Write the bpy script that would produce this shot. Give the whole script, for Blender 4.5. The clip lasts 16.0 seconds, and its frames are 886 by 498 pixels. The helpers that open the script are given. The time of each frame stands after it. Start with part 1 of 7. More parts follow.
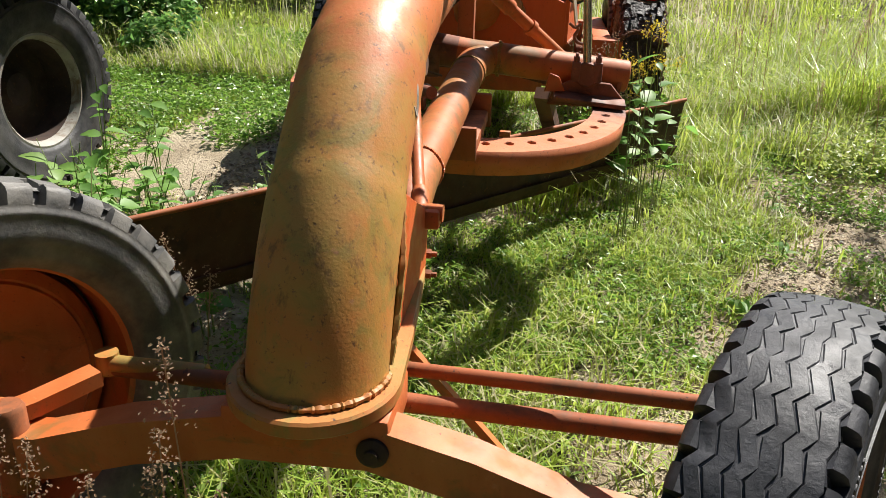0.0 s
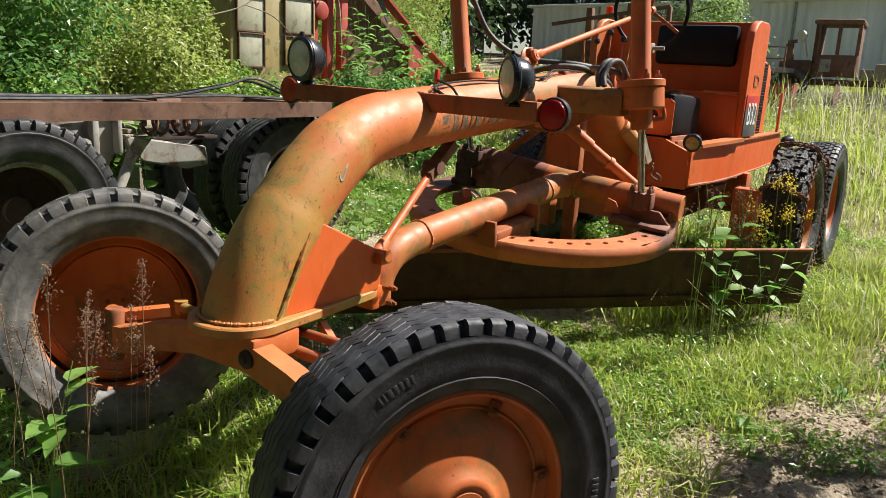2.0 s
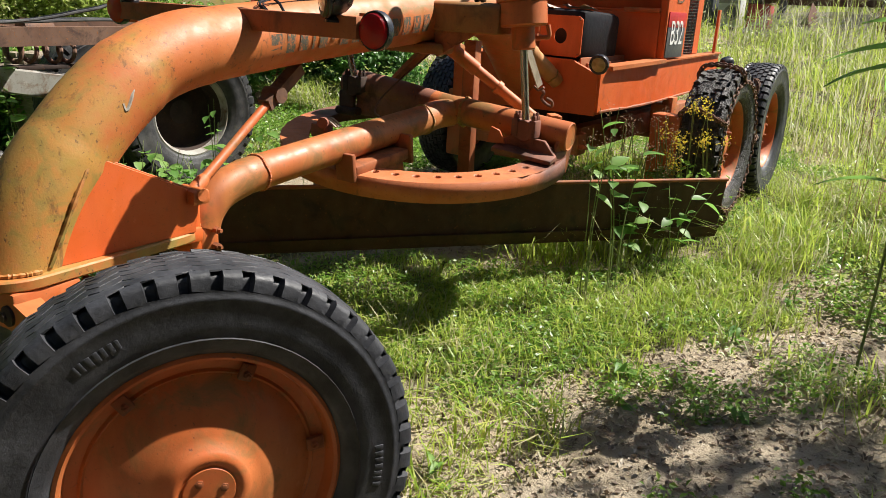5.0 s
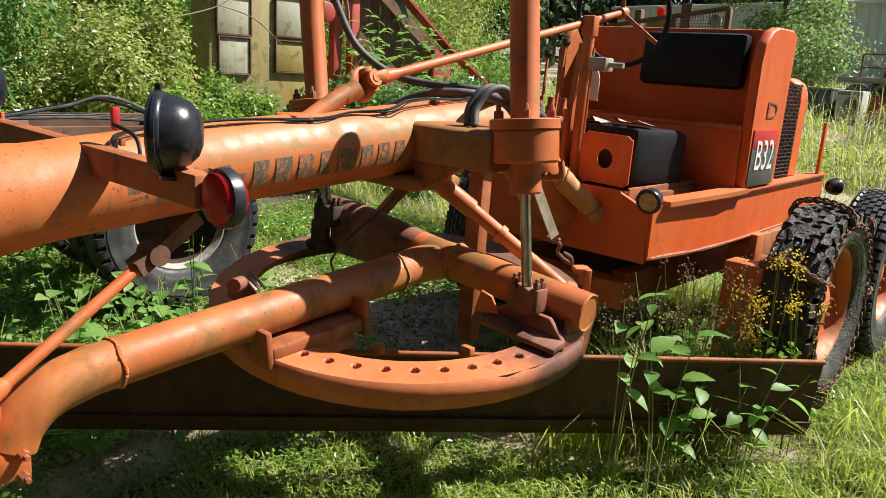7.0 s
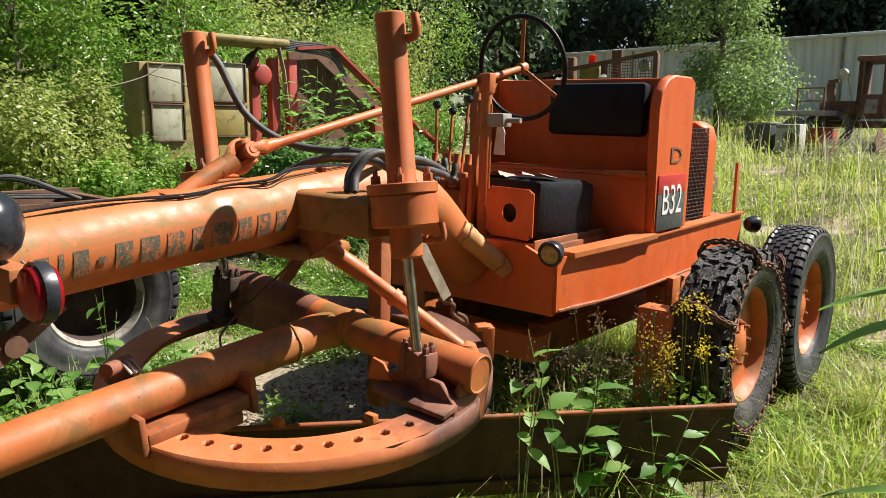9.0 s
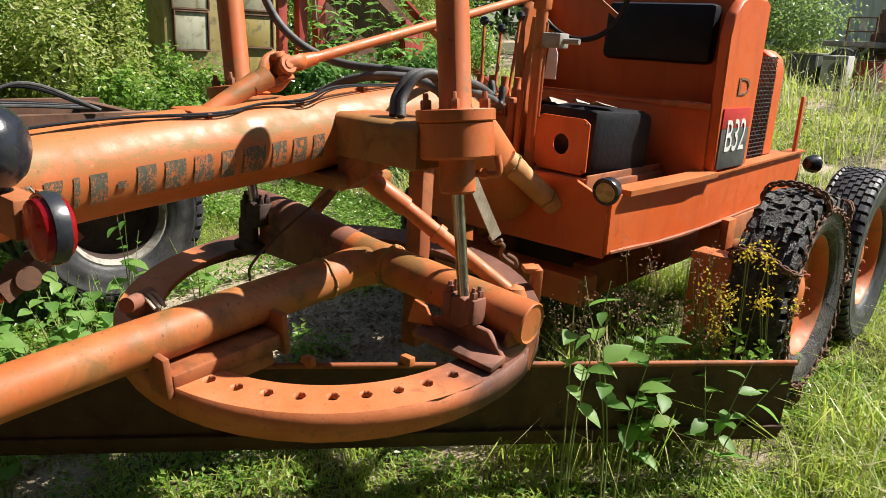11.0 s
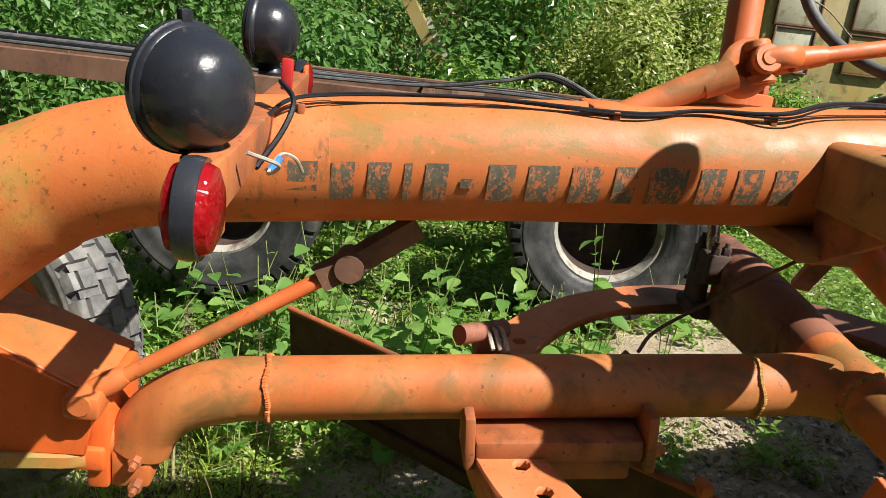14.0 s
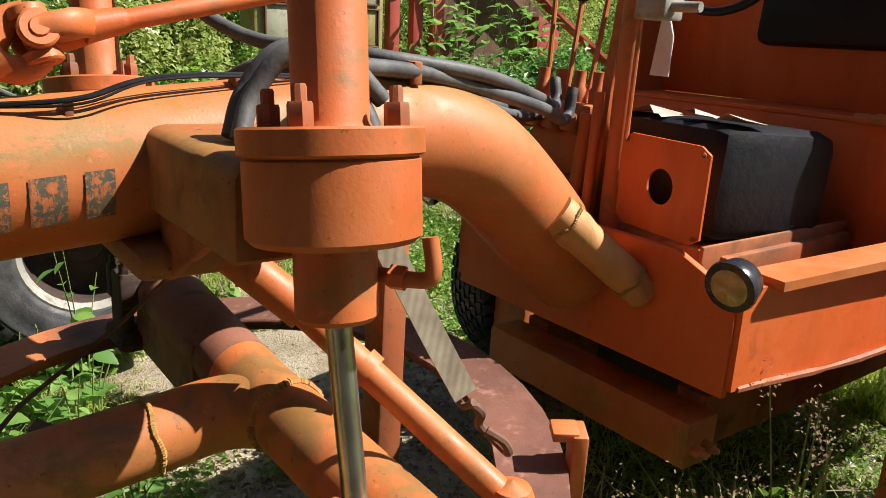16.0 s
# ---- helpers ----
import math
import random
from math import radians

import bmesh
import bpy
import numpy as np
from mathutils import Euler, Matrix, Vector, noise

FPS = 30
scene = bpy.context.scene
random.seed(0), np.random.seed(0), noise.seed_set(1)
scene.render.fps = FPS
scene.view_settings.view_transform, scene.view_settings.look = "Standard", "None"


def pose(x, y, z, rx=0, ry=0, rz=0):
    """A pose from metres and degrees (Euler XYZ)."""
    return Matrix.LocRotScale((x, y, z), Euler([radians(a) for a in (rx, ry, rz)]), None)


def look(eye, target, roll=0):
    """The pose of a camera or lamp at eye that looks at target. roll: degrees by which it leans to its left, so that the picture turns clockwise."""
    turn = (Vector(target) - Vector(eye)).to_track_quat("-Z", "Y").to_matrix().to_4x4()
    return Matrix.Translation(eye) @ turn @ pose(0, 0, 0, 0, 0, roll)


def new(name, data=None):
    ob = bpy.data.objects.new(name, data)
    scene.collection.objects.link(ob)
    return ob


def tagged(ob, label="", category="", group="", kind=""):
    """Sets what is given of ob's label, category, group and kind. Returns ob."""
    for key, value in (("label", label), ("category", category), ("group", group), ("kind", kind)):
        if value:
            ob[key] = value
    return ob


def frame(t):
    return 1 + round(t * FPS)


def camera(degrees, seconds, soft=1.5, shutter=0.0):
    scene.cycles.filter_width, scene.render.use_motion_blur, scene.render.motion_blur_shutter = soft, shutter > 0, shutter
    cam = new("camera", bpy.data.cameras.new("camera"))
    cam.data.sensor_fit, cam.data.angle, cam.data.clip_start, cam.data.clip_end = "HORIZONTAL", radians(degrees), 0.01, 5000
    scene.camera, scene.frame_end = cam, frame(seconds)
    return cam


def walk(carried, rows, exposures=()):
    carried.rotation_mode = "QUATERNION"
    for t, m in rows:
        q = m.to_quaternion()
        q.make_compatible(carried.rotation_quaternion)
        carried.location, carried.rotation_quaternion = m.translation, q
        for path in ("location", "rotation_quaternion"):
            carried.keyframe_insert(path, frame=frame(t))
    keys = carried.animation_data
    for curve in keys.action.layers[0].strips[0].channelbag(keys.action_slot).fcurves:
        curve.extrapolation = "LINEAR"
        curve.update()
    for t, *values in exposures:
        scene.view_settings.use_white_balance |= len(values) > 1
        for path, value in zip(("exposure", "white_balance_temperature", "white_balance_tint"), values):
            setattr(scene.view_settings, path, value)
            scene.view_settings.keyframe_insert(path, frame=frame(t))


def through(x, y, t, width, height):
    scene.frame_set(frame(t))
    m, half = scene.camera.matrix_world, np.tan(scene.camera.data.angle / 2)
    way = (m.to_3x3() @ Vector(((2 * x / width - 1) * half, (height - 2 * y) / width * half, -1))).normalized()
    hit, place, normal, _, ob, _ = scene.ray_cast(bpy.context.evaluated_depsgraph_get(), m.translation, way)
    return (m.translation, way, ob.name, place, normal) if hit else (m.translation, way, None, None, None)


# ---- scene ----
cam = camera(60.1, 16.0, soft=0.75)
PATH = [
    (0, (0.612, -1.014, 1.42), (0.222, 0.781, 0.629), 0.9),
    (0.5, (1.123, -1.022, 1.43), (0.351, 0.719, 0.817), 3.1),
    (1, (1.623, -1.095, 1.446), (0.569, 0.53, 0.949), 5.2),
    (1.5, (1.907, -1.251, 1.432), (0.719, 0.302, 1.008), 4.4),
    (2, (2.125, -1.295, 1.421), (0.897, 0.219, 0.973), 2.6),
    (2.5, (2.325, -1.251, 1.401), (1.105, 0.238, 0.857), 2.5),
    (3, (2.449, -1.181, 1.387), (1.235, 0.292, 0.79), 2.4),
    (3.5, (2.485, -1.162, 1.386), (1.268, 0.318, 0.814), 2.3),
    (3.7, (2.476, -1.154, 1.414), (1.257, 0.337, 0.877), 2.6),
    (5.8, (2.154, -0.241, 1.382), (0.99, 1.246, 0.723), 1.7),
    (6, (2.041, -0.122, 1.422), (0.865, 1.369, 0.793), 2.3),
    (6.5, (1.976, 0.123, 1.52), (0.686, 1.552, 0.978), 3.0),
    (7, (2.07, 0.358, 1.568), (0.661, 1.701, 1.111), 3.3),
    (7.5, (2.182, 0.506, 1.594), (0.736, 1.832, 1.209), 2.9),
    (8, (2.214, 0.567, 1.612), (0.785, 1.924, 1.271), 2.0),
    (8.5, (2.23, 0.583, 1.63), (0.832, 1.977, 1.309), 1.0),
    (9, (2.232, 0.586, 1.624), (0.856, 1.999, 1.293), 0.4),
    (9.5, (2.226, 0.578, 1.614), (0.853, 1.989, 1.263), 0.5),
    (9.7, (2.228, 0.57, 1.603), (0.855, 1.981, 1.25), 0.7),
    (11.8, (1.794, 0.953, 1.628), (0.422, 2.274, 1.016), 2.9),
    (12, (1.757, 1.05, 1.557), (0.331, 2.352, 1.035), 1.7),
    (12.5, (1.643, 1.256, 1.549), (-0.004, 2.277, 1.055), 1.9),
    (13, (1.581, 1.317, 1.556), (-0.253, 1.929, 1.044), 3.5),
    (13.5, (1.56, 1.338, 1.555), (-0.351, 1.547, 1.001), 5.4),
    (14, (1.537, 1.34, 1.537), (-0.376, 1.392, 0.956), 6.6),
    (14.5, (1.536, 1.356, 1.537), (-0.386, 1.477, 0.998), 5.7),
    (15, (1.545, 1.454, 1.534), (-0.341, 1.927, 1.068), 3.7),
    (15.5, (1.502, 1.612, 1.52), (-0.24, 2.479, 1.054), 1.4),
    (16, (1.304, 1.853, 1.535), (-0.325, 2.885, 1.005), 2.4),
]
walk(cam, [(t, look(eye, target, roll)) for t, eye, target, roll in PATH])

# ---- light ----
SUN_AZ, SUN_EL = 31.0, 50.0        # degrees from +y towards +x, and above the ground
world = bpy.data.worlds.new("sky")
scene.world = world
world.use_nodes = True
wn = world.node_tree.nodes
sky = wn.new("ShaderNodeTexSky")
sky.sky_type, sky.sun_disc = "NISHITA", False
sky.sun_elevation, sky.sun_rotation = radians(SUN_EL), radians(SUN_AZ)
wn["Background"].inputs["Strength"].default_value = 0.05
world.node_tree.links.new(sky.outputs[0], wn["Background"].inputs["Color"])
sun_data = bpy.data.lights.new("sun", "SUN")
scene.view_settings.exposure = 1.0
sun_data.energy, sun_data.angle, sun_data.color = 5.0, radians(0.55), (1.0, 0.955, 0.88)
sun = new("sun", sun_data)
sd = Vector((math.sin(radians(SUN_AZ)) * math.cos(radians(SUN_EL)), math.cos(radians(SUN_AZ)) * math.cos(radians(SUN_EL)), math.sin(radians(SUN_EL))))
sun.matrix_world = look(sd * 40, (0, 0, 0))


# ---- materials ----
class Nodes:
    """A short hand for building one material's nodes."""

    def __init__(self, name):
        self.mat = bpy.data.materials.new(name)
        self.mat.use_nodes = True
        self.n, self.l = self.mat.node_tree.nodes, self.mat.node_tree.links
        self.bsdf = self.n["Principled BSDF"]
        self.tc = self.n.new("ShaderNodeTexCoord").outputs["Object"]

    def link(self, a, b):
        self.l.new(a, b)

    def noise(self, scale, detail=4.0, rough=0.55, vec=None, distortion=0.0):
        t = self.n.new("ShaderNodeTexNoise")
        t.inputs["Scale"].default_value, t.inputs["Detail"].default_value = scale, detail
        t.inputs["Roughness"].default_value, t.inputs["Distortion"].default_value = rough, distortion
        self.link(vec or self.tc, t.inputs["Vector"])
        return t.outputs["Fac"]

    def ramp(self, fac, *stops):
        r = self.n.new("ShaderNodeValToRGB")
        e = r.color_ramp.elements
        while len(e) < len(stops):
            e.new(0.5)
        for el, (p, c) in zip(e, stops):
            el.position = p
            el.color = (*c, 1) if isinstance(c, tuple) else (c, c, c, 1)
        self.link(fac, r.inputs["Fac"])
        return r.outputs["Color"]

    def mix(self, fac, a, b, mode="MIX"):
        m = self.n.new("ShaderNodeMix")
        m.data_type, m.blend_type = "RGBA", mode
        for sock, v in ((m.inputs[0], fac), (m.inputs[6], a), (m.inputs[7], b)):
            if isinstance(v, (int, float)):
                sock.default_value = v
            elif isinstance(v, tuple):
                sock.default_value = (*v, 1)
            else:
                self.link(v, sock)
        return m.outputs[2]

    def scaled(self, x, y, z, vec=None):
        m = self.n.new("ShaderNodeMapping")
        m.inputs["Scale"].default_value = (x, y, z)
        self.link(vec or self.tc, m.inputs["Vector"])
        return m.outputs["Vector"]

    def random(self):
        return self.n.new("ShaderNodeObjectInfo").outputs["Random"]

    def island(self):
        return self.n.new("ShaderNodeNewGeometry").outputs["Random Per Island"]

    def bump(self, height, strength=0.3, distance=0.005):
        b = self.n.new("ShaderNodeBump")
        b.inputs["Strength"].default_value, b.inputs["Distance"].default_value = strength, distance
        self.link(height, b.inputs["Height"])
        self.link(b.outputs["Normal"], self.bsdf.inputs["Normal"])

    def put(self, color, rough=0.5, metal=0.0, **more):
        for key, v in (("Base Color", color), ("Roughness", rough), ("Metallic", metal), *more.items()):
            sock = self.bsdf.inputs[key.replace("_", " ")]
            if isinstance(v, (int, float)):
                sock.default_value = v
            elif isinstance(v, tuple):
                sock.default_value = (*v, 1)
            else:
                self.link(v, sock)
        return self.mat


def worn_paint(name, base, faded, stain, rust, stain_at=0.56, rust_at=0.7, rough=0.5):
    """Old brushed-on machine paint: faded patches, lichen or soot stains, rust specks, a few chips."""
    k = Nodes(name)
    patch = k.ramp(k.noise(2.6, 5, 0.6), (0.36, 0.0), (0.66, 1.0))
    c = k.mix(patch, base, faded)
    grime = k.ramp(k.noise(7.0, 7, 0.68, distortion=0.6), (stain_at, 0.0), (stain_at + 0.13, 1.0))
    c = k.mix(grime, c, stain)
    fleck = k.ramp(k.noise(55.0, 4, 0.7), (rust_at - 0.02, 0.0), (rust_at + 0.03, 1.0))
    c = k.mix(fleck, c, rust)
    streak = k.ramp(k.noise(11.0, 5, 0.6, k.scaled(1, 1, 0.18)), (0.5, 0.0), (0.75, 0.45))
    c = k.mix(streak, c, tuple(v * 0.55 for v in base))
    speck = k.ramp(k.noise(130.0, 4, 0.75), (0.62, 0.0), (0.70, 0.65))
    c = k.mix(speck, c, tuple(v * 0.45 for v in stain))
    pale = k.ramp(k.noise(24.0, 6, 0.72), (0.62, 0.0), (0.74, 0.45))
    c = k.mix(pale, c, tuple(min(0.8, v * 1.2 + 0.05) for v in faded))
    fine = k.noise(160.0, 3, 0.6)
    k.bump(k.mix(0.5, fine, k.noise(22.0, 5, 0.6)), 0.2, 0.003)
    return k.put(c, k.ramp(k.noise(16.0, 4), (0.3, rough - 0.08), (0.7, rough + 0.18)))


def bearded_paint(name, base, faded, lichen):
    """Beam paint with olive lichen along the shoulder of the tube, above the lettering."""
    k = Nodes(name)
    c = k.mix(k.ramp(k.noise(3.2, 6, 0.65), (0.36, 0.0), (0.66, 1.0)), base, faded)
    dot = k.n.new("ShaderNodeVectorMath")
    dot.operation = "DOT_PRODUCT"
    dot.inputs[1].default_value = (0.0, -0.0874, 1.0)
    k.link(k.tc, dot.inputs[0])
    band = k.ramp(dot.outputs["Value"], (0.0, 0.0), (1.0, 1.0))
    b = k.n.new("ShaderNodeMapRange")
    b.inputs["From Min"].default_value, b.inputs["From Max"].default_value = 1.1238 - 0.13, 1.1238 + 0.13
    k.link(dot.outputs["Value"], b.inputs["Value"])
    band = k.ramp(b.outputs["Result"], (0.0, 0.35), (0.55, 0.2), (0.72, 1.0), (0.88, 0.75), (1.0, 0.35))
    spots = k.ramp(k.noise(11.0, 8, 0.8, k.scaled(1, 0.6, 1.6), 0.5), (0.40, 0.0), (0.53, 1.0))
    c = k.mix(k.mix(1.0, spots, band, "MULTIPLY"), c, lichen)
    c = k.mix(k.ramp(k.noise(90.0, 5, 0.75), (0.60, 0.0), (0.70, 0.7)), c, (0.10, 0.05, 0.02))
    c = k.mix(k.ramp(k.noise(34.0, 5, 0.7), (0.62, 0.0), (0.72, 0.6)), c, (0.62, 0.24, 0.10))
    k.bump(k.mix(0.5, k.noise(170.0, 3, 0.6), k.noise(26.0, 5, 0.6)), 0.22, 0.003)
    return k.put(c, k.ramp(k.noise(16.0, 4), (0.3, 0.42), (0.7, 0.68)))


def neck_paint(name):
    """Neck paint: olive lichen over its foot and front, giving way to orange towards the beam."""
    k = Nodes(name)
    orange = k.mix(k.ramp(k.noise(3.0, 6, 0.65), (0.36, 0.0), (0.66, 1.0)), (0.50, 0.105, 0.022), (0.55, 0.16, 0.05))
    moss = k.mix(k.ramp(k.noise(3.6, 6, 0.65, distortion=0.5), (0.36, 0.0), (0.62, 1.0)), (0.52, 0.19, 0.045), (0.40, 0.245, 0.055))
    moss = k.mix(k.ramp(k.noise(9.0, 7, 0.7, distortion=0.6), (0.5, 0.0), (0.62, 1.0)), moss, (0.32, 0.21, 0.05))
    sep = k.n.new("ShaderNodeSeparateXYZ")
    k.link(k.tc, sep.inputs[0])
    add = k.n.new("ShaderNodeMath")
    add.operation = "MULTIPLY_ADD"
    add.inputs[1].default_value = 0.9
    k.link(k.noise(4.0, 6, 0.65), add.inputs[0])
    k.link(sep.outputs["Y"], add.inputs[2])
    c = k.mix(k.ramp(add.outputs[0], (0.82, 0.0), (1.14, 0.85)), moss, orange)
    c = k.mix(k.ramp(k.noise(60.0, 5, 0.75), (0.59, 0.0), (0.66, 0.85)), c, (0.10, 0.05, 0.025))
    c = k.mix(k.ramp(k.noise(14.0, 6, 0.75, k.scaled(1, 1, 0.4)), (0.57, 0.0), (0.66, 0.75)), c, (0.16, 0.08, 0.03))
    c = k.mix(k.ramp(k.noise(30.0, 5, 0.7), (0.63, 0.0), (0.72, 0.6)), c, (0.55, 0.26, 0.12))
    k.bump(k.mix(0.5, k.noise(150.0, 3, 0.6), k.noise(26.0, 5, 0.65)), 0.3, 0.003)
    return k.put(c, k.ramp(k.noise(16.0, 4), (0.3, 0.42), (0.7, 0.66)))


ORANGE_NECK = neck_paint("neck paint")
ORANGE_BEAM = bearded_paint("orange beam paint", (0.50, 0.105, 0.022), (0.55, 0.16, 0.05), (0.24, 0.14, 0.032))
ORANGE = worn_paint("orange paint", (0.50, 0.105, 0.022), (0.50, 0.165, 0.05), (0.27, 0.12, 0.035), (0.14, 0.045, 0.02), 0.53, 0.68)
ORANGE_FRESH = worn_paint("orange paint bright", (0.63, 0.105, 0.016), (0.62, 0.125, 0.024), (0.33, 0.065, 0.017), (0.18, 0.05, 0.02), 0.62, 0.72)
ORANGE_MOSS = worn_paint("orange paint with lichen", (0.46, 0.15, 0.035), (0.34, 0.21, 0.05), (0.26, 0.185, 0.045), (0.10, 0.05, 0.025), 0.48, 0.65, 0.55)
ORANGE_DULL = worn_paint("orange paint dull and rusty", (0.30, 0.075, 0.022), (0.36, 0.12, 0.04), (0.18, 0.065, 0.025), (0.1, 0.04, 0.02), 0.5, 0.66, 0.65)
RED_PAINT = worn_paint("dark red paint", (0.32, 0.035, 0.025), (0.42, 0.07, 0.045), (0.18, 0.04, 0.02), (0.1, 0.04, 0.02), 0.58, 0.7)
CREAM_PAINT = worn_paint("cream paint", (0.36, 0.34, 0.24), (0.44, 0.43, 0.33), (0.2, 0.18, 0.08), (0.22, 0.1, 0.04), 0.54, 0.69)
YELLOW_PAINT = worn_paint("mustard paint", (0.32, 0.23, 0.06), (0.30, 0.25, 0.12), (0.14, 0.12, 0.04), (0.16, 0.07, 0.03), 0.52, 0.69)
RUST = worn_paint("rusty steel", (0.12, 0.055, 0.032), (0.2, 0.11, 0.07), (0.07, 0.035, 0.024), (0.24, 0.09, 0.03), 0.52, 0.62, 0.75)
RUST_DARK = worn_paint("black rusty steel", (0.035, 0.02, 0.015), (0.06, 0.035, 0.025), (0.02, 0.013, 0.011), (0.1, 0.045, 0.02), 0.52, 0.64, 0.8)
GREY_STEEL = worn_paint("grey weathered steel", (0.26, 0.25, 0.22), (0.36, 0.34, 0.3), (0.15, 0.09, 0.05), (0.14, 0.06, 0.03), 0.52, 0.66, 0.6)
BLACK_PAINT = worn_paint("black chipped paint", (0.014, 0.015, 0.02), (0.022, 0.024, 0.03), (0.05, 0.035, 0.03), (0.22, 0.13, 0.1), 0.7, 0.73, 0.24)
k = Nodes("worn dark lettering")
c = k.mix(k.ramp(k.noise(30.0, 6, 0.7), (0.35, 0.0), (0.65, 1.0)), (0.055, 0.065, 0.052), (0.12, 0.10, 0.06))
c = k.mix(k.ramp(k.noise(38.0, 7, 0.78, k.scaled(1, 1.6, 0.8)), (0.52, 0.0), (0.57, 1.0)), c, (0.46, 0.125, 0.036))
c = k.mix(k.ramp(k.noise(140.0, 4, 0.7), (0.55, 0.0), (0.62, 0.8)), c, (0.50, 0.17, 0.06))
LETTER = k.put(c, 0.6)


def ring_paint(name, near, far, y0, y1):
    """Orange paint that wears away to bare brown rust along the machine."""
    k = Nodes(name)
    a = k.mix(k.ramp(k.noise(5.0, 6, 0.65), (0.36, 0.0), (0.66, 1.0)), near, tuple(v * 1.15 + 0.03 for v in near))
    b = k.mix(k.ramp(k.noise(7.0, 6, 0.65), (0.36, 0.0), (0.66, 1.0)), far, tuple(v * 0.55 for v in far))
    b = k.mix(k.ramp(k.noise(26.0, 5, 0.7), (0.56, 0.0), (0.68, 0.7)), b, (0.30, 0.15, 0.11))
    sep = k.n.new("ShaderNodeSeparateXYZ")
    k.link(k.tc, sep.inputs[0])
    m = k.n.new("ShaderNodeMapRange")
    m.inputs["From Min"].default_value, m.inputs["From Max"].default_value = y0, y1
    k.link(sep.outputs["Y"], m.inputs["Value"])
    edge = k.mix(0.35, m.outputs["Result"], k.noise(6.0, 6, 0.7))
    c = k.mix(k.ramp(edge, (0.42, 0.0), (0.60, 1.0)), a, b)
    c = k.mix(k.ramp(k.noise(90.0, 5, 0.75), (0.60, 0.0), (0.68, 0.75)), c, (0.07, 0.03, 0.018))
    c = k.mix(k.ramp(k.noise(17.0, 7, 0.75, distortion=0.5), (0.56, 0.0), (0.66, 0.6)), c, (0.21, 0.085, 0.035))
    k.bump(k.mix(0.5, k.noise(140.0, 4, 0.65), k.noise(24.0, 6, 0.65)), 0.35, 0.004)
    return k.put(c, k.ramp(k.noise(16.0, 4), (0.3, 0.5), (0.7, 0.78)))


# lichen-stained arm paint, browned to put the near face's shadow into it
ARM_PAINT_SHADED = worn_paint("lichened arm paint browned for shade", (0.34, 0.095, 0.026), (0.30, 0.16, 0.042), (0.20, 0.10, 0.03), (0.09, 0.04, 0.02), 0.5, 0.66, 0.6)
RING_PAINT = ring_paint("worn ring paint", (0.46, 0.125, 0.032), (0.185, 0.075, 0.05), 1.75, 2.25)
# RUST at about half strength: the shade on the blade's face is in the colour
BLADE_RUST_SHADED = worn_paint("rust of the blade, darkened for shade", (0.065, 0.028, 0.016), (0.10, 0.045, 0.026), (0.04, 0.02, 0.014), (0.2, 0.07, 0.025), 0.52, 0.66, 0.7)
RUST_BROWN = worn_paint("brown rusty paint", (0.20, 0.07, 0.04), (0.26, 0.11, 0.07), (0.09, 0.04, 0.026), (0.33, 0.10, 0.03), 0.5, 0.64, 0.65)
# the sun on the brace tube is put into this paler ochre
ORANGE_SUNLIT = worn_paint("ochre paint lightened for sunlight", (0.52, 0.20, 0.06), (0.58, 0.29, 0.11), (0.36, 0.17, 0.05), (0.16, 0.06, 0.03), 0.54, 0.68)
ORANGE_TUBE = worn_paint("sun-faded orange tube paint", (0.45, 0.11, 0.026), (0.44, 0.17, 0.05), (0.24, 0.115, 0.034), (0.12, 0.045, 0.02), 0.50, 0.66)


def rubber(name, dark, dust, rugged=0.004):
    k = Nodes(name)
    c = k.mix(k.ramp(k.noise(9.0, 6, 0.65), (0.4, 0.0), (0.75, 1.0)), dark, dust)
    k.bump(k.noise(70.0 if rugged < 0.01 else 22.0, 6, 0.7), 0.5 if rugged < 0.01 else 0.9, rugged)
    return k.put(c, k.ramp(k.noise(20.0, 3), (0.3, 0.42), (0.7, 0.68)))


RUBBER = rubber("tyre rubber", (0.016, 0.017, 0.021), (0.066, 0.067, 0.076))
RUBBER_GREY = rubber("dusty tyre rubber", (0.05, 0.05, 0.052), (0.15, 0.14, 0.13))
RUBBER_TRUCK = rubber("weathered truck tyre rubber", (0.022, 0.022, 0.024), (0.075, 0.072, 0.068))
RUBBER_DUSTY = rubber("chalky tyre rubber", (0.075, 0.075, 0.077), (0.24, 0.225, 0.2))
RUBBER_MUD = rubber("cracked tyre rubber", (0.022, 0.02, 0.02), (0.085, 0.075, 0.065), 0.03)

k = Nodes("black vinyl")
k.bump(k.noise(30.0, 4, 0.6), 0.4, 0.006)
VINYL = k.put(k.ramp(k.noise(5.0, 5, 0.6), (0.35, (0.006, 0.006, 0.008)), (0.7, (0.013, 0.013, 0.017))), 0.5, Specular_IOR_Level=0.22)
k = Nodes("torn pale cloth")
k.bump(k.noise(120.0, 3), 0.5, 0.003)
CLOTH = k.put(k.ramp(k.noise(14.0, 5), (0.35, (0.26, 0.22, 0.18)), (0.65, (0.46, 0.42, 0.36))), 0.9)
k = Nodes("polished rod")
CHROME = k.put(k.ramp(k.noise(12.0, 5, 0.6), (0.4, (0.46, 0.45, 0.4)), (0.7, (0.3, 0.26, 0.2))), 0.26, 0.9)
k = Nodes("black rubber hose")
k.bump(k.noise(90.0, 4), 0.4, 0.003)
HOSE = k.put(k.ramp(k.noise(16.0, 4), (0.35, (0.05, 0.05, 0.052)), (0.7, (0.12, 0.115, 0.11))), 0.6)
k = Nodes("webbing strap")
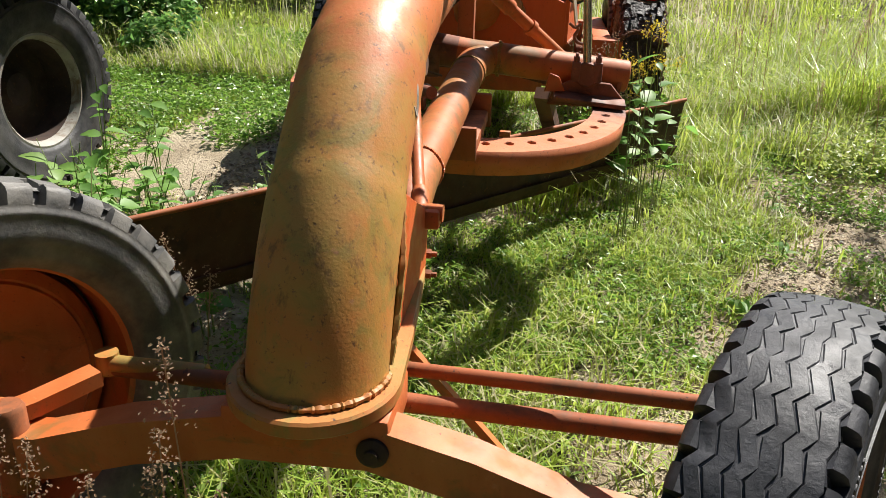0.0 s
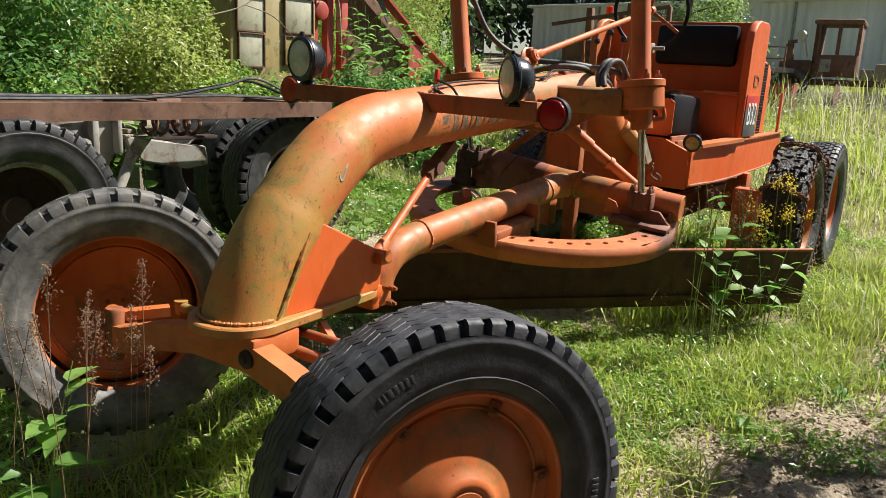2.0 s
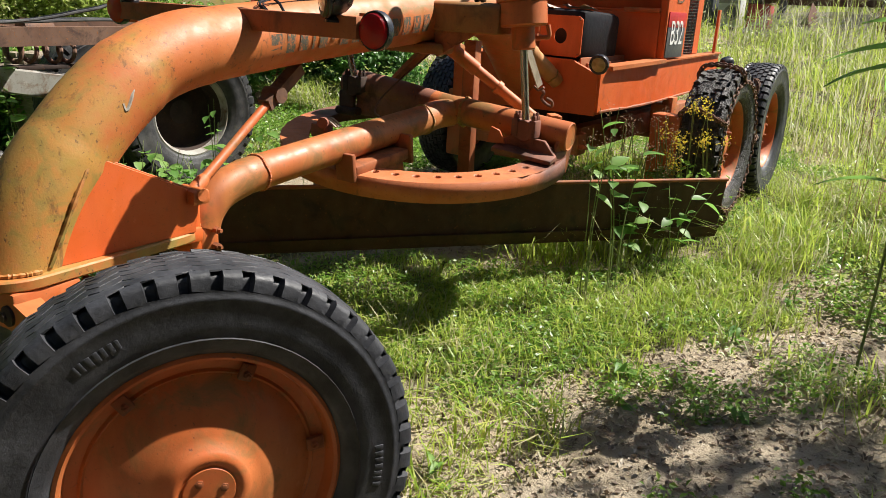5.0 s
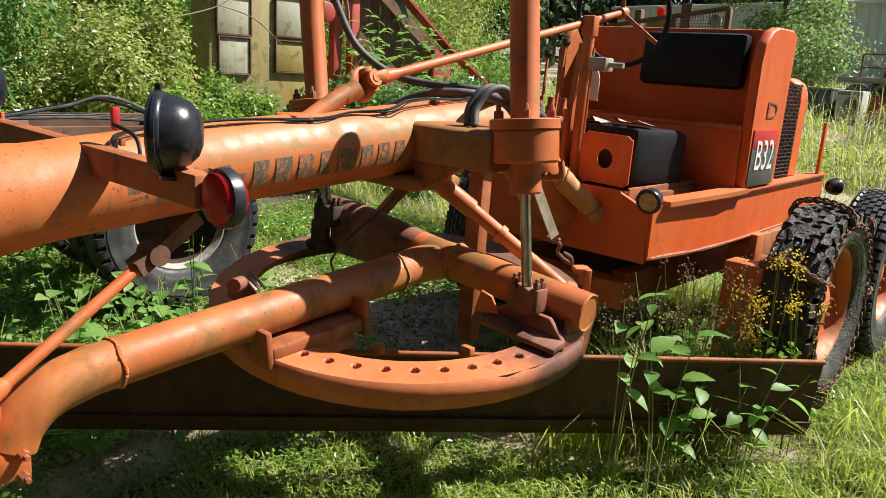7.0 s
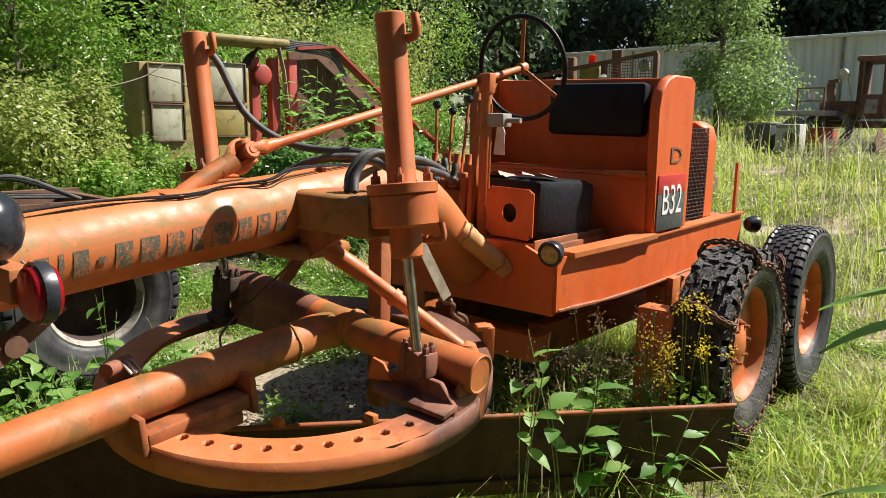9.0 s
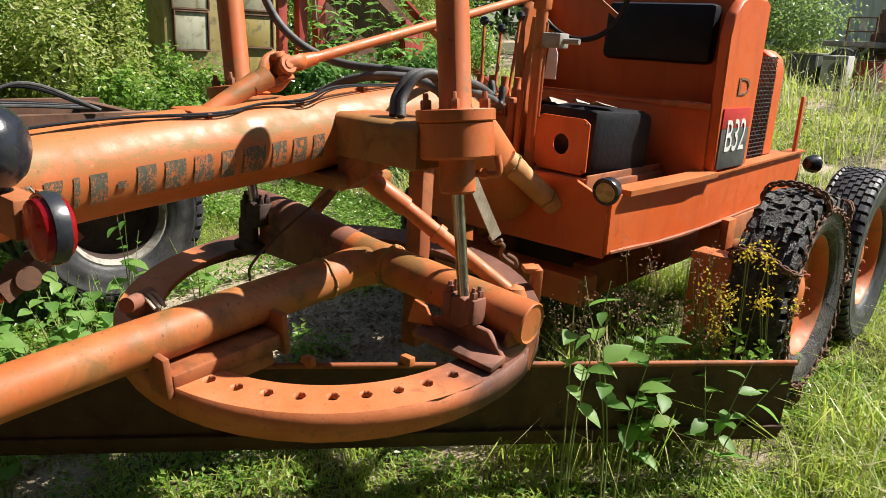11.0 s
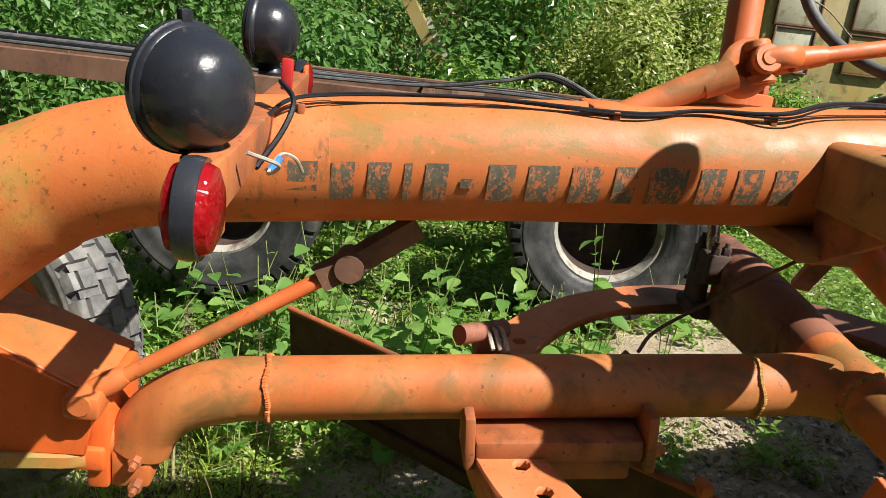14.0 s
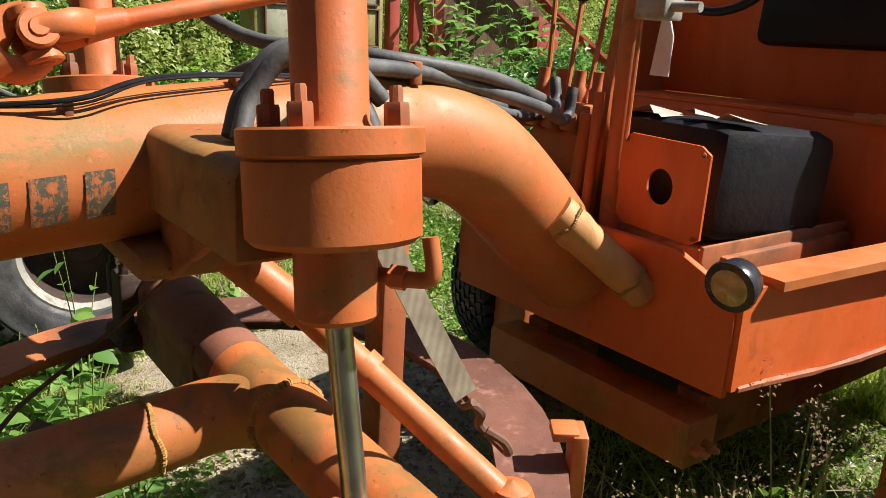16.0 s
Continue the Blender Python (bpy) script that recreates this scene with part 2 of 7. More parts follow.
wv = k.n.new("ShaderNodeTexWave")
wv.inputs["Scale"].default_value = 90
k.link(k.tc, wv.inputs["Vector"])
k.bump(wv.outputs["Fac"], 0.15, 0.002)
WEBBING = k.put(k.ramp(k.noise(25.0, 4), (0.35, (0.3, 0.25, 0.18)), (0.7, (0.46, 0.4, 0.3))), 0.85)
k = Nodes("ribbed clear lens")
wv = k.n.new("ShaderNodeTexWave")
wv.inputs["Scale"].default_value = 26
k.link(k.tc, wv.inputs["Vector"])
k.bump(wv.outputs["Fac"], 0.6, 0.004)
LENS = k.put(k.ramp(k.noise(18.0, 4), (0.4, (0.62, 0.62, 0.54)), (0.7, (0.42, 0.40, 0.32))), 0.12, Coat_Weight=0.6)
k = Nodes("amber lens")
LENS_AMBER = k.put(k.ramp(k.noise(30.0, 4), (0.4, (0.5, 0.36, 0.14)), (0.65, (0.3, 0.2, 0.07))), 0.15, Coat_Weight=0.6)


def red_lens(name, a, b):
    """Moulded plastic lens that glows where the sun stands behind it."""
    k = Nodes(name)
    wv = k.n.new("ShaderNodeTexVoronoi")
    wv.inputs["Scale"].default_value = 160
    k.link(k.tc, wv.inputs["Vector"])
    k.bump(wv.outputs["Distance"], 0.5, 0.003)
    c = k.ramp(k.noise(12.0, 4), (0.35, a), (0.7, b))
    k.put(c, 0.14, Coat_Weight=0.7)
    tr = k.n.new("ShaderNodeBsdfTranslucent")
    k.link(c, tr.inputs["Color"])
    ms = k.n.new("ShaderNodeMixShader")
    ms.inputs[0].default_value = 0.6
    k.link(k.bsdf.outputs[0], ms.inputs[1])
    k.link(tr.outputs[0], ms.inputs[2])
    k.link(ms.outputs[0], k.n["Material Output"].inputs["Surface"])
    return k.mat


LENS_RED = red_lens("red lens", (0.58, 0.008, 0.016), (0.42, 0.014, 0.02))
LENS_ORANGE = red_lens("orange lens", (0.68, 0.06, 0.012), (0.55, 0.1, 0.03))
k = Nodes("white sign paint")
WHITE = k.put(k.ramp(k.noise(40.0, 4), (0.3, (0.82, 0.82, 0.80)), (0.75, (0.6, 0.58, 0.55))), 0.45)
k = Nodes("red sign paint")
SIGN_RED = k.put(k.ramp(k.noise(30.0, 4), (0.3, (0.55, 0.025, 0.03)), (0.75, (0.4, 0.03, 0.03))), 0.4)
k = Nodes("dark sign paint")
SIGN_DARK = k.put(k.ramp(k.noise(30.0, 4), (0.3, (0.05, 0.055, 0.06)), (0.75, (0.12, 0.12, 0.12))), 0.45)
k = Nodes("blue plastic")
BLUE = k.put(k.ramp(k.noise(60.0, 2), (0.3, (0.03, 0.14, 0.5)), (0.7, (0.05, 0.22, 0.6))), 0.4)
k = Nodes("red plastic")
RED_PLASTIC = k.put(k.ramp(k.noise(60.0, 2), (0.3, (0.5, 0.03, 0.03)), (0.7, (0.4, 0.02, 0.02))), 0.4)
k = Nodes("weathered timber")
k.bump(k.noise(40.0, 6, 0.7, k.scaled(1, 6, 6)), 0.5, 0.004)
TIMBER = k.put(k.ramp(k.noise(10.0, 6, 0.65, k.scaled(1, 8, 8)), (0.3, (0.16, 0.12, 0.09)), (0.7, (0.4, 0.33, 0.24))), 0.85)
k = Nodes("corrugated grey sheet")
GREY_SHEET = k.put(k.mix(k.ramp(k.noise(0.8, 6, 0.65, k.scaled(3, 3, 0.3)), (0.4, 0.0), (0.7, 1.0)), (0.80, 0.82, 0.84), (0.62, 0.64, 0.66)), 0.5)
k = Nodes("pale enamel")
WHITE_ENAMEL = k.put(k.ramp(k.noise(5.0, 6, 0.65), (0.35, (0.66, 0.67, 0.65)), (0.7, (0.42, 0.42, 0.38))), 0.4)
k = Nodes("window glass")
GLASS = k.put((0.72, 0.76, 0.74), 0.08, Transmission_Weight=0.85)

# ground: trodden sandy soil with litter, turf and damp patches
k = Nodes("soil and turf")
soil = k.ramp(k.noise(1.8, 8, 0.7), (0.3, (0.26, 0.20, 0.125)), (0.5, (0.42, 0.34, 0.235)), (0.72, (0.54, 0.455, 0.34)))
# thatch under the grass, darkened to paint the shade in gaps between blades
turf = k.ramp(k.noise(14.0, 7, 0.75), (0.3, (0.045, 0.04, 0.02)), (0.55, (0.11, 0.095, 0.045)), (0.75, (0.28, 0.22, 0.13)))
bare = k.n.new("ShaderNodeAttribute")
bare.attribute_name = "bare"
edge = k.mix(0.3, bare.outputs["Fac"], k.noise(5.0, 7, 0.7))
c = k.mix(k.ramp(edge, (0.36, 0.0), (0.52, 1.0)), turf, soil)
c = k.mix(k.ramp(k.noise(34.0, 5, 0.7), (0.56, 0.0), (0.66, 0.85)), c, (0.09, 0.062, 0.04))
c = k.mix(k.ramp(k.noise(60.0, 4, 0.7), (0.62, 0.0), (0.7, 0.7)), c, (0.48, 0.43, 0.36))
k.bump(k.mix(0.5, k.noise(60.0, 6, 0.7), k.noise(9.0, 5, 0.6)), 1.0, 0.045)
SOIL = k.put(c, 0.95)


def leafy(name, a, b, c, gloss=0.42, through=0.62, single=False):
    """Leaf or blade: a spread of greens over its pieces, thin enough to let light through."""
    k = Nodes(name)
    r = k.ramp(k.random() if single else k.island(), (0.0, a), (0.5, b), (1.0, c))
    col = k.mix(k.ramp(k.noise(1.3, 5, 0.65), (0.40, 0.0), (0.68, 0.5)), r, tuple(v * 0.5 for v in b))
    k.put(col, gloss)
    tr = k.n.new("ShaderNodeBsdfTranslucent")
    bright = k.mix(0.6, col, tuple(min(0.8, v * 2.3) for v in b))
    k.link(bright, tr.inputs["Color"])
    ms = k.n.new("ShaderNodeMixShader")
    ms.inputs[0].default_value = through * 0.7
    k.link(k.bsdf.outputs[0], ms.inputs[1])
    k.link(tr.outputs[0], ms.inputs[2])
    k.link(ms.outputs[0], k.n["Material Output"].inputs["Surface"])
    return k.mat


LEAF = leafy("shrub leaves", (0.07, 0.15, 0.02), (0.15, 0.27, 0.04), (0.36, 0.44, 0.11), 0.36)
LEAF_SUNNY = leafy("dry sunlit leaves", (0.11, 0.17, 0.03), (0.25, 0.31, 0.07), (0.54, 0.50, 0.22), 0.4)
LEAF_BROAD = leafy("broad leaves", (0.07, 0.16, 0.035), (0.10, 0.21, 0.05), (0.16, 0.27, 0.07), 0.34)
LEAF_PLANT = leafy("weed leaves", (0.09, 0.20, 0.04), (0.15, 0.29, 0.06), (0.26, 0.40, 0.10), 0.5, 0.62, True)
LEAF_DARK = leafy("dark forest leaves", (0.03, 0.055, 0.022), (0.05, 0.09, 0.032), (0.085, 0.13, 0.045), 0.5, 0.4)
LEAF_PALE = leafy("pale tree leaves", (0.10, 0.17, 0.045), (0.16, 0.24, 0.07), (0.26, 0.33, 0.12), 0.4)
GRASS = leafy("grass blades", (0.16, 0.28, 0.028), (0.30, 0.43, 0.06), (0.54, 0.54, 0.16), 0.4)
GRASS_DRY = leafy("dry grass", (0.36, 0.31, 0.15), (0.54, 0.46, 0.26), (0.34, 0.36, 0.11), 0.6)
LITTER = leafy("leaf litter", (0.12, 0.085, 0.06), (0.32, 0.24, 0.16), (0.56, 0.49, 0.38), 0.7, 0.1)
SEED = leafy("seed heads", (0.22, 0.15, 0.1), (0.3, 0.2, 0.13), (0.36, 0.27, 0.18), 0.8)
YELLOW_FLOWER = leafy("yellow flowers", (0.62, 0.36, 0.02), (0.70, 0.45, 0.04), (0.40, 0.24, 0.04), 0.6)
k = Nodes("bark")
k.bump(k.noise(20.0, 6, 0.7, k.scaled(1, 1, 0.3)), 0.8, 0.02)
BARK = k.put(k.ramp(k.noise(9.0, 6, 0.7, k.scaled(1, 1, 0.25)), (0.3, (0.06, 0.045, 0.032)), (0.7, (0.17, 0.135, 0.1))), 0.9)
k = Nodes("green stem")
STEM = k.put(k.ramp(k.noise(30.0, 3), (0.3, (0.14, 0.22, 0.05)), (0.7, (0.26, 0.28, 0.10))), 0.6)


# ---- geometry helpers ----
def merge(*geos):
    """Several (vertices, faces) pairs as one."""
    vs, fs, n = [], [], 0
    for v, f in geos:
        vs.extend(v)
        fs.extend([tuple(i + n for i in p) for p in f])
        n += len(v)
    return vs, fs


def moved(geo, m):
    return [tuple(m @ Vector(v)) for v in geo[0]], geo[1]


def smooth(me, degrees):
    """Smooth faces, with edges sharper than the angle kept sharp."""
    bm = bmesh.new()
    bm.from_mesh(me)
    bmesh.ops.recalc_face_normals(bm, faces=bm.faces)
    lim = radians(degrees)
    for f in bm.faces:
        f.smooth = True
    for e in bm.edges:
        if len(e.link_faces) == 2:
            e.smooth = e.calc_face_angle(0) < lim
    bm.to_mesh(me)
    bm.free()


def part(name, geo, material, parent=None, label="", flat=40.0, slots=(), pick=None):
    """One mesh object under a thing or a part, drawn in the place of its top-level thing."""
    me = bpy.data.meshes.new(name)
    me.from_pydata(geo[0], [], geo[1])
    for m in (material, *slots):
        me.materials.append(m)
    if pick:
        me.polygons.foreach_set("material_index", pick)
    if flat:
        smooth(me, flat)
    me.update()
    ob = new(name, me)
    if parent is not None:
        ob.parent = parent
    if label:
        tagged(ob, label)
    return ob


def thing(name, label, category, group="", kind="", at=None):
    """An empty at the base of a thing, which its parts hang under."""
    ob = tagged(new(name), label, category, group, kind)
    if at is not None:
        ob.matrix_basis = at if isinstance(at, Matrix) else Matrix.Translation(at)
    return ob


def frames_along(pts):
    """A tangent and two crosswise vectors at each point of a path, with no twist."""
    pts = [Vector(p) for p in pts]
    tan = []
    for i in range(len(pts)):
        a, b = pts[max(i - 1, 0)], pts[min(i + 1, len(pts) - 1)]
        tan.append((b - a).normalized())
    up = Vector((0, 0, 1)) if abs(tan[0].z) < 0.9 else Vector((0, 1, 0))
    u = (up - tan[0] * up.dot(tan[0])).normalized()
    out = []
    for p, t in zip(pts, tan):
        u = (u - t * u.dot(t)).normalized()
        out.append((p, t, u, t.cross(u)))
    return out


def tube(pts, radii, seg=14, caps=True, squash=1.0):
    """A round bar or pipe along a path; squash flattens it crosswise."""
    if isinstance(radii, (int, float)):
        radii = [radii] * len(pts)
    vs, fs = [], []
    for (p, t, u, w), r in zip(frames_along(pts), radii):
        for j in range(seg):
            a = 2 * math.pi * j / seg
            vs.append(tuple(p + u * (r * math.cos(a)) + w * (r * squash * math.sin(a))))
    for i in range(len(pts) - 1):
        for j in range(seg):
            a, b = i * seg + j, i * seg + (j + 1) % seg
            fs.append((a, b, b + seg, a + seg))
    if caps:
        fs.append(tuple(range(seg))[::-1])
        n = (len(pts) - 1) * seg
        fs.append(tuple(n + j for j in range(seg)))
    return vs, fs


def bar(pts, w, h, caps=True):
    """A rectangular bar along a path: w crosswise, h along the path's up."""
    vs, fs = [], []
    for p, t, u, s in frames_along(pts):
        for a, b in ((-1, -1), (1, -1), (1, 1), (-1, 1)):
            vs.append(tuple(p + s * (a * w / 2) + u * (b * h / 2)))
    for i in range(len(pts) - 1):
        for j in range(4):
            a, b = i * 4 + j, i * 4 + (j + 1) % 4
            fs.append((a, b, b + 4, a + 4))
    if caps:
        fs.append((3, 2, 1, 0))
        n = (len(pts) - 1) * 4
        fs.append((n, n + 1, n + 2, n + 3))
    return vs, fs


def spline(pts, n=8):
    """A Catmull-Rom curve through the points."""
    p = [Vector(q) for q in pts]
    p = [p[0] * 2 - p[1]] + p + [p[-1] * 2 - p[-2]]
    out = []
    for i in range(1, len(p) - 2):
        for j in range(n):
            t = j / n
            a, b, c, d = p[i - 1 : i + 3]
            out.append(0.5 * (2 * b + (c - a) * t + (2 * a - 5 * b + 4 * c - d) * t * t + (3 * b - a - 3 * c + d) * t**3))
    out.append(p[-2])
    return out


def lathe(profile, seg=32, closed=False, caps=True):
    """A profile of (radius, height) turned round z."""
    vs, fs = [], []
    for r, h in profile:
        for j in range(seg):
            a = 2 * math.pi * j / seg
            vs.append((r * math.cos(a), r * math.sin(a), h))
    n = len(profile)
    for i in range(n if closed else n - 1):
        for j in range(seg):
            a, b = i * seg + j, i * seg + (j + 1) % seg
            c, d = ((i + 1) % n) * seg + (j + 1) % seg, ((i + 1) % n) * seg + j
            fs.append((a, b, c, d))
    if caps and not closed:
        if profile[0][0] > 1e-4:
            fs.append(tuple(range(seg))[::-1])
        if profile[-1][0] > 1e-4:
            fs.append(tuple((n - 1) * seg + j for j in range(seg)))
    return vs, fs


def box(x, y, z, bevel=0.006):
    """A box of that size round the origin, with its edges eased."""
    bm = bmesh.new()
    bmesh.ops.create_cube(bm, size=1.0)
    bmesh.ops.scale(bm, vec=(x, y, z), verts=bm.verts)
    if bevel:
        bmesh.ops.bevel(bm, geom=bm.edges[:], offset=min(bevel, 0.45 * min(x, y, z)), segments=2, affect="EDGES", profile=0.5)
    bm.verts.index_update()
    geo = [tuple(v.co) for v in bm.verts], [tuple(v.index for v in f.verts) for f in bm.faces]
    bm.free()
    return geo


def boxed(x0, x1, y0, y1, z0, z1, bevel=0.006):
    return moved(box(x1 - x0, y1 - y0, z1 - z0, bevel), Matrix.Translation(((x0 + x1) / 2, (y0 + y1) / 2, (z0 + z1) / 2)))


def prism(outline, thick, bevel=0.0):
    """A flat outline in x, y drawn out by its thickness along z, centred."""
    bm = bmesh.new()
    f = bm.faces.new([bm.verts.new((x, y, -thick / 2)) for x, y in outline])
    r = bmesh.ops.extrude_face_region(bm, geom=[f])
    bmesh.ops.translate(bm, vec=(0, 0, thick), verts=[v for v in r["geom"] if isinstance(v, bmesh.types.BMVert)])
    bmesh.ops.recalc_face_normals(bm, faces=bm.faces)
    if bevel:
        bmesh.ops.bevel(bm, geom=bm.edges[:], offset=bevel, segments=1, affect="EDGES")
    bm.verts.index_update()
    geo = [tuple(v.co) for v in bm.verts], [tuple(v.index for v in f.verts) for f in bm.faces]
    bm.free()
    return geo


def turn_to(z_axis, x_axis=(0, 0, 1), at=(0, 0, 0)):
    """A pose whose z looks along z_axis and whose x lies near x_axis."""
    z = Vector(z_axis).normalized()
    x = Vector(x_axis)
    x = (x - z * x.dot(z)).normalized()
    y = z.cross(x)
    return Matrix.Translation(at) @ Matrix((x, y, z)).transposed().to_4x4()


def rod(a, b, r, seg=12, caps=True):
    return tube([a, b], r, seg, caps)


def bolt(at, axis=(0, 0, 1), size=0.02, length=0.03):
    """A hexagon nut with the end of its stud."""
    hexa = lathe([(size * 0.96, 0), (size, 0.1 * size), (size, length * 0.75), (size * 0.9, length * 0.85)], 6)
    stud = lathe([(size * 0.55, 0), (size * 0.55, length * 1.25), (size * 0.45, length * 1.35)], 8)
    return moved(merge(hexa, stud), turn_to(axis, (0.3, 1, 0.2) if abs(axis[2]) > 0.9 else (0, 0, 1), at))


def bead(pts, r=0.008, seg=6, rng=None):
    """A lumpy run of weld."""
    rng = rng or random.Random(5)
    out = []
    for p in spline(pts, 10):
        out.append(p)
    return tube(out, [r * rng.uniform(0.75, 1.25) for _ in out], seg)


# ---- wheels ----
def tyre_geo(R, rim_r, width, lugs, lug_len, gap=0.28, zig=0.006, groove=0.008, wobble=0.0, ribs=5, blocks=False):
    """A tyre turned round z, its outer side towards +z: one skin with zigzag ribs or staggered blocks and notched shoulders."""
    rng = random.Random(lugs)
    hw = width / 2
    mid = rim_r + 0.45 * (R - rim_r)
    # radius, height, kind: 0 plain, 1 zigzag rib, 2 block of the tread, 3 shoulder face
    side = [(rim_r, 0.62, 0), (rim_r + 0.012, 0.80, 0), (rim_r + 0.03, 0.94, 0), (rim_r + 0.045, 0.95, 0), (rim_r + 0.05, 0.985, 0), (mid - 0.02, 1.05, 0), (mid, 1.06, 0), (R - lug_len - 0.024, 1.055, 0),
            (R - lug_len - 0.02, 1.075, 0), (R - lug_len - 0.012, 1.075, 0), (R - lug_len - 0.008, 1.045, 0), (R - lug_len, 1.045, 0), (R - lug_len + 0.004, 1.045, 3), (R - 0.020, 1.015, 3), (R - 0.012, 0.97, 3), (R - 0.008, 0.90, 3), (R - 0.005, 0.83, 3)]
    prof = [(r, -h * hw, kd, 0) for r, h, kd in side]
    for i in range(ribs):
        a, b = -hw * 0.80 + i * hw * 1.6 / ribs, -hw * 0.80 + (i + 1) * hw * 1.6 / ribs
        crown = lambda h: R - 0.012 * (h / hw) ** 2
        kd = 2 if blocks else 1
        gw = 0.003 if blocks else 0.0012
        prof += [(crown(a) - groove, a + gw, 1, i), (crown(a), a + gw + 0.0016, kd, i), (crown(b), b - gw - 0.0016, kd, i), (crown(b) - groove, b - gw, 1, i)]
    prof += [(r, h * hw, kd, 1) for r, h, kd in reversed(side)]
    cols = ((0.0, 1), (0.05, 0), (1.0 - gap - 0.05, 0), (1.0 - gap, 1))
    wear = [rng.uniform(0, wobble) for _ in range(lugs * 8)]
    sway = [[rng.uniform(0.35, 1.35) for _ in range(ribs + 1)] for _ in range(lugs)]
    vs, fs = [], []
    seg = lugs * len(cols)
    for row, (r, h, kd, rib) in enumerate(prof):
        for j in range(seg):
            lug, (f, low) = j // 4, cols[j % 4]
            shift = 0.5 * (rib % 2) if blocks or kd == 3 else 0.0
            a = 2 * math.pi * (lug + f + shift) / lugs
            rr, hh = r - (rng.random() * wobble * 0.5 if r > R - 0.04 else 0.0), h + (rng.uniform(-0.3, 0.3) * wobble if r > R - 0.04 else 0.0)
            if kd == 1:
                hh += zig * ((1 if j % 4 in (1, 2) else -1) if blocks else (-1.0, -0.8, 1.0, 0.8)[j % 4] * sway[lug][rib])
            if kd == 3:
                if low:
                    rr, hh = rr - 0.010, hh * 0.80
                rr -= wear[lug]
            if kd == 2:
                hh += zig * (1 if j % 4 in (1, 2) else -1)
                rr -= groove if low else wear[(lug * 3 + rib) % len(wear)]
            vs.append((rr * math.cos(a), rr * math.sin(a), hh))
    for i in range(len(prof) - 1):
        for j in range(seg):
            a, b = i * seg + j, i * seg + (j + 1) % seg
            fs.append((a, b, b + seg, a + seg))
    return vs, fs


def sidewall_marks(rim_r, R, width, rng):
    """Raised lettering too worn to read, as short bars, with a ring either side."""
    hw, geos = width / 2, []
    rm = rim_r + 0.5 * (R - rim_r)
    for r in (rim_r + 0.055, rm + 0.036):
        geos.append(lathe([(r - 0.0015, hw * 1.02), (r, hw * 1.075), (r + 0.0015, hw * 1.02)], 64, caps=False))
    for start in (0.4, 2.6, 4.5):
        a = start
        for _ in range(7):
            w = rng.uniform(0.006, 0.014)
            m = pose(0, 0, 0, 0, 0, math.degrees(a)) @ Matrix.Translation((rm, 0, hw * 1.065))
            geos.append(moved(box(0.022, w, 0.004, 0.001), m))
            a += (w + 0.006) / rm
    return merge(*geos)


def front_rim(r):
    """A dished disc wheel with its well, a low domed centre and a flat hub cap, facing +z."""
    disc = lathe([(r + 0.012, 0.078), (r + 0.014, 0.086), (r + 0.004, 0.092), (r - 0.004, 0.086), (r - 0.012, 0.046), (r - 0.040, 0.040), (r - 0.046, 0.046), (r - 0.052, 0.040),
                  (0.235, 0.046), (0.205, 0.066), (0.165, 0.082), (0.125, 0.092), (0.105, 0.100), (0.094, 0.112), (0.082, 0.119), (0.070, 0.119), (0.064, 0.114), (0.060, 0.114), (0.057, 0.119), (0.0, 0.120)], 64, caps=False)
    back = lathe([(r + 0.012, 0.078), (r + 0.004, 0.02), (r - 0.006, -0.05), (r + 0.012, -0.066)], 56, caps=False)
    return disc, back


def hub_details(r):
    geos = []
    for i in range(6):
        a = radians(60 * i + 36)
        m = pose(0, 0, 0, 0, 0, math.degrees(a)) @ Matrix.Translation((r - 0.038, 0, 0.052))
        geos.append(merge(moved(box(0.042, 0.034, 0.014, 0.004), m), moved(bolt((0, 0, 0), (0, 0, 1), 0.009, 0.014), m @ Matrix.Translation((-0.004, 0, 0.006)))))
    return geos


def hub_cap_bolts():
    return [bolt((0.033 * math.cos(radians(120 * i + 40)), 0.033 * math.sin(radians(120 * i + 40)), 0.1185), (0, 0, 1), 0.011, 0.0035) for i in range(3)]


def valve_horn(r):
    ring = lathe([(0.036, 0.0), (0.036, 0.045), (0.030, 0.048), (0.027, 0.044), (0.026, 0.0)], 20, caps=False)
    return moved(ring, pose(0, 0, 0, 0, 0, 125) @ Matrix.Translation((r - 0.052, 0, 0.045)) @ pose(0, 0, 0, 0, -14, 0))


# ---- the grader ----
GRADER_AT = pose(0.117, 0.034, 0.037, -0.68, 0.76, 4.78)
grader = thing("motor_grader", "old orange motor grader with lichen-stained tube frame and parked blade", "motor grader", at=GRADER_AT)


def gp(name, geo, mat=ORANGE, parent=None, label="", flat=40.0):
    return part(name, geo, mat, parent or grader, label, flat)


# tube frame: goose neck and beam
NECK = [(0, 0.105, 0.53), (0, 0.160, 0.675), (0, 0.225, 0.79), (0, 0.315, 0.90), (0, 0.43, 1.015), (0, 0.565, 1.115), (0, 0.72, 1.172), (0, 0.9, 1.198), (0, 1.1, 1.22)]
neck = gp("goose_neck", tube(spline(NECK, 6), [0.137] * 18 + [0.133] * 12 + [0.128] * 10 + [0.124] * 9, 40), ORANGE_NECK, label="bent goose-neck tube dulled by yellow-green lichen")
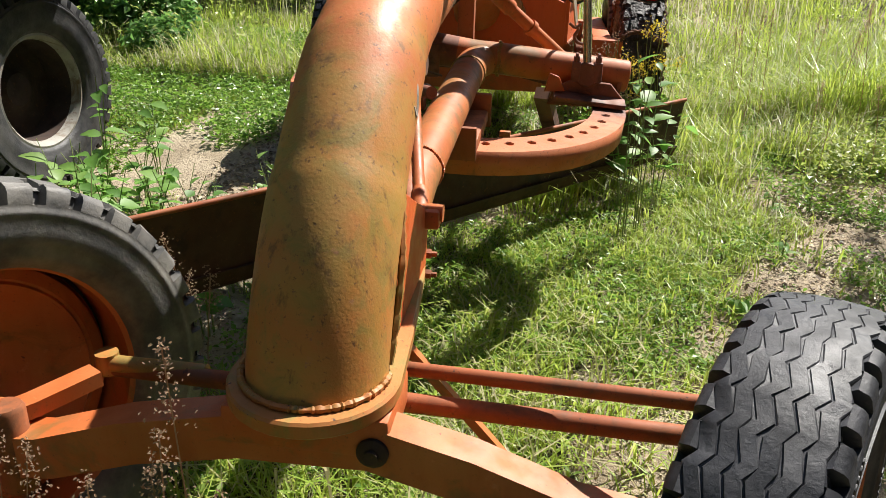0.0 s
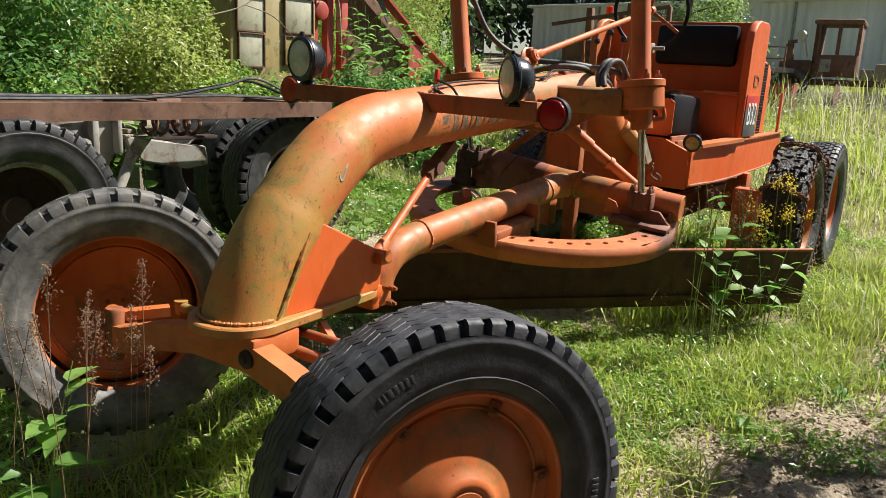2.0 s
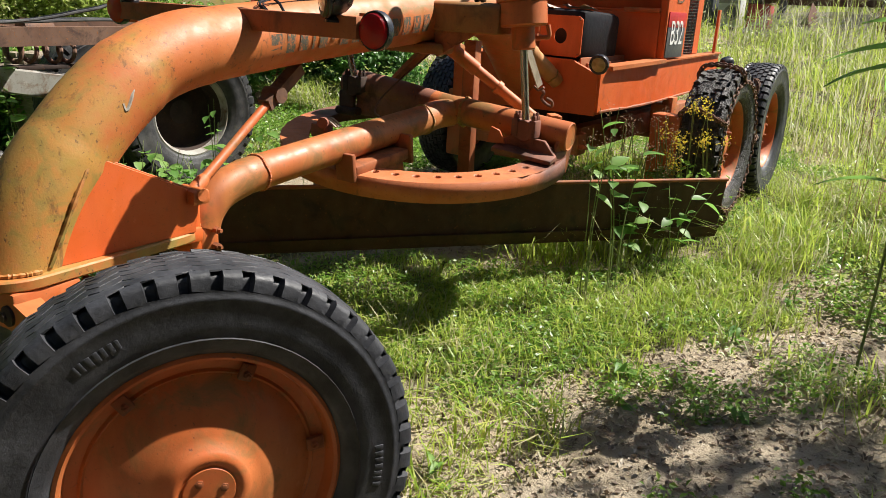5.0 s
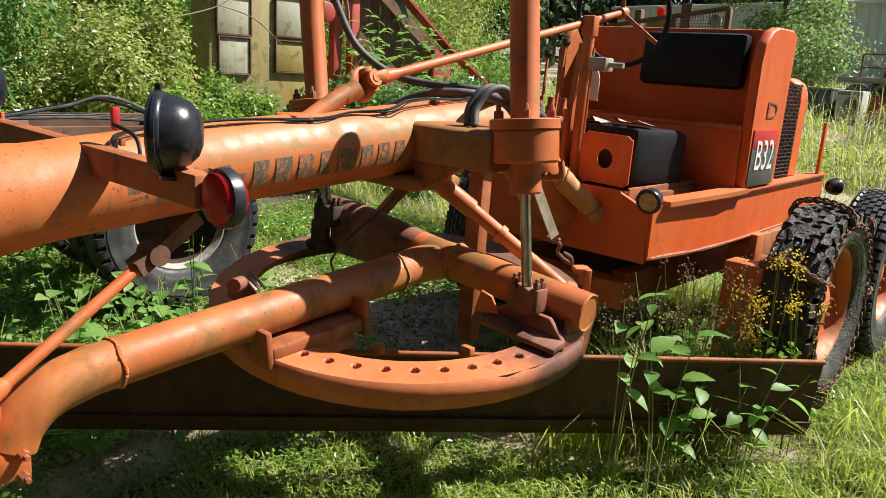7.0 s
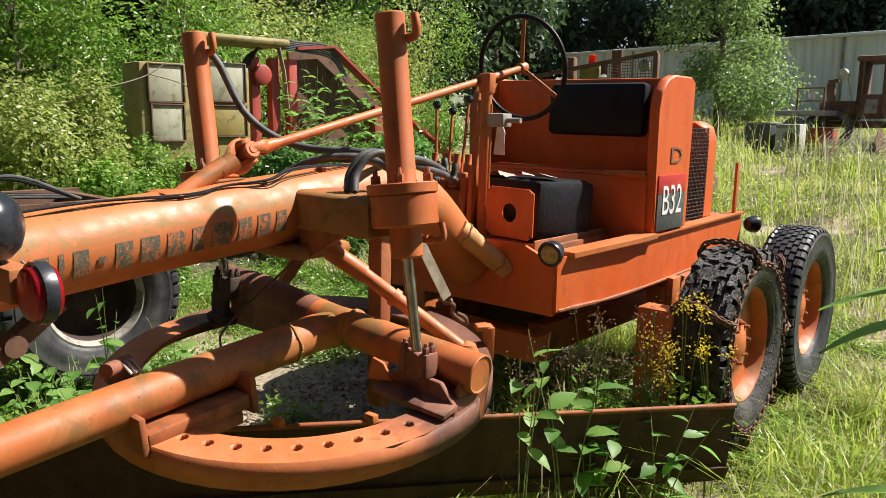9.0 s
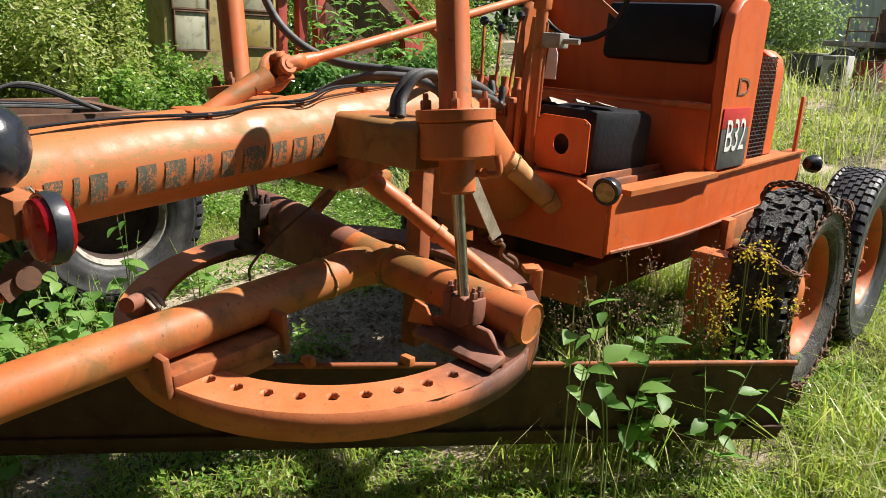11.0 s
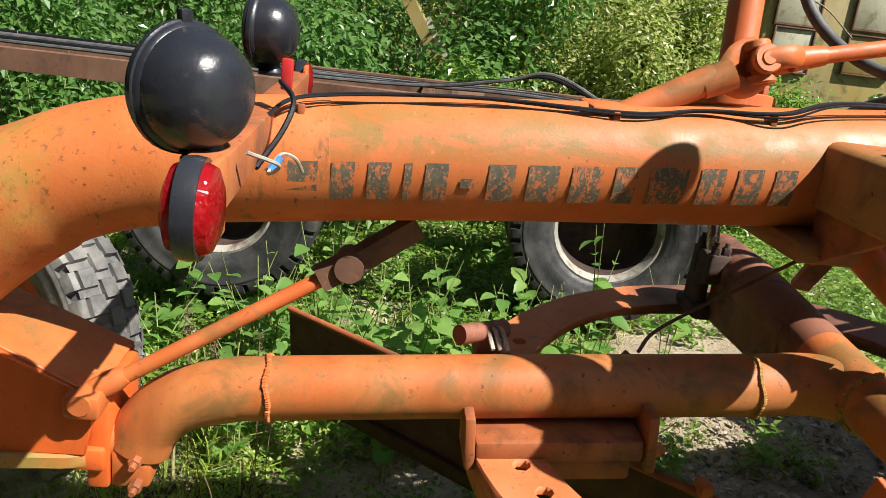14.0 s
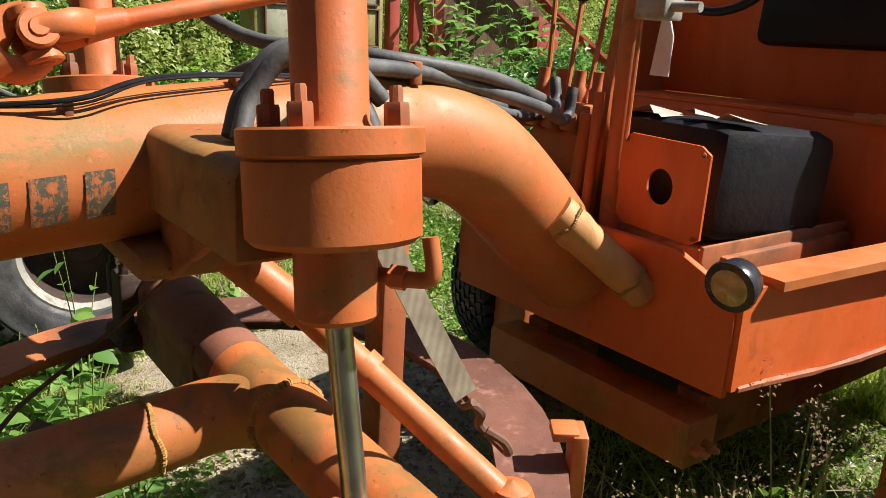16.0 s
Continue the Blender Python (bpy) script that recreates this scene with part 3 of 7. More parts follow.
BEAM = [(0, 1.098, 1.2198), (0, 1.46, 1.255), (0, 2.05, 1.303), (0, 2.35, 1.33), (0, 2.55, 1.335), (0, 2.69, 1.312), (0, 2.80, 1.262), (0, 2.93, 1.155), (0, 3.04, 1.05), (0, 3.13, 0.975)]
beam = gp("main_beam", tube(spline(BEAM, 6), 0.122, 40), ORANGE_BEAM, label="long straight beam tube with worn painted lettering")
gp("neck_weld", bead([(0.134, 0.145, 0.60), (0.141, 0.185, 0.68), (0.142, 0.235, 0.78), (0.128, 0.30, 0.885)], 0.008), ORANGE_MOSS, label="thick rusty weld bead")

# base plate, gussets and the ball socket
outline = [(0.165 * math.cos(a), 0.105 + 0.165 * math.sin(a)) for a in [math.pi + i * math.pi / 14 for i in range(15)]]
outline += [(0.155, 0.30), (0.13, 0.62), (0.115, 0.68), (-0.115, 0.68), (-0.13, 0.62), (-0.155, 0.30)]
gp("base_plate", moved(prism(outline, 0.034, 0.005), Matrix.Translation((0, 0, 0.573))), ORANGE_MOSS, label="rounded base plate with weld rim")
gp("base_weld", bead([(0.142 * math.cos(a), 0.118 + 0.142 * math.sin(a), 0.596) for a in [math.pi + i * math.pi / 12 for i in range(13)]], 0.007), ORANGE_MOSS)
gus = [(0.13, 0.59), (0.66, 0.59), (0.685, 0.72), (0.34, 0.885), (0.25, 0.80)]
for s in (-1, 1):
    gp("gusset", moved(prism(gus, 0.014, 0.002), Matrix(((0, 0, 1, s * 0.118), (1, 0, 0, 0), (0, 1, 0, 0), (0, 0, 0, 1)))), ORANGE_FRESH, label="triangular gusset plate in fresher orange")
gp("gusset_cover", moved(prism([(-0.125, 0), (0.125, 0), (0.10, 0.385), (-0.10, 0.385)], 0.012, 0.002), turn_to(Vector((0, 0.43, 0.9)), (1, 0, 0), (0, 0.682, 0.722)) @ pose(0, 0, 0, 0, 0, 180)), ORANGE)
gp("socket_block", merge(boxed(-0.105, 0.105, 0.655, 0.70, 0.50, 0.72, 0.008), boxed(-0.12, 0.12, 0.60, 0.695, 0.55, 0.60, 0.008)), ORANGE_FRESH)
gp("ball_clamp", merge(boxed(-0.02, 0.10, 0.70, 0.78, 0.50, 0.59, 0.012), moved(lathe([(0.055, 0), (0.055, 0.05), (0.045, 0.06)], 20), turn_to((0, 1, 0), at=(0.04, 0.69, 0.585)))), ORANGE)
for z in (0.515, 0.575):
    gp("clamp_bolt", bolt((0.10, 0.755, z), (1, 0, 0.0), 0.014, 0.03), ORANGE_DULL)

# front axle with its arms and rods
gp("front_axle", merge(bar([(-0.64, 0.06, 0.37), (-0.54, 0.06, 0.38), (-0.36, 0.06, 0.44), (-0.14, 0.06, 0.485), (0.12, 0.06, 0.49), (0.30, 0.05, 0.45), (0.50, 0.05, 0.375), (0.70, 0.06, 0.33)], 0.075, 0.095),
                       boxed(-0.16, 0.16, 0.02, 0.22, 0.47, 0.556, 0.01)), ORANGE)
gp("axle_pivot", merge(moved(lathe([(0.03, -0.02), (0.03, 0.02), (0.022, 0.026)], 24), turn_to((0, -1, 0), at=(0.13, 0.032, 0.49))), moved(lathe([(0.014, 0), (0.014, 0.01)], 12), turn_to((0, -1, 0), at=(0.13, 0.008, 0.49)))), RUST_DARK)
gp("tie_rod", rod((-0.56, 0.28, 0.44), (0.74, 0.17, 0.49), 0.021, 14), ORANGE_DULL)
gp("drag_link", rod((0.05, 0.30, 0.50), (0.74, 0.14, 0.585), 0.016, 14), ORANGE_DULL)
gp("steering_brace", bar([(0.12, 0.36, 0.53), (0.40, 0.42, 0.16)], 0.035, 0.02), ORANGE)
gp("steering_arm", merge(bar([(-0.53, 0.22, 0.455), (-0.60, 0.10, 0.45), (-0.66, 0.03, 0.445)], 0.05, 0.035), moved(lathe([(0.028, -0.03), (0.028, 0.03), (0.015, 0.04)], 14), Matrix.Translation((-0.65, 0.06, 0.44)))), ORANGE)
gp("lean_bar", merge(rod((-0.52, 0.27, 0.455), (-0.30, 0.27, 0.455), 0.02), moved(lathe([(0.026, -0.025), (0.026, 0.025)], 12), Matrix.Translation((-0.535, 0.275, 0.455)))), ORANGE_MOSS)
for x in (-0.62, 0.76):
    gp("king_pin", merge(moved(lathe([(0.03, -0.10), (0.036, -0.09), (0.036, 0.09), (0.03, 0.10)], 16), Matrix.Translation((x, 0.05, 0.38))), rod((x, 0.05, 0.38), (x + (0.08 if x > 0 else -0.08), 0.06, 0.38), 0.04)), ORANGE_DULL)


def front_wheel(at, normal, lugged, spin):
    m = turn_to(normal, (0, 0, 1), at) @ pose(0, 0, 0, 0, 0, spin)
    R, r, wide = (0.475, 0.292, 0.205) if lugged else (0.512, 0.304, 0.215)
    tyre = tyre_geo(R, r, wide, 36, 0.05, 0.26, 0.008, 0.016, 0.006, 3, True) if lugged else tyre_geo(R, r, wide, 46, 0.048, 0.30, 0.007, 0.0028, 0.0022, 6)
    w = gp("front_wheel", moved(tyre, m), RUBBER_DUSTY if lugged else RUBBER, label="dusty block-tread tyre on an orange disc wheel" if lugged else "worn black road tyre on an orange disc wheel")
    gp("sidewall_relief", moved(sidewall_marks(r, R, wide, random.Random(3)), m), RUBBER, w)
    disc, back = front_rim(r)
    gp("rim", moved(merge(disc, back), m), ORANGE, w)
    for geo in hub_details(r):
        gp("rim_clamp", moved(geo, m), ORANGE_DULL, w)
    for geo in hub_cap_bolts():
        gp("hub_bolt", moved(geo, m), ORANGE_DULL, w)
    gp("valve_horn", moved(valve_horn(r), m), ORANGE_DULL, w)
    return w


front_wheel((0.877, 0.049, 0.304), (0.875, -0.481, 0.058), False, 0)
front_wheel((-0.705, 0.12, 0.435), (-0.875, 0.44, -0.10), True, 20)

# light bar with head lamps and marker lamps
gp("light_bar", moved(box(1.22, 0.05, 0.07, 0.004), Matrix.Translation((-0.03, 0.965, 1.282))), ORANGE_DULL, label="flat cross bar carrying the lamps")
gp("bar_bracket", boxed(-0.09, 0.09, 0.94, 0.99, 1.20, 1.247), ORANGE)


def head_lamp(at, turn, size=1.0):
    m = Matrix.Translation(at) @ turn @ turn_to((0, -1, 0.02), (0, 0, 1)) @ Matrix.Scale(size, 4)
    shell = lathe([(0.0, -0.082), (0.03, -0.080), (0.053, -0.071), (0.072, -0.052), (0.084, -0.026), (0.087, 0.0), (0.092, 0.004), (0.094, 0.014), (0.092, 0.026), (0.084, 0.032), (0.081, 0.03)], 40)
    ob = gp("head_lamp", moved(shell, m), BLACK_PAINT, label="round black head lamp with chipped shell")
    gp("lens", moved(lathe([(0.083, 0.026), (0.06, 0.036), (0.03, 0.041), (0.0, 0.042)], 36), m), LENS, ob, "ribbed clear glass lens")
    gp("clamp_ring", moved(merge(lathe([(0.089, 0.006), (0.096, 0.010), (0.096, 0.018), (0.089, 0.022)], 40), moved(box(0.022, 0.02, 0.014, 0.003), Matrix.Translation((0.099, 0, 0.014)))), m), BLACK_PAINT, ob)
    foot = lathe([(0.034, -0.004), (0.034, 0.004), (0.022, 0.018), (0.018, 0.035), (0.026, 0.042)], 18)
    gp("lamp_foot", moved(foot, Matrix.Translation((at[0], at[1] + 0.02, at[2] - 0.103 * size))), BLACK_PAINT, ob)
    return ob


head_lamp((0.480, 0.934, 1.391), pose(0, 0, 0, 2, 2, -38), 0.9)
head_lamp((-0.505, 0.885, 1.42), pose(0, 0, 0, 2, -2, -10))


def marker_lamp(at, mat, other):
    m = turn_to((0, -1, 0), (0, 0, 1), at) @ Matrix.Scale(0.91, 4)
    ob = gp("marker_lamp", moved(lathe([(0.058, -0.014), (0.066, -0.014), (0.068, 0.0), (0.066, 0.014), (0.058, 0.014)], 36, True), m), BLACK_PAINT, label="two-sided round marker lamp with black rim")
    gp("front_lens", moved(lathe([(0.060, 0.014), (0.055, 0.026), (0.035, 0.034), (0.0, 0.037)], 32), m), mat, ob)
    gp("rear_lens", moved(lathe([(0.0, -0.037), (0.035, -0.034), (0.055, -0.026), (0.060, -0.014)], 32), m), other, ob)
    gp("lamp_bracket", boxed(at[0] - 0.08 if at[0] > 0 else at[0] + 0.02, at[0] - 0.02 if at[0] > 0 else at[0] + 0.08, at[1] + 0.012, at[1] + 0.022, at[2] - 0.05, at[2] + 0.05, 0.002), ORANGE, ob)


marker_lamp((0.634, 0.973, 1.277), LENS_RED, LENS_RED)
marker_lamp((-0.66, 0.965, 1.285), LENS_ORANGE, LENS_RED)

# cylinder arms, collars and lift cylinders
arm = gp("saddle_arm", merge(moved(prism([(-0.108, -0.065), (0.108, -0.065), (0.108, 0.046), (0.098, 0.060), (0.08, 0.066), (-0.08, 0.066), (-0.098, 0.060), (-0.108, 0.046)], 0.90, 0.006), turn_to((1, 0, 0), (0, 1, 0), (0, 2.142, 1.312))), boxed(-0.16, 0.16, 2.0, 2.25, 1.14, 1.19, 0.02)), ARM_PAINT_SHADED, label="lichen-stained box arm across the beam")
gp("arm_gusset", moved(prism([(0.10, 1.25), (0.34, 1.25), (0.12, 1.13)], 0.016, 0.002), Matrix(((1, 0, 0, 0), (0, 0, -1, 2.06), (0, 1, 0, 0), (0, 0, 0, 1)))), ORANGE_DULL, arm)


def lift_cylinder(s, top, pin, lean):
    c = Vector((0.497, 2.142, 1.418) if s > 0 else (-0.515, 2.118, 1.395))
    d = (Vector(top) - c).normalized()
    m = Matrix.Translation(c) @ turn_to(d, (0, 1, 0))
    collar = gp("collar", moved(lathe([(0.058, -0.135), (0.100, -0.133), (0.108, -0.125), (0.108, -0.034), (0.104, -0.031), (0.108, -0.028), (0.108, -0.004), (0.1, 0.002), (0.05, 0.003)], 44), m), ORANGE, label="thick round cylinder collar")
    gp("collar_flange", moved(lathe([(0.05, 0.005), (0.110, 0.005), (0.113, 0.002), (0.113, -0.026), (0.109, -0.029)], 44, caps=False), m), ORANGE, collar)
    for i in range(4):
        a = radians(90 * i + 38)
        gp("collar_bolt", moved(bolt((0.083 * math.cos(a), 0.083 * math.sin(a), 0.0), (0, 0, 1), 0.0155, 0.038), m), ORANGE_DULL, collar)
    gp("barrel", moved(lathe([(0.052, 0.0), (0.0465, 0.012), (0.0465, (Vector(top) - c).length - 0.004), (0.043, (Vector(top) - c).length)], 32), m), ORANGE, collar, "upright hydraulic cylinder barrel")
    gp("gland", moved(lathe([(0.046, -0.232), (0.052, -0.225), (0.052, -0.13)], 32), m), ORANGE, collar)
    low = m @ Vector((0, 0, -0.22))
    gp("piston_rod", rod(low, pin, 0.0175, 20), CHROME, collar, "bright piston rod")
    # elbow fitting on the gland
    e0 = m @ Vector((0.03, 0, -0.175))
    side = Vector((s * 0.08, 0.06, 0.0))
    gp("hydraulic_elbow", merge(tube(spline([e0, e0 + side * 0.8, e0 + side + Vector((0, 0, 0.012)), e0 + side + Vector((-0.01 * s, 0, 0.055))], 5), 0.011, 10), moved(lathe([(0.016, -0.01), (0.016, 0.01)], 6), turn_to(side, at=e0 + side * 0.55))), ORANGE, collar)
    # clevis at the drawbar
    p = Vector(pin)
    # the left clevis is blackened for its grease and for the shadow over it
    grease_shade = RUST_BROWN if s > 0 else RUST_DARK
    clevis = gp("clevis", moved(lathe([(0.046, -0.026), (0.05, -0.02), (0.05, 0.02), (0.046, 0.026)], 24), turn_to((0, 1, 0), at=p - Vector((0, 0, 0.02)))), grease_shade, collar)
    for k in (-1, 1):
        gp("clevis_cap", boxed(p.x + k * 0.045 - 0.017, p.x + k * 0.045 + 0.017, p.y - 0.03, p.y + 0.03, p.z - 0.05, p.z + 0.03, 0.006), grease_shade, collar)
        for q in (-1, 1):
            gp("clevis_bolt", bolt((p.x + k * 0.045, p.y + q * 0.014, p.z + 0.028), (0, 0, 1), 0.013, 0.026), grease_shade, collar)
    gp("top_elbow", tube(spline([Vector(top) + Vector((0.03, 0.02, -0.07)), Vector(top) + Vector((0.075, 0.03, -0.07)), Vector(top) + Vector((0.085, 0.03, -0.04)), Vector(top) + Vector((0.075, 0.03, -0.0))], 4), 0.014, 10), ORANGE, collar)


lift_cylinder(1, (0.426, 2.15, 1.945), (0.557, 2.165, 0.855), 0)
lift_cylinder(-1, (-0.604, 2.12, 1.935), (-0.43, 2.13, 0.96), 0)

# drawbar: long tube, cross tube, hangers
RING_C, RING_N = Vector((0.031, 2.1225, 0.7465)), Vector((0.068, -0.091, 0.994))
RING = turn_to(RING_N, (1, 0, 0), RING_C)
DRAW = [(0.042, 0.745, 0.575), (0.042, 0.77, 0.63), (0.043, 0.83, 0.685), (0.046, 0.93, 0.718), (0.048, 1.01, 0.730), (0.06, 1.5, 0.782), (0.074, 2.01, 0.834), (0.085, 2.14, 0.853), (0.12, 2.21, 0.862)]
gp("drawbar_tube", tube(spline(DRAW, 7), 0.0675, 32), ORANGE_TUBE, label="long drawbar tube with weld seams")
CROSS = spline([(-0.535, 2.20, 0.945), (-0.33, 2.205, 0.935), (0.06, 2.225, 0.88), (0.2, 2.235, 0.868), (0.73, 2.275, 0.815)], 6)
cross = gp("cross_tube", merge(tube(CROSS[11:], 0.0665, 32, False), moved(lathe([(0.0665, 0.0), (0.062, 0.004), (0.056, 0.0), (0.056, -0.06), (0.0, -0.06)], 32), turn_to((1, 0.075, -0.1), at=(0.73, 2.275, 0.815)))), ORANGE_TUBE, label="cross tube of the drawbar, open at its end")
gp("cross_tube_end", merge(tube(CROSS[:12], 0.067, 32, False), moved(lathe([(0.067, 0.0), (0.058, 0.012), (0.03, 0.022), (0.0, 0.025)], 32), turn_to((-1, -0.2, 0), at=CROSS[0]))), RUST_BROWN, cross, "brown rusty far half of the cross tube")
gp("greasy_saddle", merge(boxed(-0.53, -0.43, 2.115, 2.145, 0.79, 0.915, 0.012), boxed(-0.55, -0.40, 2.10, 2.26, 0.785, 0.83, 0.02)), RUST_DARK, cross, "black greasy saddle plates")
gp("skirt_plate", boxed(-0.44, -0.06, 2.15, 2.168, 0.79, 0.93, 0.006), RUST_BROWN, cross)
gp("hanging_strut", bar([(-0.01, 2.22, 1.19), (-0.25, 2.33, 1.04), (-0.47, 2.43, 0.895)], 0.05, 0.022), ORANGE_DULL, label="slanting flat strut under the beam")
gp("pull_wire", tube(spline([(0.08, 2.12, 1.17), (-0.06, 2.06, 1.03), (-0.12, 1.97, 0.93), (-0.08, 1.86, 0.875), (0.0, 1.80, 0.86)], 6), 0.0045, 6), RUST)


def ring_weld(at, axis, r, amp=0.005):
    m = turn_to(axis, (0, 0, 1), at)
    return moved(bead([(r * math.cos(a), r * math.sin(a), 0.003 * math.sin(5 * a)) for a in [i * math.pi / 12 for i in range(25)]], amp), m)


gp("tube_weld", ring_weld((0.048, 1.01, 0.730), (0, 0.99, 0.11), 0.0675, 0.006), ORANGE)
gp("tube_weld", ring_weld((0.075, 2.03, 0.836), (0.03, 0.99, 0.13), 0.0685), ORANGE_MOSS)
gp("tube_weld", ring_weld((0.185, 2.235, 0.868), (0.97, 0.05, -0.06), 0.0685, 0.007), ORANGE_MOSS)
hang = Matrix.Translation((0.085, 1.61, 0.722)) @ pose(0, 0, 0, 6, 0, -1.5)
hanger = gp("ring_hanger", moved(box(0.13, 0.348, 0.05, 0.01), hang @ Matrix.Translation((0.03, 0, -0.02))), ORANGE_DULL, label="clamp bracket under the drawbar tube")
gp("hanger_plate", moved(box(0.10, 0.022, 0.12, 0.006), hang @ Matrix.Translation((0.045, -0.185, 0.0))), ORANGE_DULL, hanger)
gp("hanger_plate", moved(box(0.12, 0.022, 0.13, 0.006), hang @ Matrix.Translation((0.045, 0.185, 0.0))), ORANGE_DULL, hanger)
gp("hanger_bar", moved(box(0.05, 0.30, 0.05, 0.01), hang @ Matrix.Translation((0.06, 0, -0.068))), ORANGE_DULL, hanger)
gp("hanger_bolt", merge(rod((0.12, 1.77, 0.70), (0.129, 1.84, 0.695), 0.012, 10), bolt((0.127, 1.82, 0.697), (0.1, 0.98, -0.1), 0.018, 0.022)), ORANGE)
saddle = gp("tube_saddle", merge(moved(prism([(0.40, 0.70), (0.72, 0.70), (0.72, 0.735), (0.66, 0.80), (0.50, 0.81), (0.43, 0.775)], 0.018, 0.003), Matrix(((1, 0, 0, 0), (0, 0, -1, 2.165), (0, 1, 0, 0), (0, 0, 0, 1)))), boxed(0.42, 0.71, 2.174, 2.30, 0.70, 0.75, 0.01)), RUST_BROWN, label="rusty saddle plate under the cross tube")
gp("saddle_shoe", moved(box(0.30, 0.07, 0.022, 0.005), Matrix.Translation((0.575, 2.125, 0.735)) @ pose(0, 0, 0, 14, 5, 3)), RUST_BROWN, saddle)
gp("saddle_lug", moved(prism([(-0.04, 0.0), (0.05, 0.0), (0.02, 0.06), (-0.02, 0.075)], 0.014, 0.002), Matrix.Translation((0.425, 2.12, 0.765)) @ pose(0, 0, 0, 90, 0, 20)), ORANGE, saddle)
gp("ring_keeper", merge(moved(box(0.03, 0.06, 0.14, 0.005), RING @ pose(0, 0, 0, 0, 0, 54) @ Matrix.Translation((0.717, 0, 0.005))), moved(box(0.05, 0.05, 0.02, 0.004), RING @ pose(0, 0, 0, 0, 0, 54) @ Matrix.Translation((0.69, 0, 0.07)))), ORANGE, saddle, "upright keeper plate at the ring's rim")
gp("end_plate", moved(prism([(-0.07, -0.16), (0.07, -0.16), (0.085, -0.02), (0.05, 0.06), (-0.05, 0.06), (-0.085, -0.02)], 0.016, 0.002), turn_to((1, 0, -0.1), (0, 1, 0), (0.70, 2.28, 0.79))), ORANGE_DULL)

# the drilled ring
FIRST, LAST = 28, 42          # the cells of the ring that carry a hole


def drilled_ring():
    """A flat ring with a deep outer band, its top drilled with round holes along the front."""
    r_in, r_out, depth, hole = 0.565, 0.70, 0.09, 0.0195
    bm = bmesh.new()
    n_cell = 44
    for i in range(n_cell):
        a0, a1 = 2 * math.pi * (i + 0.4) / n_cell, 2 * math.pi * (i + 1.4) / n_cell
        am = (a0 + a1) / 2
        pol = lambda r, a, z=0.0: bm.verts.new((r * math.cos(a), r * math.sin(a), z))
        rm = 0.62
        if FIRST <= i <= LAST:
            edge = [(r_out, a0), (r_out, am), (r_out, a1), (rm, a1), (r_in, a1), (r_in, am), (r_in, a0), (rm, a0)]
            outer = [pol(r, a) for r, a in edge]
            c = Vector((rm * math.cos(am), rm * math.sin(am), 0))
            inner, low = [], []
            for v in outer:
                d = (v.co - c).normalized() * hole
                inner.append(bm.verts.new(c + d))
                low.append(bm.verts.new(c + d - Vector((0, 0, 0.02))))
            for j in range(8):
                q = (j + 1) % 8
                bm.faces.new((outer[j], outer[q], inner[q], inner[j]))
                bm.faces.new((inner[j], inner[q], low[q], low[j]))
        else:
            bm.faces.new([pol(r_out, a0), pol(r_out, a1), pol(r_in, a1), pol(r_in, a0)])
        bm.faces.new([pol(r_out, a1), pol(r_out, a0), pol(r_out, a0, -depth), pol(r_out, a1, -depth)])
        bm.faces.new([pol(r_out - 0.02, a0, -depth), pol(r_out - 0.02, a1, -depth), pol(r_out, a1, -depth), pol(r_out, a0, -depth)])
        bm.faces.new([pol(r_out - 0.02, a0, -0.02), pol(r_out - 0.02, a1, -0.02), pol(r_out - 0.02, a1, -depth), pol(r_out - 0.02, a0, -depth)])
        bm.faces.new([pol(r_in, a0), pol(r_in, a1), pol(r_in, a1, -0.02), pol(r_in, a0, -0.02)])
        if not FIRST <= i <= LAST:
            bm.faces.new([pol(r_in, a0, -0.02), pol(r_in, a1, -0.02), pol(r_out - 0.02, a1, -0.02), pol(r_out - 0.02, a0, -0.02)])
    bmesh.ops.remove_doubles(bm, verts=bm.verts, dist=0.0005)
    bm.verts.index_update()
    geo = [tuple(v.co) for v in bm.verts], [tuple(v.index for v in f.verts) for f in bm.faces]
    bm.free()
    return geo


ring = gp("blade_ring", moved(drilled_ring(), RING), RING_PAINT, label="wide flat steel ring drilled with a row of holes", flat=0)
for p in ring.data.polygons:
    p.use_smooth = abs(p.normal.dot(RING_N)) < 0.3

gp("side_link", merge(rod((0.10, 2.12, 1.20), (0.22, 2.25, 1.075), 0.034, 18), rod((0.22, 2.25, 1.075), (0.50, 2.46, 0.82), 0.026, 18), moved(lathe([(0.034, -0.012), (0.034, 0.012)], 18), turn_to((0.28, 0.21, -0.255), at=(0.31, 2.317, 0.993)))), ORANGE, label="telescopic side-shift link")
gp("link_ball", moved(lathe([(0.0, -0.045), (0.032, -0.032), (0.045, 0), (0.032, 0.032), (0.0, 0.045)], 18), Matrix.Translation((0.52, 2.475, 0.80))), ORANGE)
gp("frame_strut", boxed(-0.03, 0.045, 2.52, 2.58, 0.45, 1.19), ORANGE_DULL)
gp("stay_rod", merge(rod((0.107, 0.663, 0.72), (0.005, 1.13, 0.99), 0.0165, 14), moved(lathe([(0.024, -0.03), (0.024, 0.03), (0.018, 0.05)], 14), turn_to((-0.08, 0.46, 0.285), at=(0.102, 0.69, 0.737)))), ORANGE, label="slanting stay rod")
gp("stay_joint", merge(bar([(0.012, 1.09, 0.97), (0.0, 1.16, 1.01), (0.0, 1.28, 1.10)], 0.05, 0.045), moved(lathe([(0.03, -0.04), (0.03, 0.04)], 14), turn_to((1, 0, 0), at=(0.002, 1.15, 1.005)))), RUST)
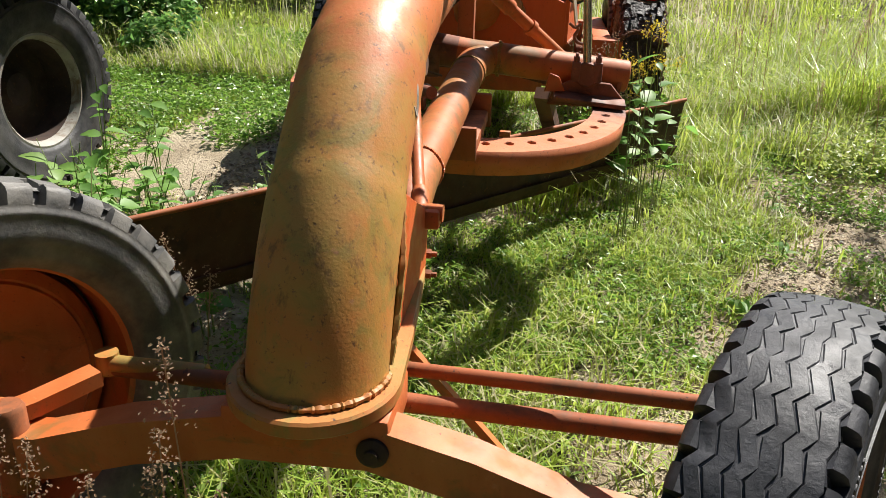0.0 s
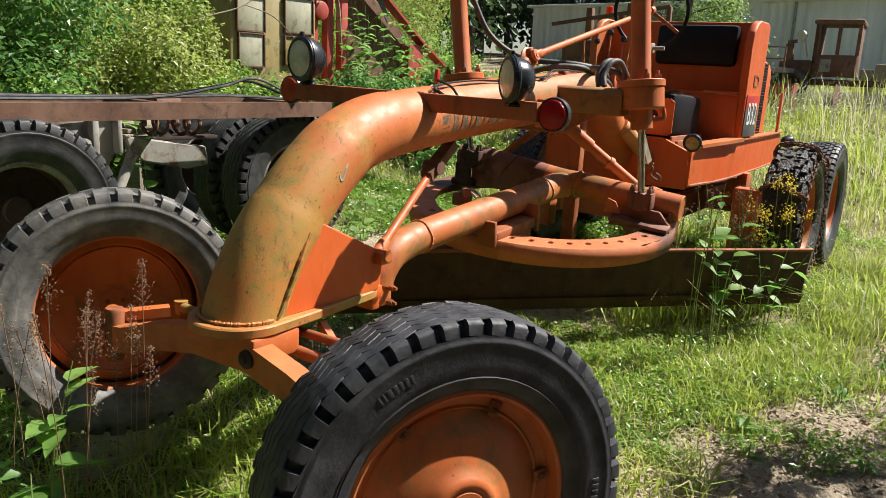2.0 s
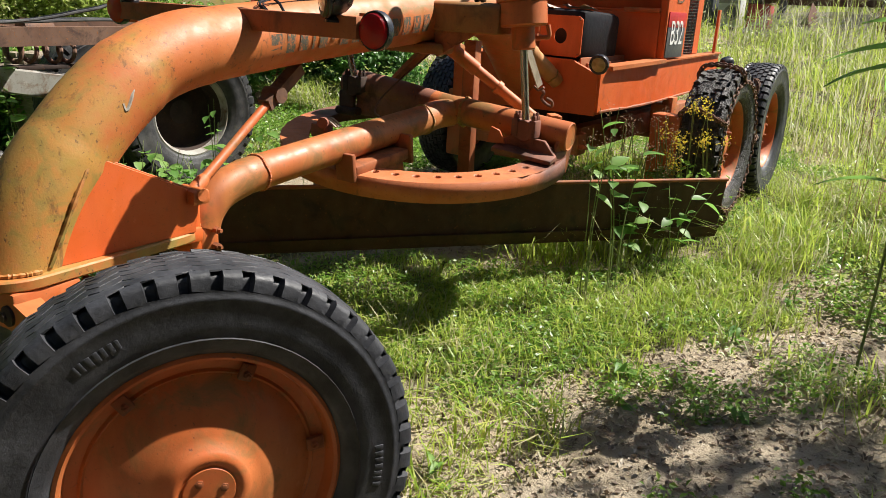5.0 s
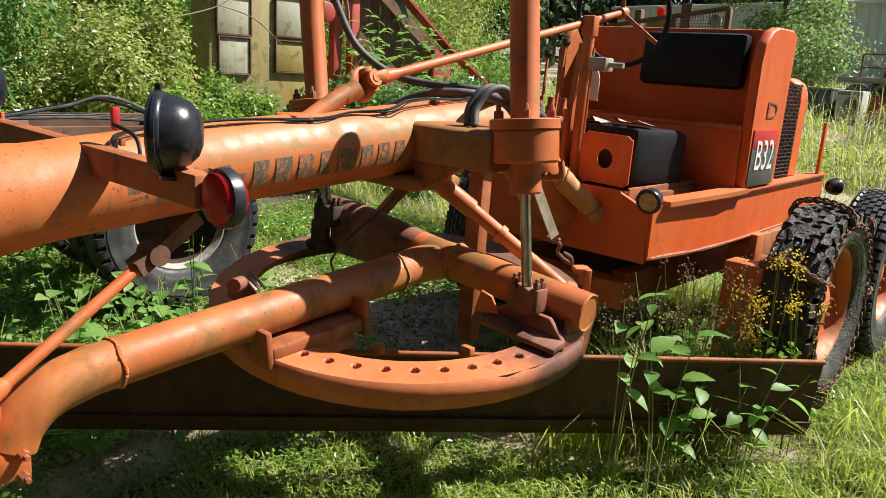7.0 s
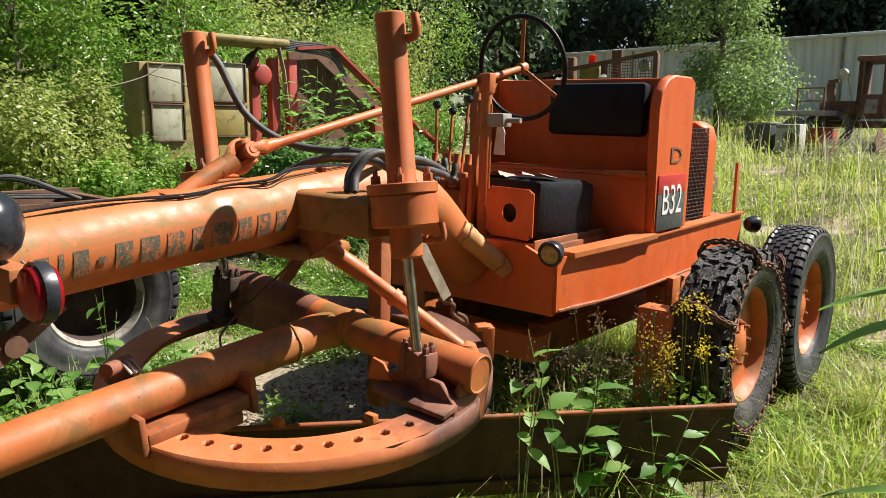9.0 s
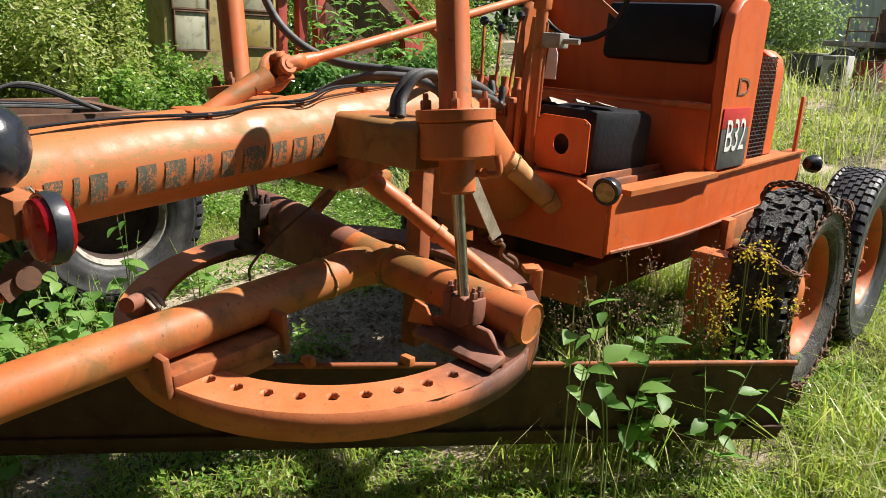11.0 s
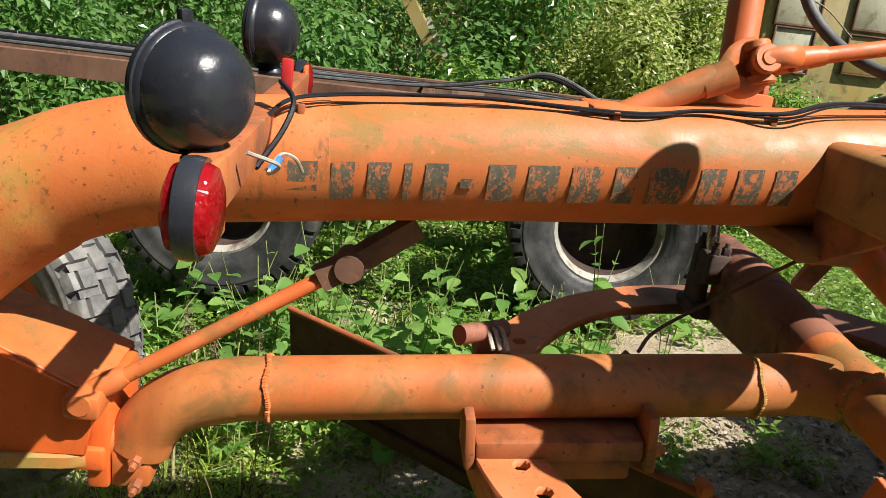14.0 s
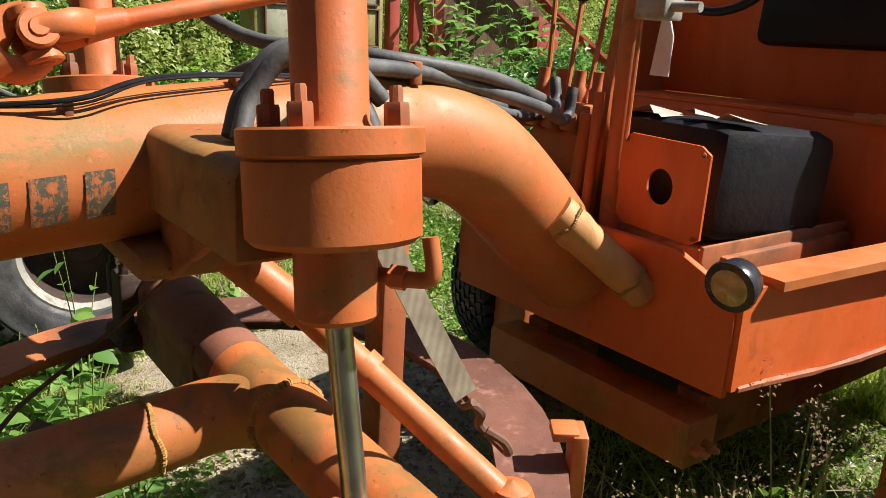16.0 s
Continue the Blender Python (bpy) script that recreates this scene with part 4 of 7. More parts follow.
gp("stay_clevis", merge(boxed(0.07, 0.16, 0.63, 0.70, 0.69, 0.74, 0.01), moved(lathe([(0.022, -0.05), (0.022, 0.05)], 12), turn_to((1, 0, 0), at=(0.115, 0.665, 0.725)))), ORANGE)

# latch tied with rope beside the drawbar
gp("latch_pin", merge(moved(lathe([(0.022, -0.07), (0.022, 0.07)], 12), turn_to((0.6, -0.8, 0.1), at=(-0.02, 1.45, 0.868))), boxed(-0.09, -0.01, 1.44, 1.50, 0.80, 0.86, 0.01)), RUST_BROWN)
gp("rope_tie", merge(*[tube(spline([(-0.06 + 0.03 * math.sin(i), 1.45 + 0.012 * i, 0.865), (-0.01, 1.46 + 0.014 * i, 0.875 + 0.004 * i), (0.03, 1.47 + 0.016 * i, 0.85)], 4), 0.005, 6) for i in range(3)]), CLOTH)


def moldboard(a, b, height, bulge, thick):
    """A curved blade between the two ends of its top edge."""
    a, b = Vector(a), Vector(b)
    along = (b - a).normalized()
    back = Vector((-along.y, along.x, 0)).normalized()
    vs, fs, n = [], [], 10
    for side in (0, 1):
        for end in (a, b):
            for i in range(n + 1):
                t = i / n
                off = bulge * (1 - (2 * t - 1) ** 2) + (thick if side else 0)
                vs.append(tuple(end + back * (off + 0.03 * t) + Vector((0, 0, -height * t))))
    idx = lambda side, end, i: side * 2 * (n + 1) + end * (n + 1) + i
    for i in range(n):
        fs.append((idx(0, 0, i), idx(0, 0, i + 1), idx(0, 1, i + 1), idx(0, 1, i)))
        fs.append((idx(1, 0, i), idx(1, 1, i), idx(1, 1, i + 1), idx(1, 0, i + 1)))
        for e in (0, 1):
            fs.append((idx(0, e, i), idx(1, e, i), idx(1, e, i + 1), idx(0, e, i + 1)))
    for i in (0, n):
        fs.append((idx(0, 0, i), idx(0, 1, i), idx(1, 1, i), idx(1, 0, i)))
    return vs, fs


BL_A, BL_B = Vector((-0.923, 0.951, 0.50)), Vector((1.19, 3.40, 0.515))
blade = gp("blade", moldboard(BL_A, BL_B, 0.33, 0.006, 0.012), BLADE_RUST_SHADED, label="long curved moldboard blade set at a slant")
gp("top_lip", rod(BL_A, BL_B, 0.011, 10), ORANGE_DULL, blade)
gp("cutting_edge", moldboard(BL_A + Vector((-0.005, 0.005, -0.27)), BL_B + Vector((-0.005, 0.005, -0.27)), 0.07, 0.0, 0.014), BLADE_RUST_SHADED, blade)
along = (BL_B - BL_A).normalized()
for t in (0.44, 0.545):
    p = BL_A + (BL_B - BL_A) * t
    gp("blade_lug", moved(box(0.05, 0.03, 0.035, 0.005), Matrix.Translation(p + Vector((0, 0, 0.018)))), ORANGE, blade)
for p, t in (((-0.35, -0.20, -0.06), 0.3), ((0.35, 0.35, -0.06), 0.7)):
    gp("blade_carrier", bar([RING_C + Vector(p), BL_A + (BL_B - BL_A) * t + Vector((-0.1, 0.1, -0.1))], 0.07, 0.06), RUST, blade)

# ---- body, seat and controls ----
gp("front_plate", merge(moved(prism([(-0.47, 0.80), (0.47, 0.80), (0.47, 1.03), (0.30, 1.10), (-0.30, 1.10), (-0.47, 1.03)], 0.02, 0.002), Matrix(((1, 0, 0, 0), (0, 0, -1, 3.145), (0, 1, 0, 0), (0, 0, 0, 1)))),
                       boxed(-0.46, 0.46, 3.156, 3.30, 0.80, 0.815)), ORANGE_FRESH, label="upright front plate of the operator platform")
for s in (-1, 1):
    rail = gp("side_rail", bar([(s * 0.475, 3.14, 0.94), (s * 0.545, 3.75, 0.95), (s * 0.55, 5.2, 0.985)], 0.024, 0.235), ORANGE_FRESH, label="deep side rail of the body")
    gp("rail_cap", merge(bar([(s * 0.475, 3.22, 1.065), (s * 0.54, 3.72, 1.085), (s * 0.545, 3.90, 1.09)], 0.10, 0.022), bar([(s * 0.535, 3.90, 1.085), (s * 0.54, 5.2, 1.108)], 0.08, 0.01)), ORANGE, rail)
    gp("rail_weld", bead([(s * 0.487, 3.16, 0.825), (s * 0.557, 3.75, 0.835), (s * 0.562, 5.18, 0.87)], 0.008), ORANGE_DULL, rail)
gp("floor_plate", boxed(-0.49, 0.49, 3.16, 3.86, 0.985, 0.997, 0.003), ORANGE_DULL)
gp("seat_riser", merge(boxed(-0.53, 0.53, 3.86, 3.88, 0.998, 1.372, 0.003), boxed(-0.53, 0.53, 3.86, 4.07, 1.372, 1.388, 0.004)), ORANGE_FRESH, label="boxed seat riser and shelf")
gp("shelf_lip", boxed(0.30, 0.53, 3.835, 3.86, 1.372, 1.40, 0.004), ORANGE)
gp("back_board", boxed(-0.56, 0.53, 4.07, 4.10, 1.388, 1.86, 0.006), ORANGE_FRESH, label="flat orange board behind the seat")
wing = [(3.89, 1.098), (4.29, 1.105), (4.29, 1.85), (4.24, 1.872), (4.03, 1.87), (3.95, 1.845), (3.89, 1.79), (3.86, 1.70), (3.87, 1.40)]
for s in (-1, 1):
    gp("side_wing", moved(prism(wing, 0.05, 0.008), Matrix(((0, 0, 1, s * 0.545), (1, 0, 0, 0), (0, 1, 0, 0), (0, 0, 0, 1)))), ORANGE_FRESH if s > 0 else ORANGE, label="tall rounded side panel beside the seat back")
gp("back_cushion", moved(box(0.56, 0.09, 0.27, 0.03), Matrix.Translation((0.16, 4.022, 1.70)) @ pose(0, 0, 0, -4, 0, 0)), VINYL, label="black vinyl back cushion")

# unit sign on the wing: red over dark, white characters
sx = 0.5705
sign = gp("unit_sign", boxed(sx, sx + 0.006, 3.905, 4.235, 1.107, 1.29, 0.001), SIGN_DARK, label="red and dark sign plate with white characters")
gp("sign_top", boxed(sx, sx + 0.006, 3.905, 4.235, 1.292, 1.382, 0.001), SIGN_RED, sign)


def lettering(text, at, size, m3, mat, parent, name, extrude=0.0015):
    cu = bpy.data.curves.new(name, "FONT")
    cu.body, cu.size, cu.extrude = text, size, extrude
    cu.align_x, cu.align_y = "CENTER", "CENTER"
    tmp = bpy.data.objects.new(name, cu)
    scene.collection.objects.link(tmp)
    me = bpy.data.meshes.new_from_object(tmp.evaluated_get(bpy.context.evaluated_depsgraph_get()))
    bpy.data.objects.remove(tmp)
    bpy.data.curves.remove(cu)
    me.transform(Matrix.Translation(at) @ m3)
    me.materials.clear()
    me.materials.append(mat)
    ob = new(name, me)
    ob.parent = parent
    return ob


SIDE = Matrix(((0, 0, 1, 0), (1, 0, 0, 0), (0, 1, 0, 0), (0, 0, 0, 1)))
lettering("B32", (sx + 0.008, 4.07, 1.250), 0.155, SIDE @ Matrix.Diagonal((1.02, 1.35, 1, 1)), WHITE, sign, "sign_lettering")
lettering("D", (sx + 0.0025, 4.10, 1.475), 0.115, SIDE @ Matrix.Diagonal((1.9, 1.0, 1, 1)), LETTER, grader, "painted_letter")

# maker's lettering on the beam becomes plain blocks, bent to the tube
widths = [0.062, 0.05, 0.05, 0.022, 0.05, 0.034, 0.058, 0.066, 0.066, 0.05, 0.082, 0.056, 0.058, 0.05]
tall = [1] * 5 + [0.25] + [1] * 8
y = 1.02
bars = []
for w, h in zip(widths, tall):
    vs, fs = [], []
    r = 0.1242
    za = 0.075 * h
    for a in [(t - 0.5) * za / r for t in (0, 0.25, 0.5, 0.75, 1)]:
        for q in (0, 1):
            yy = y + 0.004 + q * (w - 0.008)
            axis_z = 1.2198 + (yy - 1.098) * (0.0832 / 0.952)
            vs.append((r * math.cos(a - 0.14), yy, axis_z + r * math.sin(a - 0.14)))
    for i in range(4):
        fs.append((2 * i, 2 * i + 1, 2 * i + 3, 2 * i + 2))
    bars.append((vs, fs))
    y += w + 0.0165
for b in bars:
    gp("lettering_block", b, LETTER, beam)

# panel with a round opening, in front of the seat
def holed_panel(w, h, r, thick):
    bm = bmesh.new()
    n = 32
    inner = [bm.verts.new((r * math.cos(2 * math.pi * i / n), r * math.sin(2 * math.pi * i / n), 0)) for i in range(n)]
    outer = []
    for i in range(n):
        a = 2 * math.pi * i / n
        c, s = math.cos(a), math.sin(a)
        k = min(w / 2 / max(abs(c), 1e-6), h / 2 / max(abs(s), 1e-6))
        outer.append(bm.verts.new((c * k, s * k, 0)))
    for i in range(n):
        j = (i + 1) % n
        bm.faces.new((inner[i], outer[i], outer[j], inner[j]))
    r_ = bmesh.ops.extrude_face_region(bm, geom=bm.faces[:])
    bmesh.ops.translate(bm, vec=(0, 0, thick), verts=[v for v in r_["geom"] if isinstance(v, bmesh.types.BMVert)])
    bm.verts.index_update()
    geo = [tuple(v.co) for v in bm.verts], [tuple(v.index for v in f.verts) for f in bm.faces]
    bm.free()
    return geo


gp("holed_panel", moved(holed_panel(0.285, 0.225, 0.043, 0.006), Matrix.Translation((0.20, 3.185, 1.222)) @ pose(0, 0, 0, 90, 0, -9)), ORANGE_FRESH, label="square panel with a round opening")
for dx, dz in ((-0.125, 0.095), (0.125, 0.095), (0.125, -0.095)):
    gp("panel_screw", moved(bolt((0, 0, 0), (0, -1, 0), 0.006, 0.006), Matrix.Translation((0.20 + dx, 3.175 - dx * 0.157, 1.222 + dz))), ORANGE_DULL)
gp("panel_frame", merge(boxed(-0.0, 0.36, 3.25, 3.84, 0.998, 1.08), boxed(0.33, 0.342, 3.18, 3.84, 1.0, 1.11)), ORANGE_DULL)

# steering column, shaft and wheel
SH_A, SH_B = Vector((0.003, 1.912, 1.50)), Vector((-0.035, 3.59, 1.888))
sdir = (SH_B - SH_A).normalized()
shaft = gp("steering_shaft", merge(rod(SH_A, SH_B, 0.0165, 18), moved(lathe([(0.017, 0), (0.026, 0.006), (0.026, 0.04), (0.017, 0.046)], 18), turn_to(sdir, at=SH_A + sdir * 1.34)), moved(lathe([(0.026, 0), (0.03, 0.01), (0.026, 0.05), (0.0, 0.052)], 18), turn_to(sdir, at=SH_B - sdir * 0.03))), ORANGE, label="long steering shaft above the beam")
uj = SH_A


def yoke(tip, way, pin, reach, shank):
    """A forked end: two rounded ears on a pin, drawn together into a round shank."""
    tip, way, pin = Vector(tip), Vector(way).normalized(), Vector(pin).normalized()
    out = []
    for s in (-1, 1):
        ear = tip + pin * (s * 0.034)
        out.append(moved(lathe([(0.0, -0.009), (0.026, -0.009), (0.029, -0.006), (0.029, 0.006), (0.026, 0.009), (0.0, 0.009)], 18), turn_to(pin, way, ear)))
        out.append(tube(spline([ear, ear + way * reach * 0.45 + pin * (s * 0.004), tip + pin * (s * 0.018) + way * reach * 0.85, tip + way * reach], 4), [0.020] * 5 + [0.022] * 8, 10, True, 0.55))
    out.append(tube([tip + way * reach * 0.8, tip + way * (reach + 0.05)], [shank * 1.35, shank * 1.05], 14))
    out.append(moved(lathe([(0.013, -0.046), (0.015, -0.043), (0.015, 0.043), (0.013, 0.046)], 12), turn_to(pin, way, tip)))
    return merge(*out)


gdir = (Vector((0.0, 1.83, 1.462)) - Vector((0.0, 1.66, 1.37))).normalized()
gp("universal_joint", yoke(uj, sdir, (0.94, 0.0, 0.34), 0.085, 0.019), ORANGE, shaft, "forked universal joint on the shaft")
gp("joint_yoke", yoke(uj, -gdir, Vector((0.94, 0.0, 0.34)).cross(sdir), 0.07, 0.026), ORANGE, shaft)
gp("joint_cross", moved(box(0.034, 0.034, 0.034, 0.006), turn_to(sdir, (0.94, 0, 0.34), uj)), ORANGE_DULL, shaft)
gp("steering_gear_shaft", merge(tube([(0.0, 1.66, 1.37), (0.0, 1.83, 1.462)], [0.026, 0.03], 16), boxed(-0.06, 0.06, 1.58, 1.70, 1.345, 1.39, 0.012)), ORANGE)
sw_m = turn_to(Vector((0.0, 0.985, 0.17)), (0, 0, 1), SH_B - sdir * 0.01)
wheel = gp("steering_wheel", moved(tube([(0.247 * math.cos(a), 0.247 * math.sin(a), 0.0) for a in [2 * math.pi * i / 48 for i in range(49)]], 0.0125, 12, False), sw_m), VINYL, label="thin black steering wheel rim with bare spokes")
for a in (0.12, 2.2, 4.35):
    gp("spoke", moved(bar([(0.02 * math.cos(a), 0.02 * math.sin(a), 0.0), (0.245 * math.cos(a), 0.245 * math.sin(a), 0.0)], 0.022, 0.006), sw_m), ORANGE_DULL, wheel)
gp("column_post", merge(rod((0.015, 3.23, 1.0), (0.012, 3.235, 1.78), 0.026, 16), boxed(-0.02, 0.045, 3.21, 3.26, 1.75, 1.84, 0.008)), ORANGE)
gp("column_brace", merge(bar([(-0.07, 3.26, 1.0), (-0.055, 3.26, 1.45), (-0.02, 3.25, 1.72)], 0.03, 0.03), rod((0.055, 3.21, 1.20), (0.06, 3.21, 1.70), 0.006, 8)), ORANGE)
gp("pilot_box", merge(boxed(0.05, 0.14, 3.19, 3.26, 1.60, 1.66, 0.006), moved(lathe([(0.012, 0), (0.012, 0.07)], 10), turn_to((1, 0.1, 0.0), at=(0.14, 3.22, 1.63)))), GREY_STEEL)
gp("white_guard", moved(prism([(0, 0), (0.07, 0.0), (0.07, 0.11), (0.05, 0.16), (0.02, 0.16)], 0.006, 0.001), Matrix.Translation((-0.15, 3.53, 1.46)) @ pose(0, 0, 0, 90, 0, -5)), WHITE_ENAMEL)

# valve bank, levers and pipes
valve = gp("valve_bank", merge(boxed(-0.36, -0.10, 3.24, 3.38, 1.30, 1.38, 0.012), boxed(-0.34, -0.11, 3.26, 3.36, 1.18, 1.30, 0.01), *[moved(lathe([(0.024, 0), (0.024, 0.04), (0.017, 0.05), (0.017, 0.09)], 14), Matrix.Translation((-0.335 + 0.07 * i, 3.29, 1.375))) for i in range(4)]), ORANGE, label="hydraulic valve bank with control levers")
rng = random.Random(12)
for i, (dx, h) in enumerate(((-0.36, 0.30), (-0.28, 0.27), (-0.20, 0.33), (-0.12, 0.29))):
    top = Vector((dx - 0.03, 3.36 + 0.03 * i, 1.40 + h))
    gp("control_lever", rod((dx + 0.01, 3.32, 1.38), top, 0.0075, 8), ORANGE, valve)
    gp("lever_knob", moved(lathe([(0.0, -0.022), (0.015, -0.016), (0.022, 0.0), (0.016, 0.016), (0.0, 0.022)], 14), Matrix.Translation(top)), BLACK_PAINT, valve)
    gp("valve_fitting", merge(tube(spline([(-0.37 + 0.075 * i, 3.30, 1.30), (-0.37 + 0.075 * i, 3.24, 1.31), (-0.36 + 0.075 * i, 3.21, 1.35)], 4), 0.013, 8)), ORANGE_DULL, valve)
gp("control_stand", merge(boxed(-0.34, -0.09, 3.22, 3.36, 0.998, 1.18, 0.01), rod((-0.10, 3.20, 1.0), (-0.09, 3.22, 1.36), 0.018), rod((-0.035, 3.19, 1.0), (-0.045, 3.21, 1.42), 0.014)), ORANGE)
hosepaths = [
    [(-0.59, 2.16, 1.88), (-0.54, 2.19, 1.82), (-0.44, 2.25, 1.62), (-0.28, 2.36, 1.51), (0.0, 2.5, 1.49), (0.04, 2.75, 1.46), (-0.05, 3.0, 1.405), (-0.16, 3.17, 1.375), (-0.2, 3.2, 1.44)],
    [(0.40, 2.27, 1.25), (0.375, 2.28, 1.38), (0.32, 2.27, 1.455), (0.16, 2.34, 1.475), (0.05, 2.6, 1.46), (-0.0, 2.95, 1.39), (-0.13, 3.18, 1.34), (-0.15, 3.22, 1.42)],
    [(-0.34, 2.26, 1.25), (-0.28, 2.27, 1.37), (-0.12, 2.32, 1.46), (0.03, 2.45, 1.475), (0.02, 2.65, 1.43), (-0.1, 2.95, 1.36), (-0.24, 3.2, 1.34)],
    [(-0.52, 2.2, 1.25), (-0.40, 2.3, 1.35), (-0.2, 2.45, 1.46), (-0.05, 2.7, 1.42), (-0.16, 3.0, 1.37), (-0.3, 3.22, 1.35)],
]
for h in hosepaths:
    gp("hydraulic_hose", tube(spline(h, 8), 0.0155, 12), HOSE)
gp("hose_clip", boxed(-0.05, 0.075, 2.55, 2.57, 1.44, 1.485, 0.004), ORANGE_DULL)
gp("hose_clip", boxed(0.02, 0.055, 2.2, 2.222, 1.43, 1.452, 0.004), ORANGE_DULL)
for dx in (0.0, 0.03):
    gp("hose_loop", tube(spline([(0.36 - dx, 2.30, 1.44), (0.345 - dx, 2.23, 1.505), (0.325 - dx, 2.165, 1.50), (0.312 - dx, 2.12, 1.44), (0.33 - dx, 2.095, 1.385)], 6), 0.014, 10), HOSE)
for dx, dz, r in ((0.0, 0.0, 0.0042), (0.010, -0.003, 0.0024), (-0.008, 0.001, 0.002)):
    gp("black_wire", tube(spline([(0.15 + dx, 0.98, 1.31), (0.06 + 1.4 * dx, 1.05, 1.345), (0.05 - dx, 1.35, 1.375 + dz), (0.07 + dx, 1.65, 1.382 + dz), (0.06 - 0.6 * dx, 1.8, 1.402 + dz), (0.08 + dx, 1.95, 1.415 + 2 * dz), (0.06 + dx, 2.1, 1.45 + dz), (0.03 + dx, 2.5, 1.45 + dz)], 8), r, 8), VINYL)
for y0, z0 in ((1.03, 1.30), (1.62, 1.352), (1.93, 1.382)):
    gp("wire_clip", boxed(0.062, 0.076, y0, y0 + 0.014, z0, z0 + 0.03, 0.003), ORANGE_DULL)
gp("white_wire", tube(spline([(0.475, 1.005, 1.315), (0.40, 1.04, 1.285), (0.36, 1.02, 1.262), (0.30, 1.03, 1.28), (0.27, 1.05, 1.27), (0.23, 1.06, 1.24)], 6), 0.003, 6), CLOTH)
gp("lamp_wire", tube(spline([(0.28, 0.99, 1.25), (0.20, 1.02, 1.30), (0.15, 1.03, 1.345), (0.10, 1.0, 1.37)], 6), 0.005, 6), VINYL)
gp("blue_connector", rod((0.345, 1.02, 1.262), (0.31, 1.03, 1.275), 0.006, 8), BLUE)
gp("red_tag", boxed(0.085, 0.10, 1.0, 1.02, 1.355, 1.41, 0.003), RED_PLASTIC)
gp("twist_of_cloth", tube(spline([(0.126, 0.42, 1.04), (0.13, 0.43, 1.02), (0.125, 0.46, 1.075), (0.10, 0.49, 1.115)], 5), 0.006, 6), CLOTH)

# front work lamps on the rails
def rail_lamp(at, name, normal, mat):
    m = turn_to(normal, (0, 0, 1), at)
    ob = gp(name, moved(lathe([(0.0, -0.055), (0.03, -0.05), (0.046, -0.03), (0.052, 0.0), (0.055, 0.008), (0.053, 0.018), (0.047, 0.02)], 28), m), BLACK_PAINT, label="small round black lamp on the rail")
    gp("lens", moved(lathe([(0.048, 0.016), (0.03, 0.024), (0.0, 0.027)], 24), m), mat, ob)
    gp("lamp_foot", rod(Vector(at) + Vector((0, 0, -0.03)), Vector(at) + Vector((-0.03, 0.13, -0.03)), 0.012), ORANGE, ob)


rail_lamp((0.515, 3.035, 1.095), "rail_lamp", (0.10, -0.97, -0.22), LENS_AMBER)
rail_lamp((-0.515, 3.035, 1.095), "rail_lamp", (-0.10, -0.97, -0.22), LENS_AMBER)
rail_lamp((0.61, 5.28, 1.03), "rear_lamp", (0.4, 0.9, 0), LENS_RED)
gp("fender_stake", boxed(0.545, 0.562, 5.06, 5.10, 1.105, 1.415, 0.003), ORANGE)
brace = gp("brace_tube", tube(spline([(0.100, 2.945, 1.157), (0.128, 2.985, 1.118), (0.18, 3.075, 1.035), (0.222, 3.145, 0.968)], 5), [0.050] * 6 + [0.046] * 6 + [0.043] * 4, 24), ORANGE_SUNLIT, label="stub tube between beam and front plate, painted pale as if sunlit")
gp("brace_weld", ring_weld((0.112, 2.962, 1.140), (0.053, 0.108, -0.098), 0.050, 0.005), ORANGE_MOSS, brace)
gp("brace_weld", ring_weld((0.200, 3.108, 1.003), (0.053, 0.108, -0.098), 0.044, 0.004), ORANGE_MOSS, brace)

# engine bay behind the seat
eng = gp("engine_block", merge(boxed(-0.22, 0.22, 4.16, 4.68, 1.09, 1.42, 0.02), boxed(-0.15, 0.15, 4.2, 4.65, 1.42, 1.55, 0.03), moved(lathe([(0.05, 0), (0.05, 0.16), (0.03, 0.18)], 16), Matrix.Translation((0.3, 4.62, 1.1)))), RUST, label="dark engine behind the seat")
gp("cable_coil", moved(tube([(0.06 * math.cos(a), 0.06 * math.sin(a), 0.004 * a) for a in [i * 0.5 for i in range(40)]], 0.008, 6), Matrix.Translation((0.36, 4.66, 1.2)) @ pose(0, 0, 0, 90, 0, 60)), RED_PLASTIC, eng)
shell = [(-0.50, 1.10), (0.50, 1.10), (0.50, 1.55), (0.48, 1.62), (0.42, 1.655), (-0.42, 1.655), (-0.48, 1.62), (-0.50, 1.55)]
gp("radiator_shell", moved(prism(shell, 0.14, 0.012), Matrix(((1, 0, 0, 0), (0, 0, -1, 4.78), (0, 1, 0, 0), (0, 0, 0, 1)))), ORANGE_FRESH, label="rounded radiator shell")
mesh_bars = [rod((0.50, 4.31 + 0.0205 * i, 1.11), (0.50, 4.31 + 0.0205 * i, 1.62), 0.003, 5) for i in range(20)] + [rod((0.50, 4.30, 1.12 + 0.0205 * i), (0.50, 4.72, 1.12 + 0.0205 * i), 0.003, 5) for i in range(25)]
gp("side_grille", merge(*mesh_bars), BLACK_PAINT)
gp("deck", boxed(-0.52, 0.52, 4.10, 5.2, 1.075, 1.09, 0.003), ORANGE_DULL)

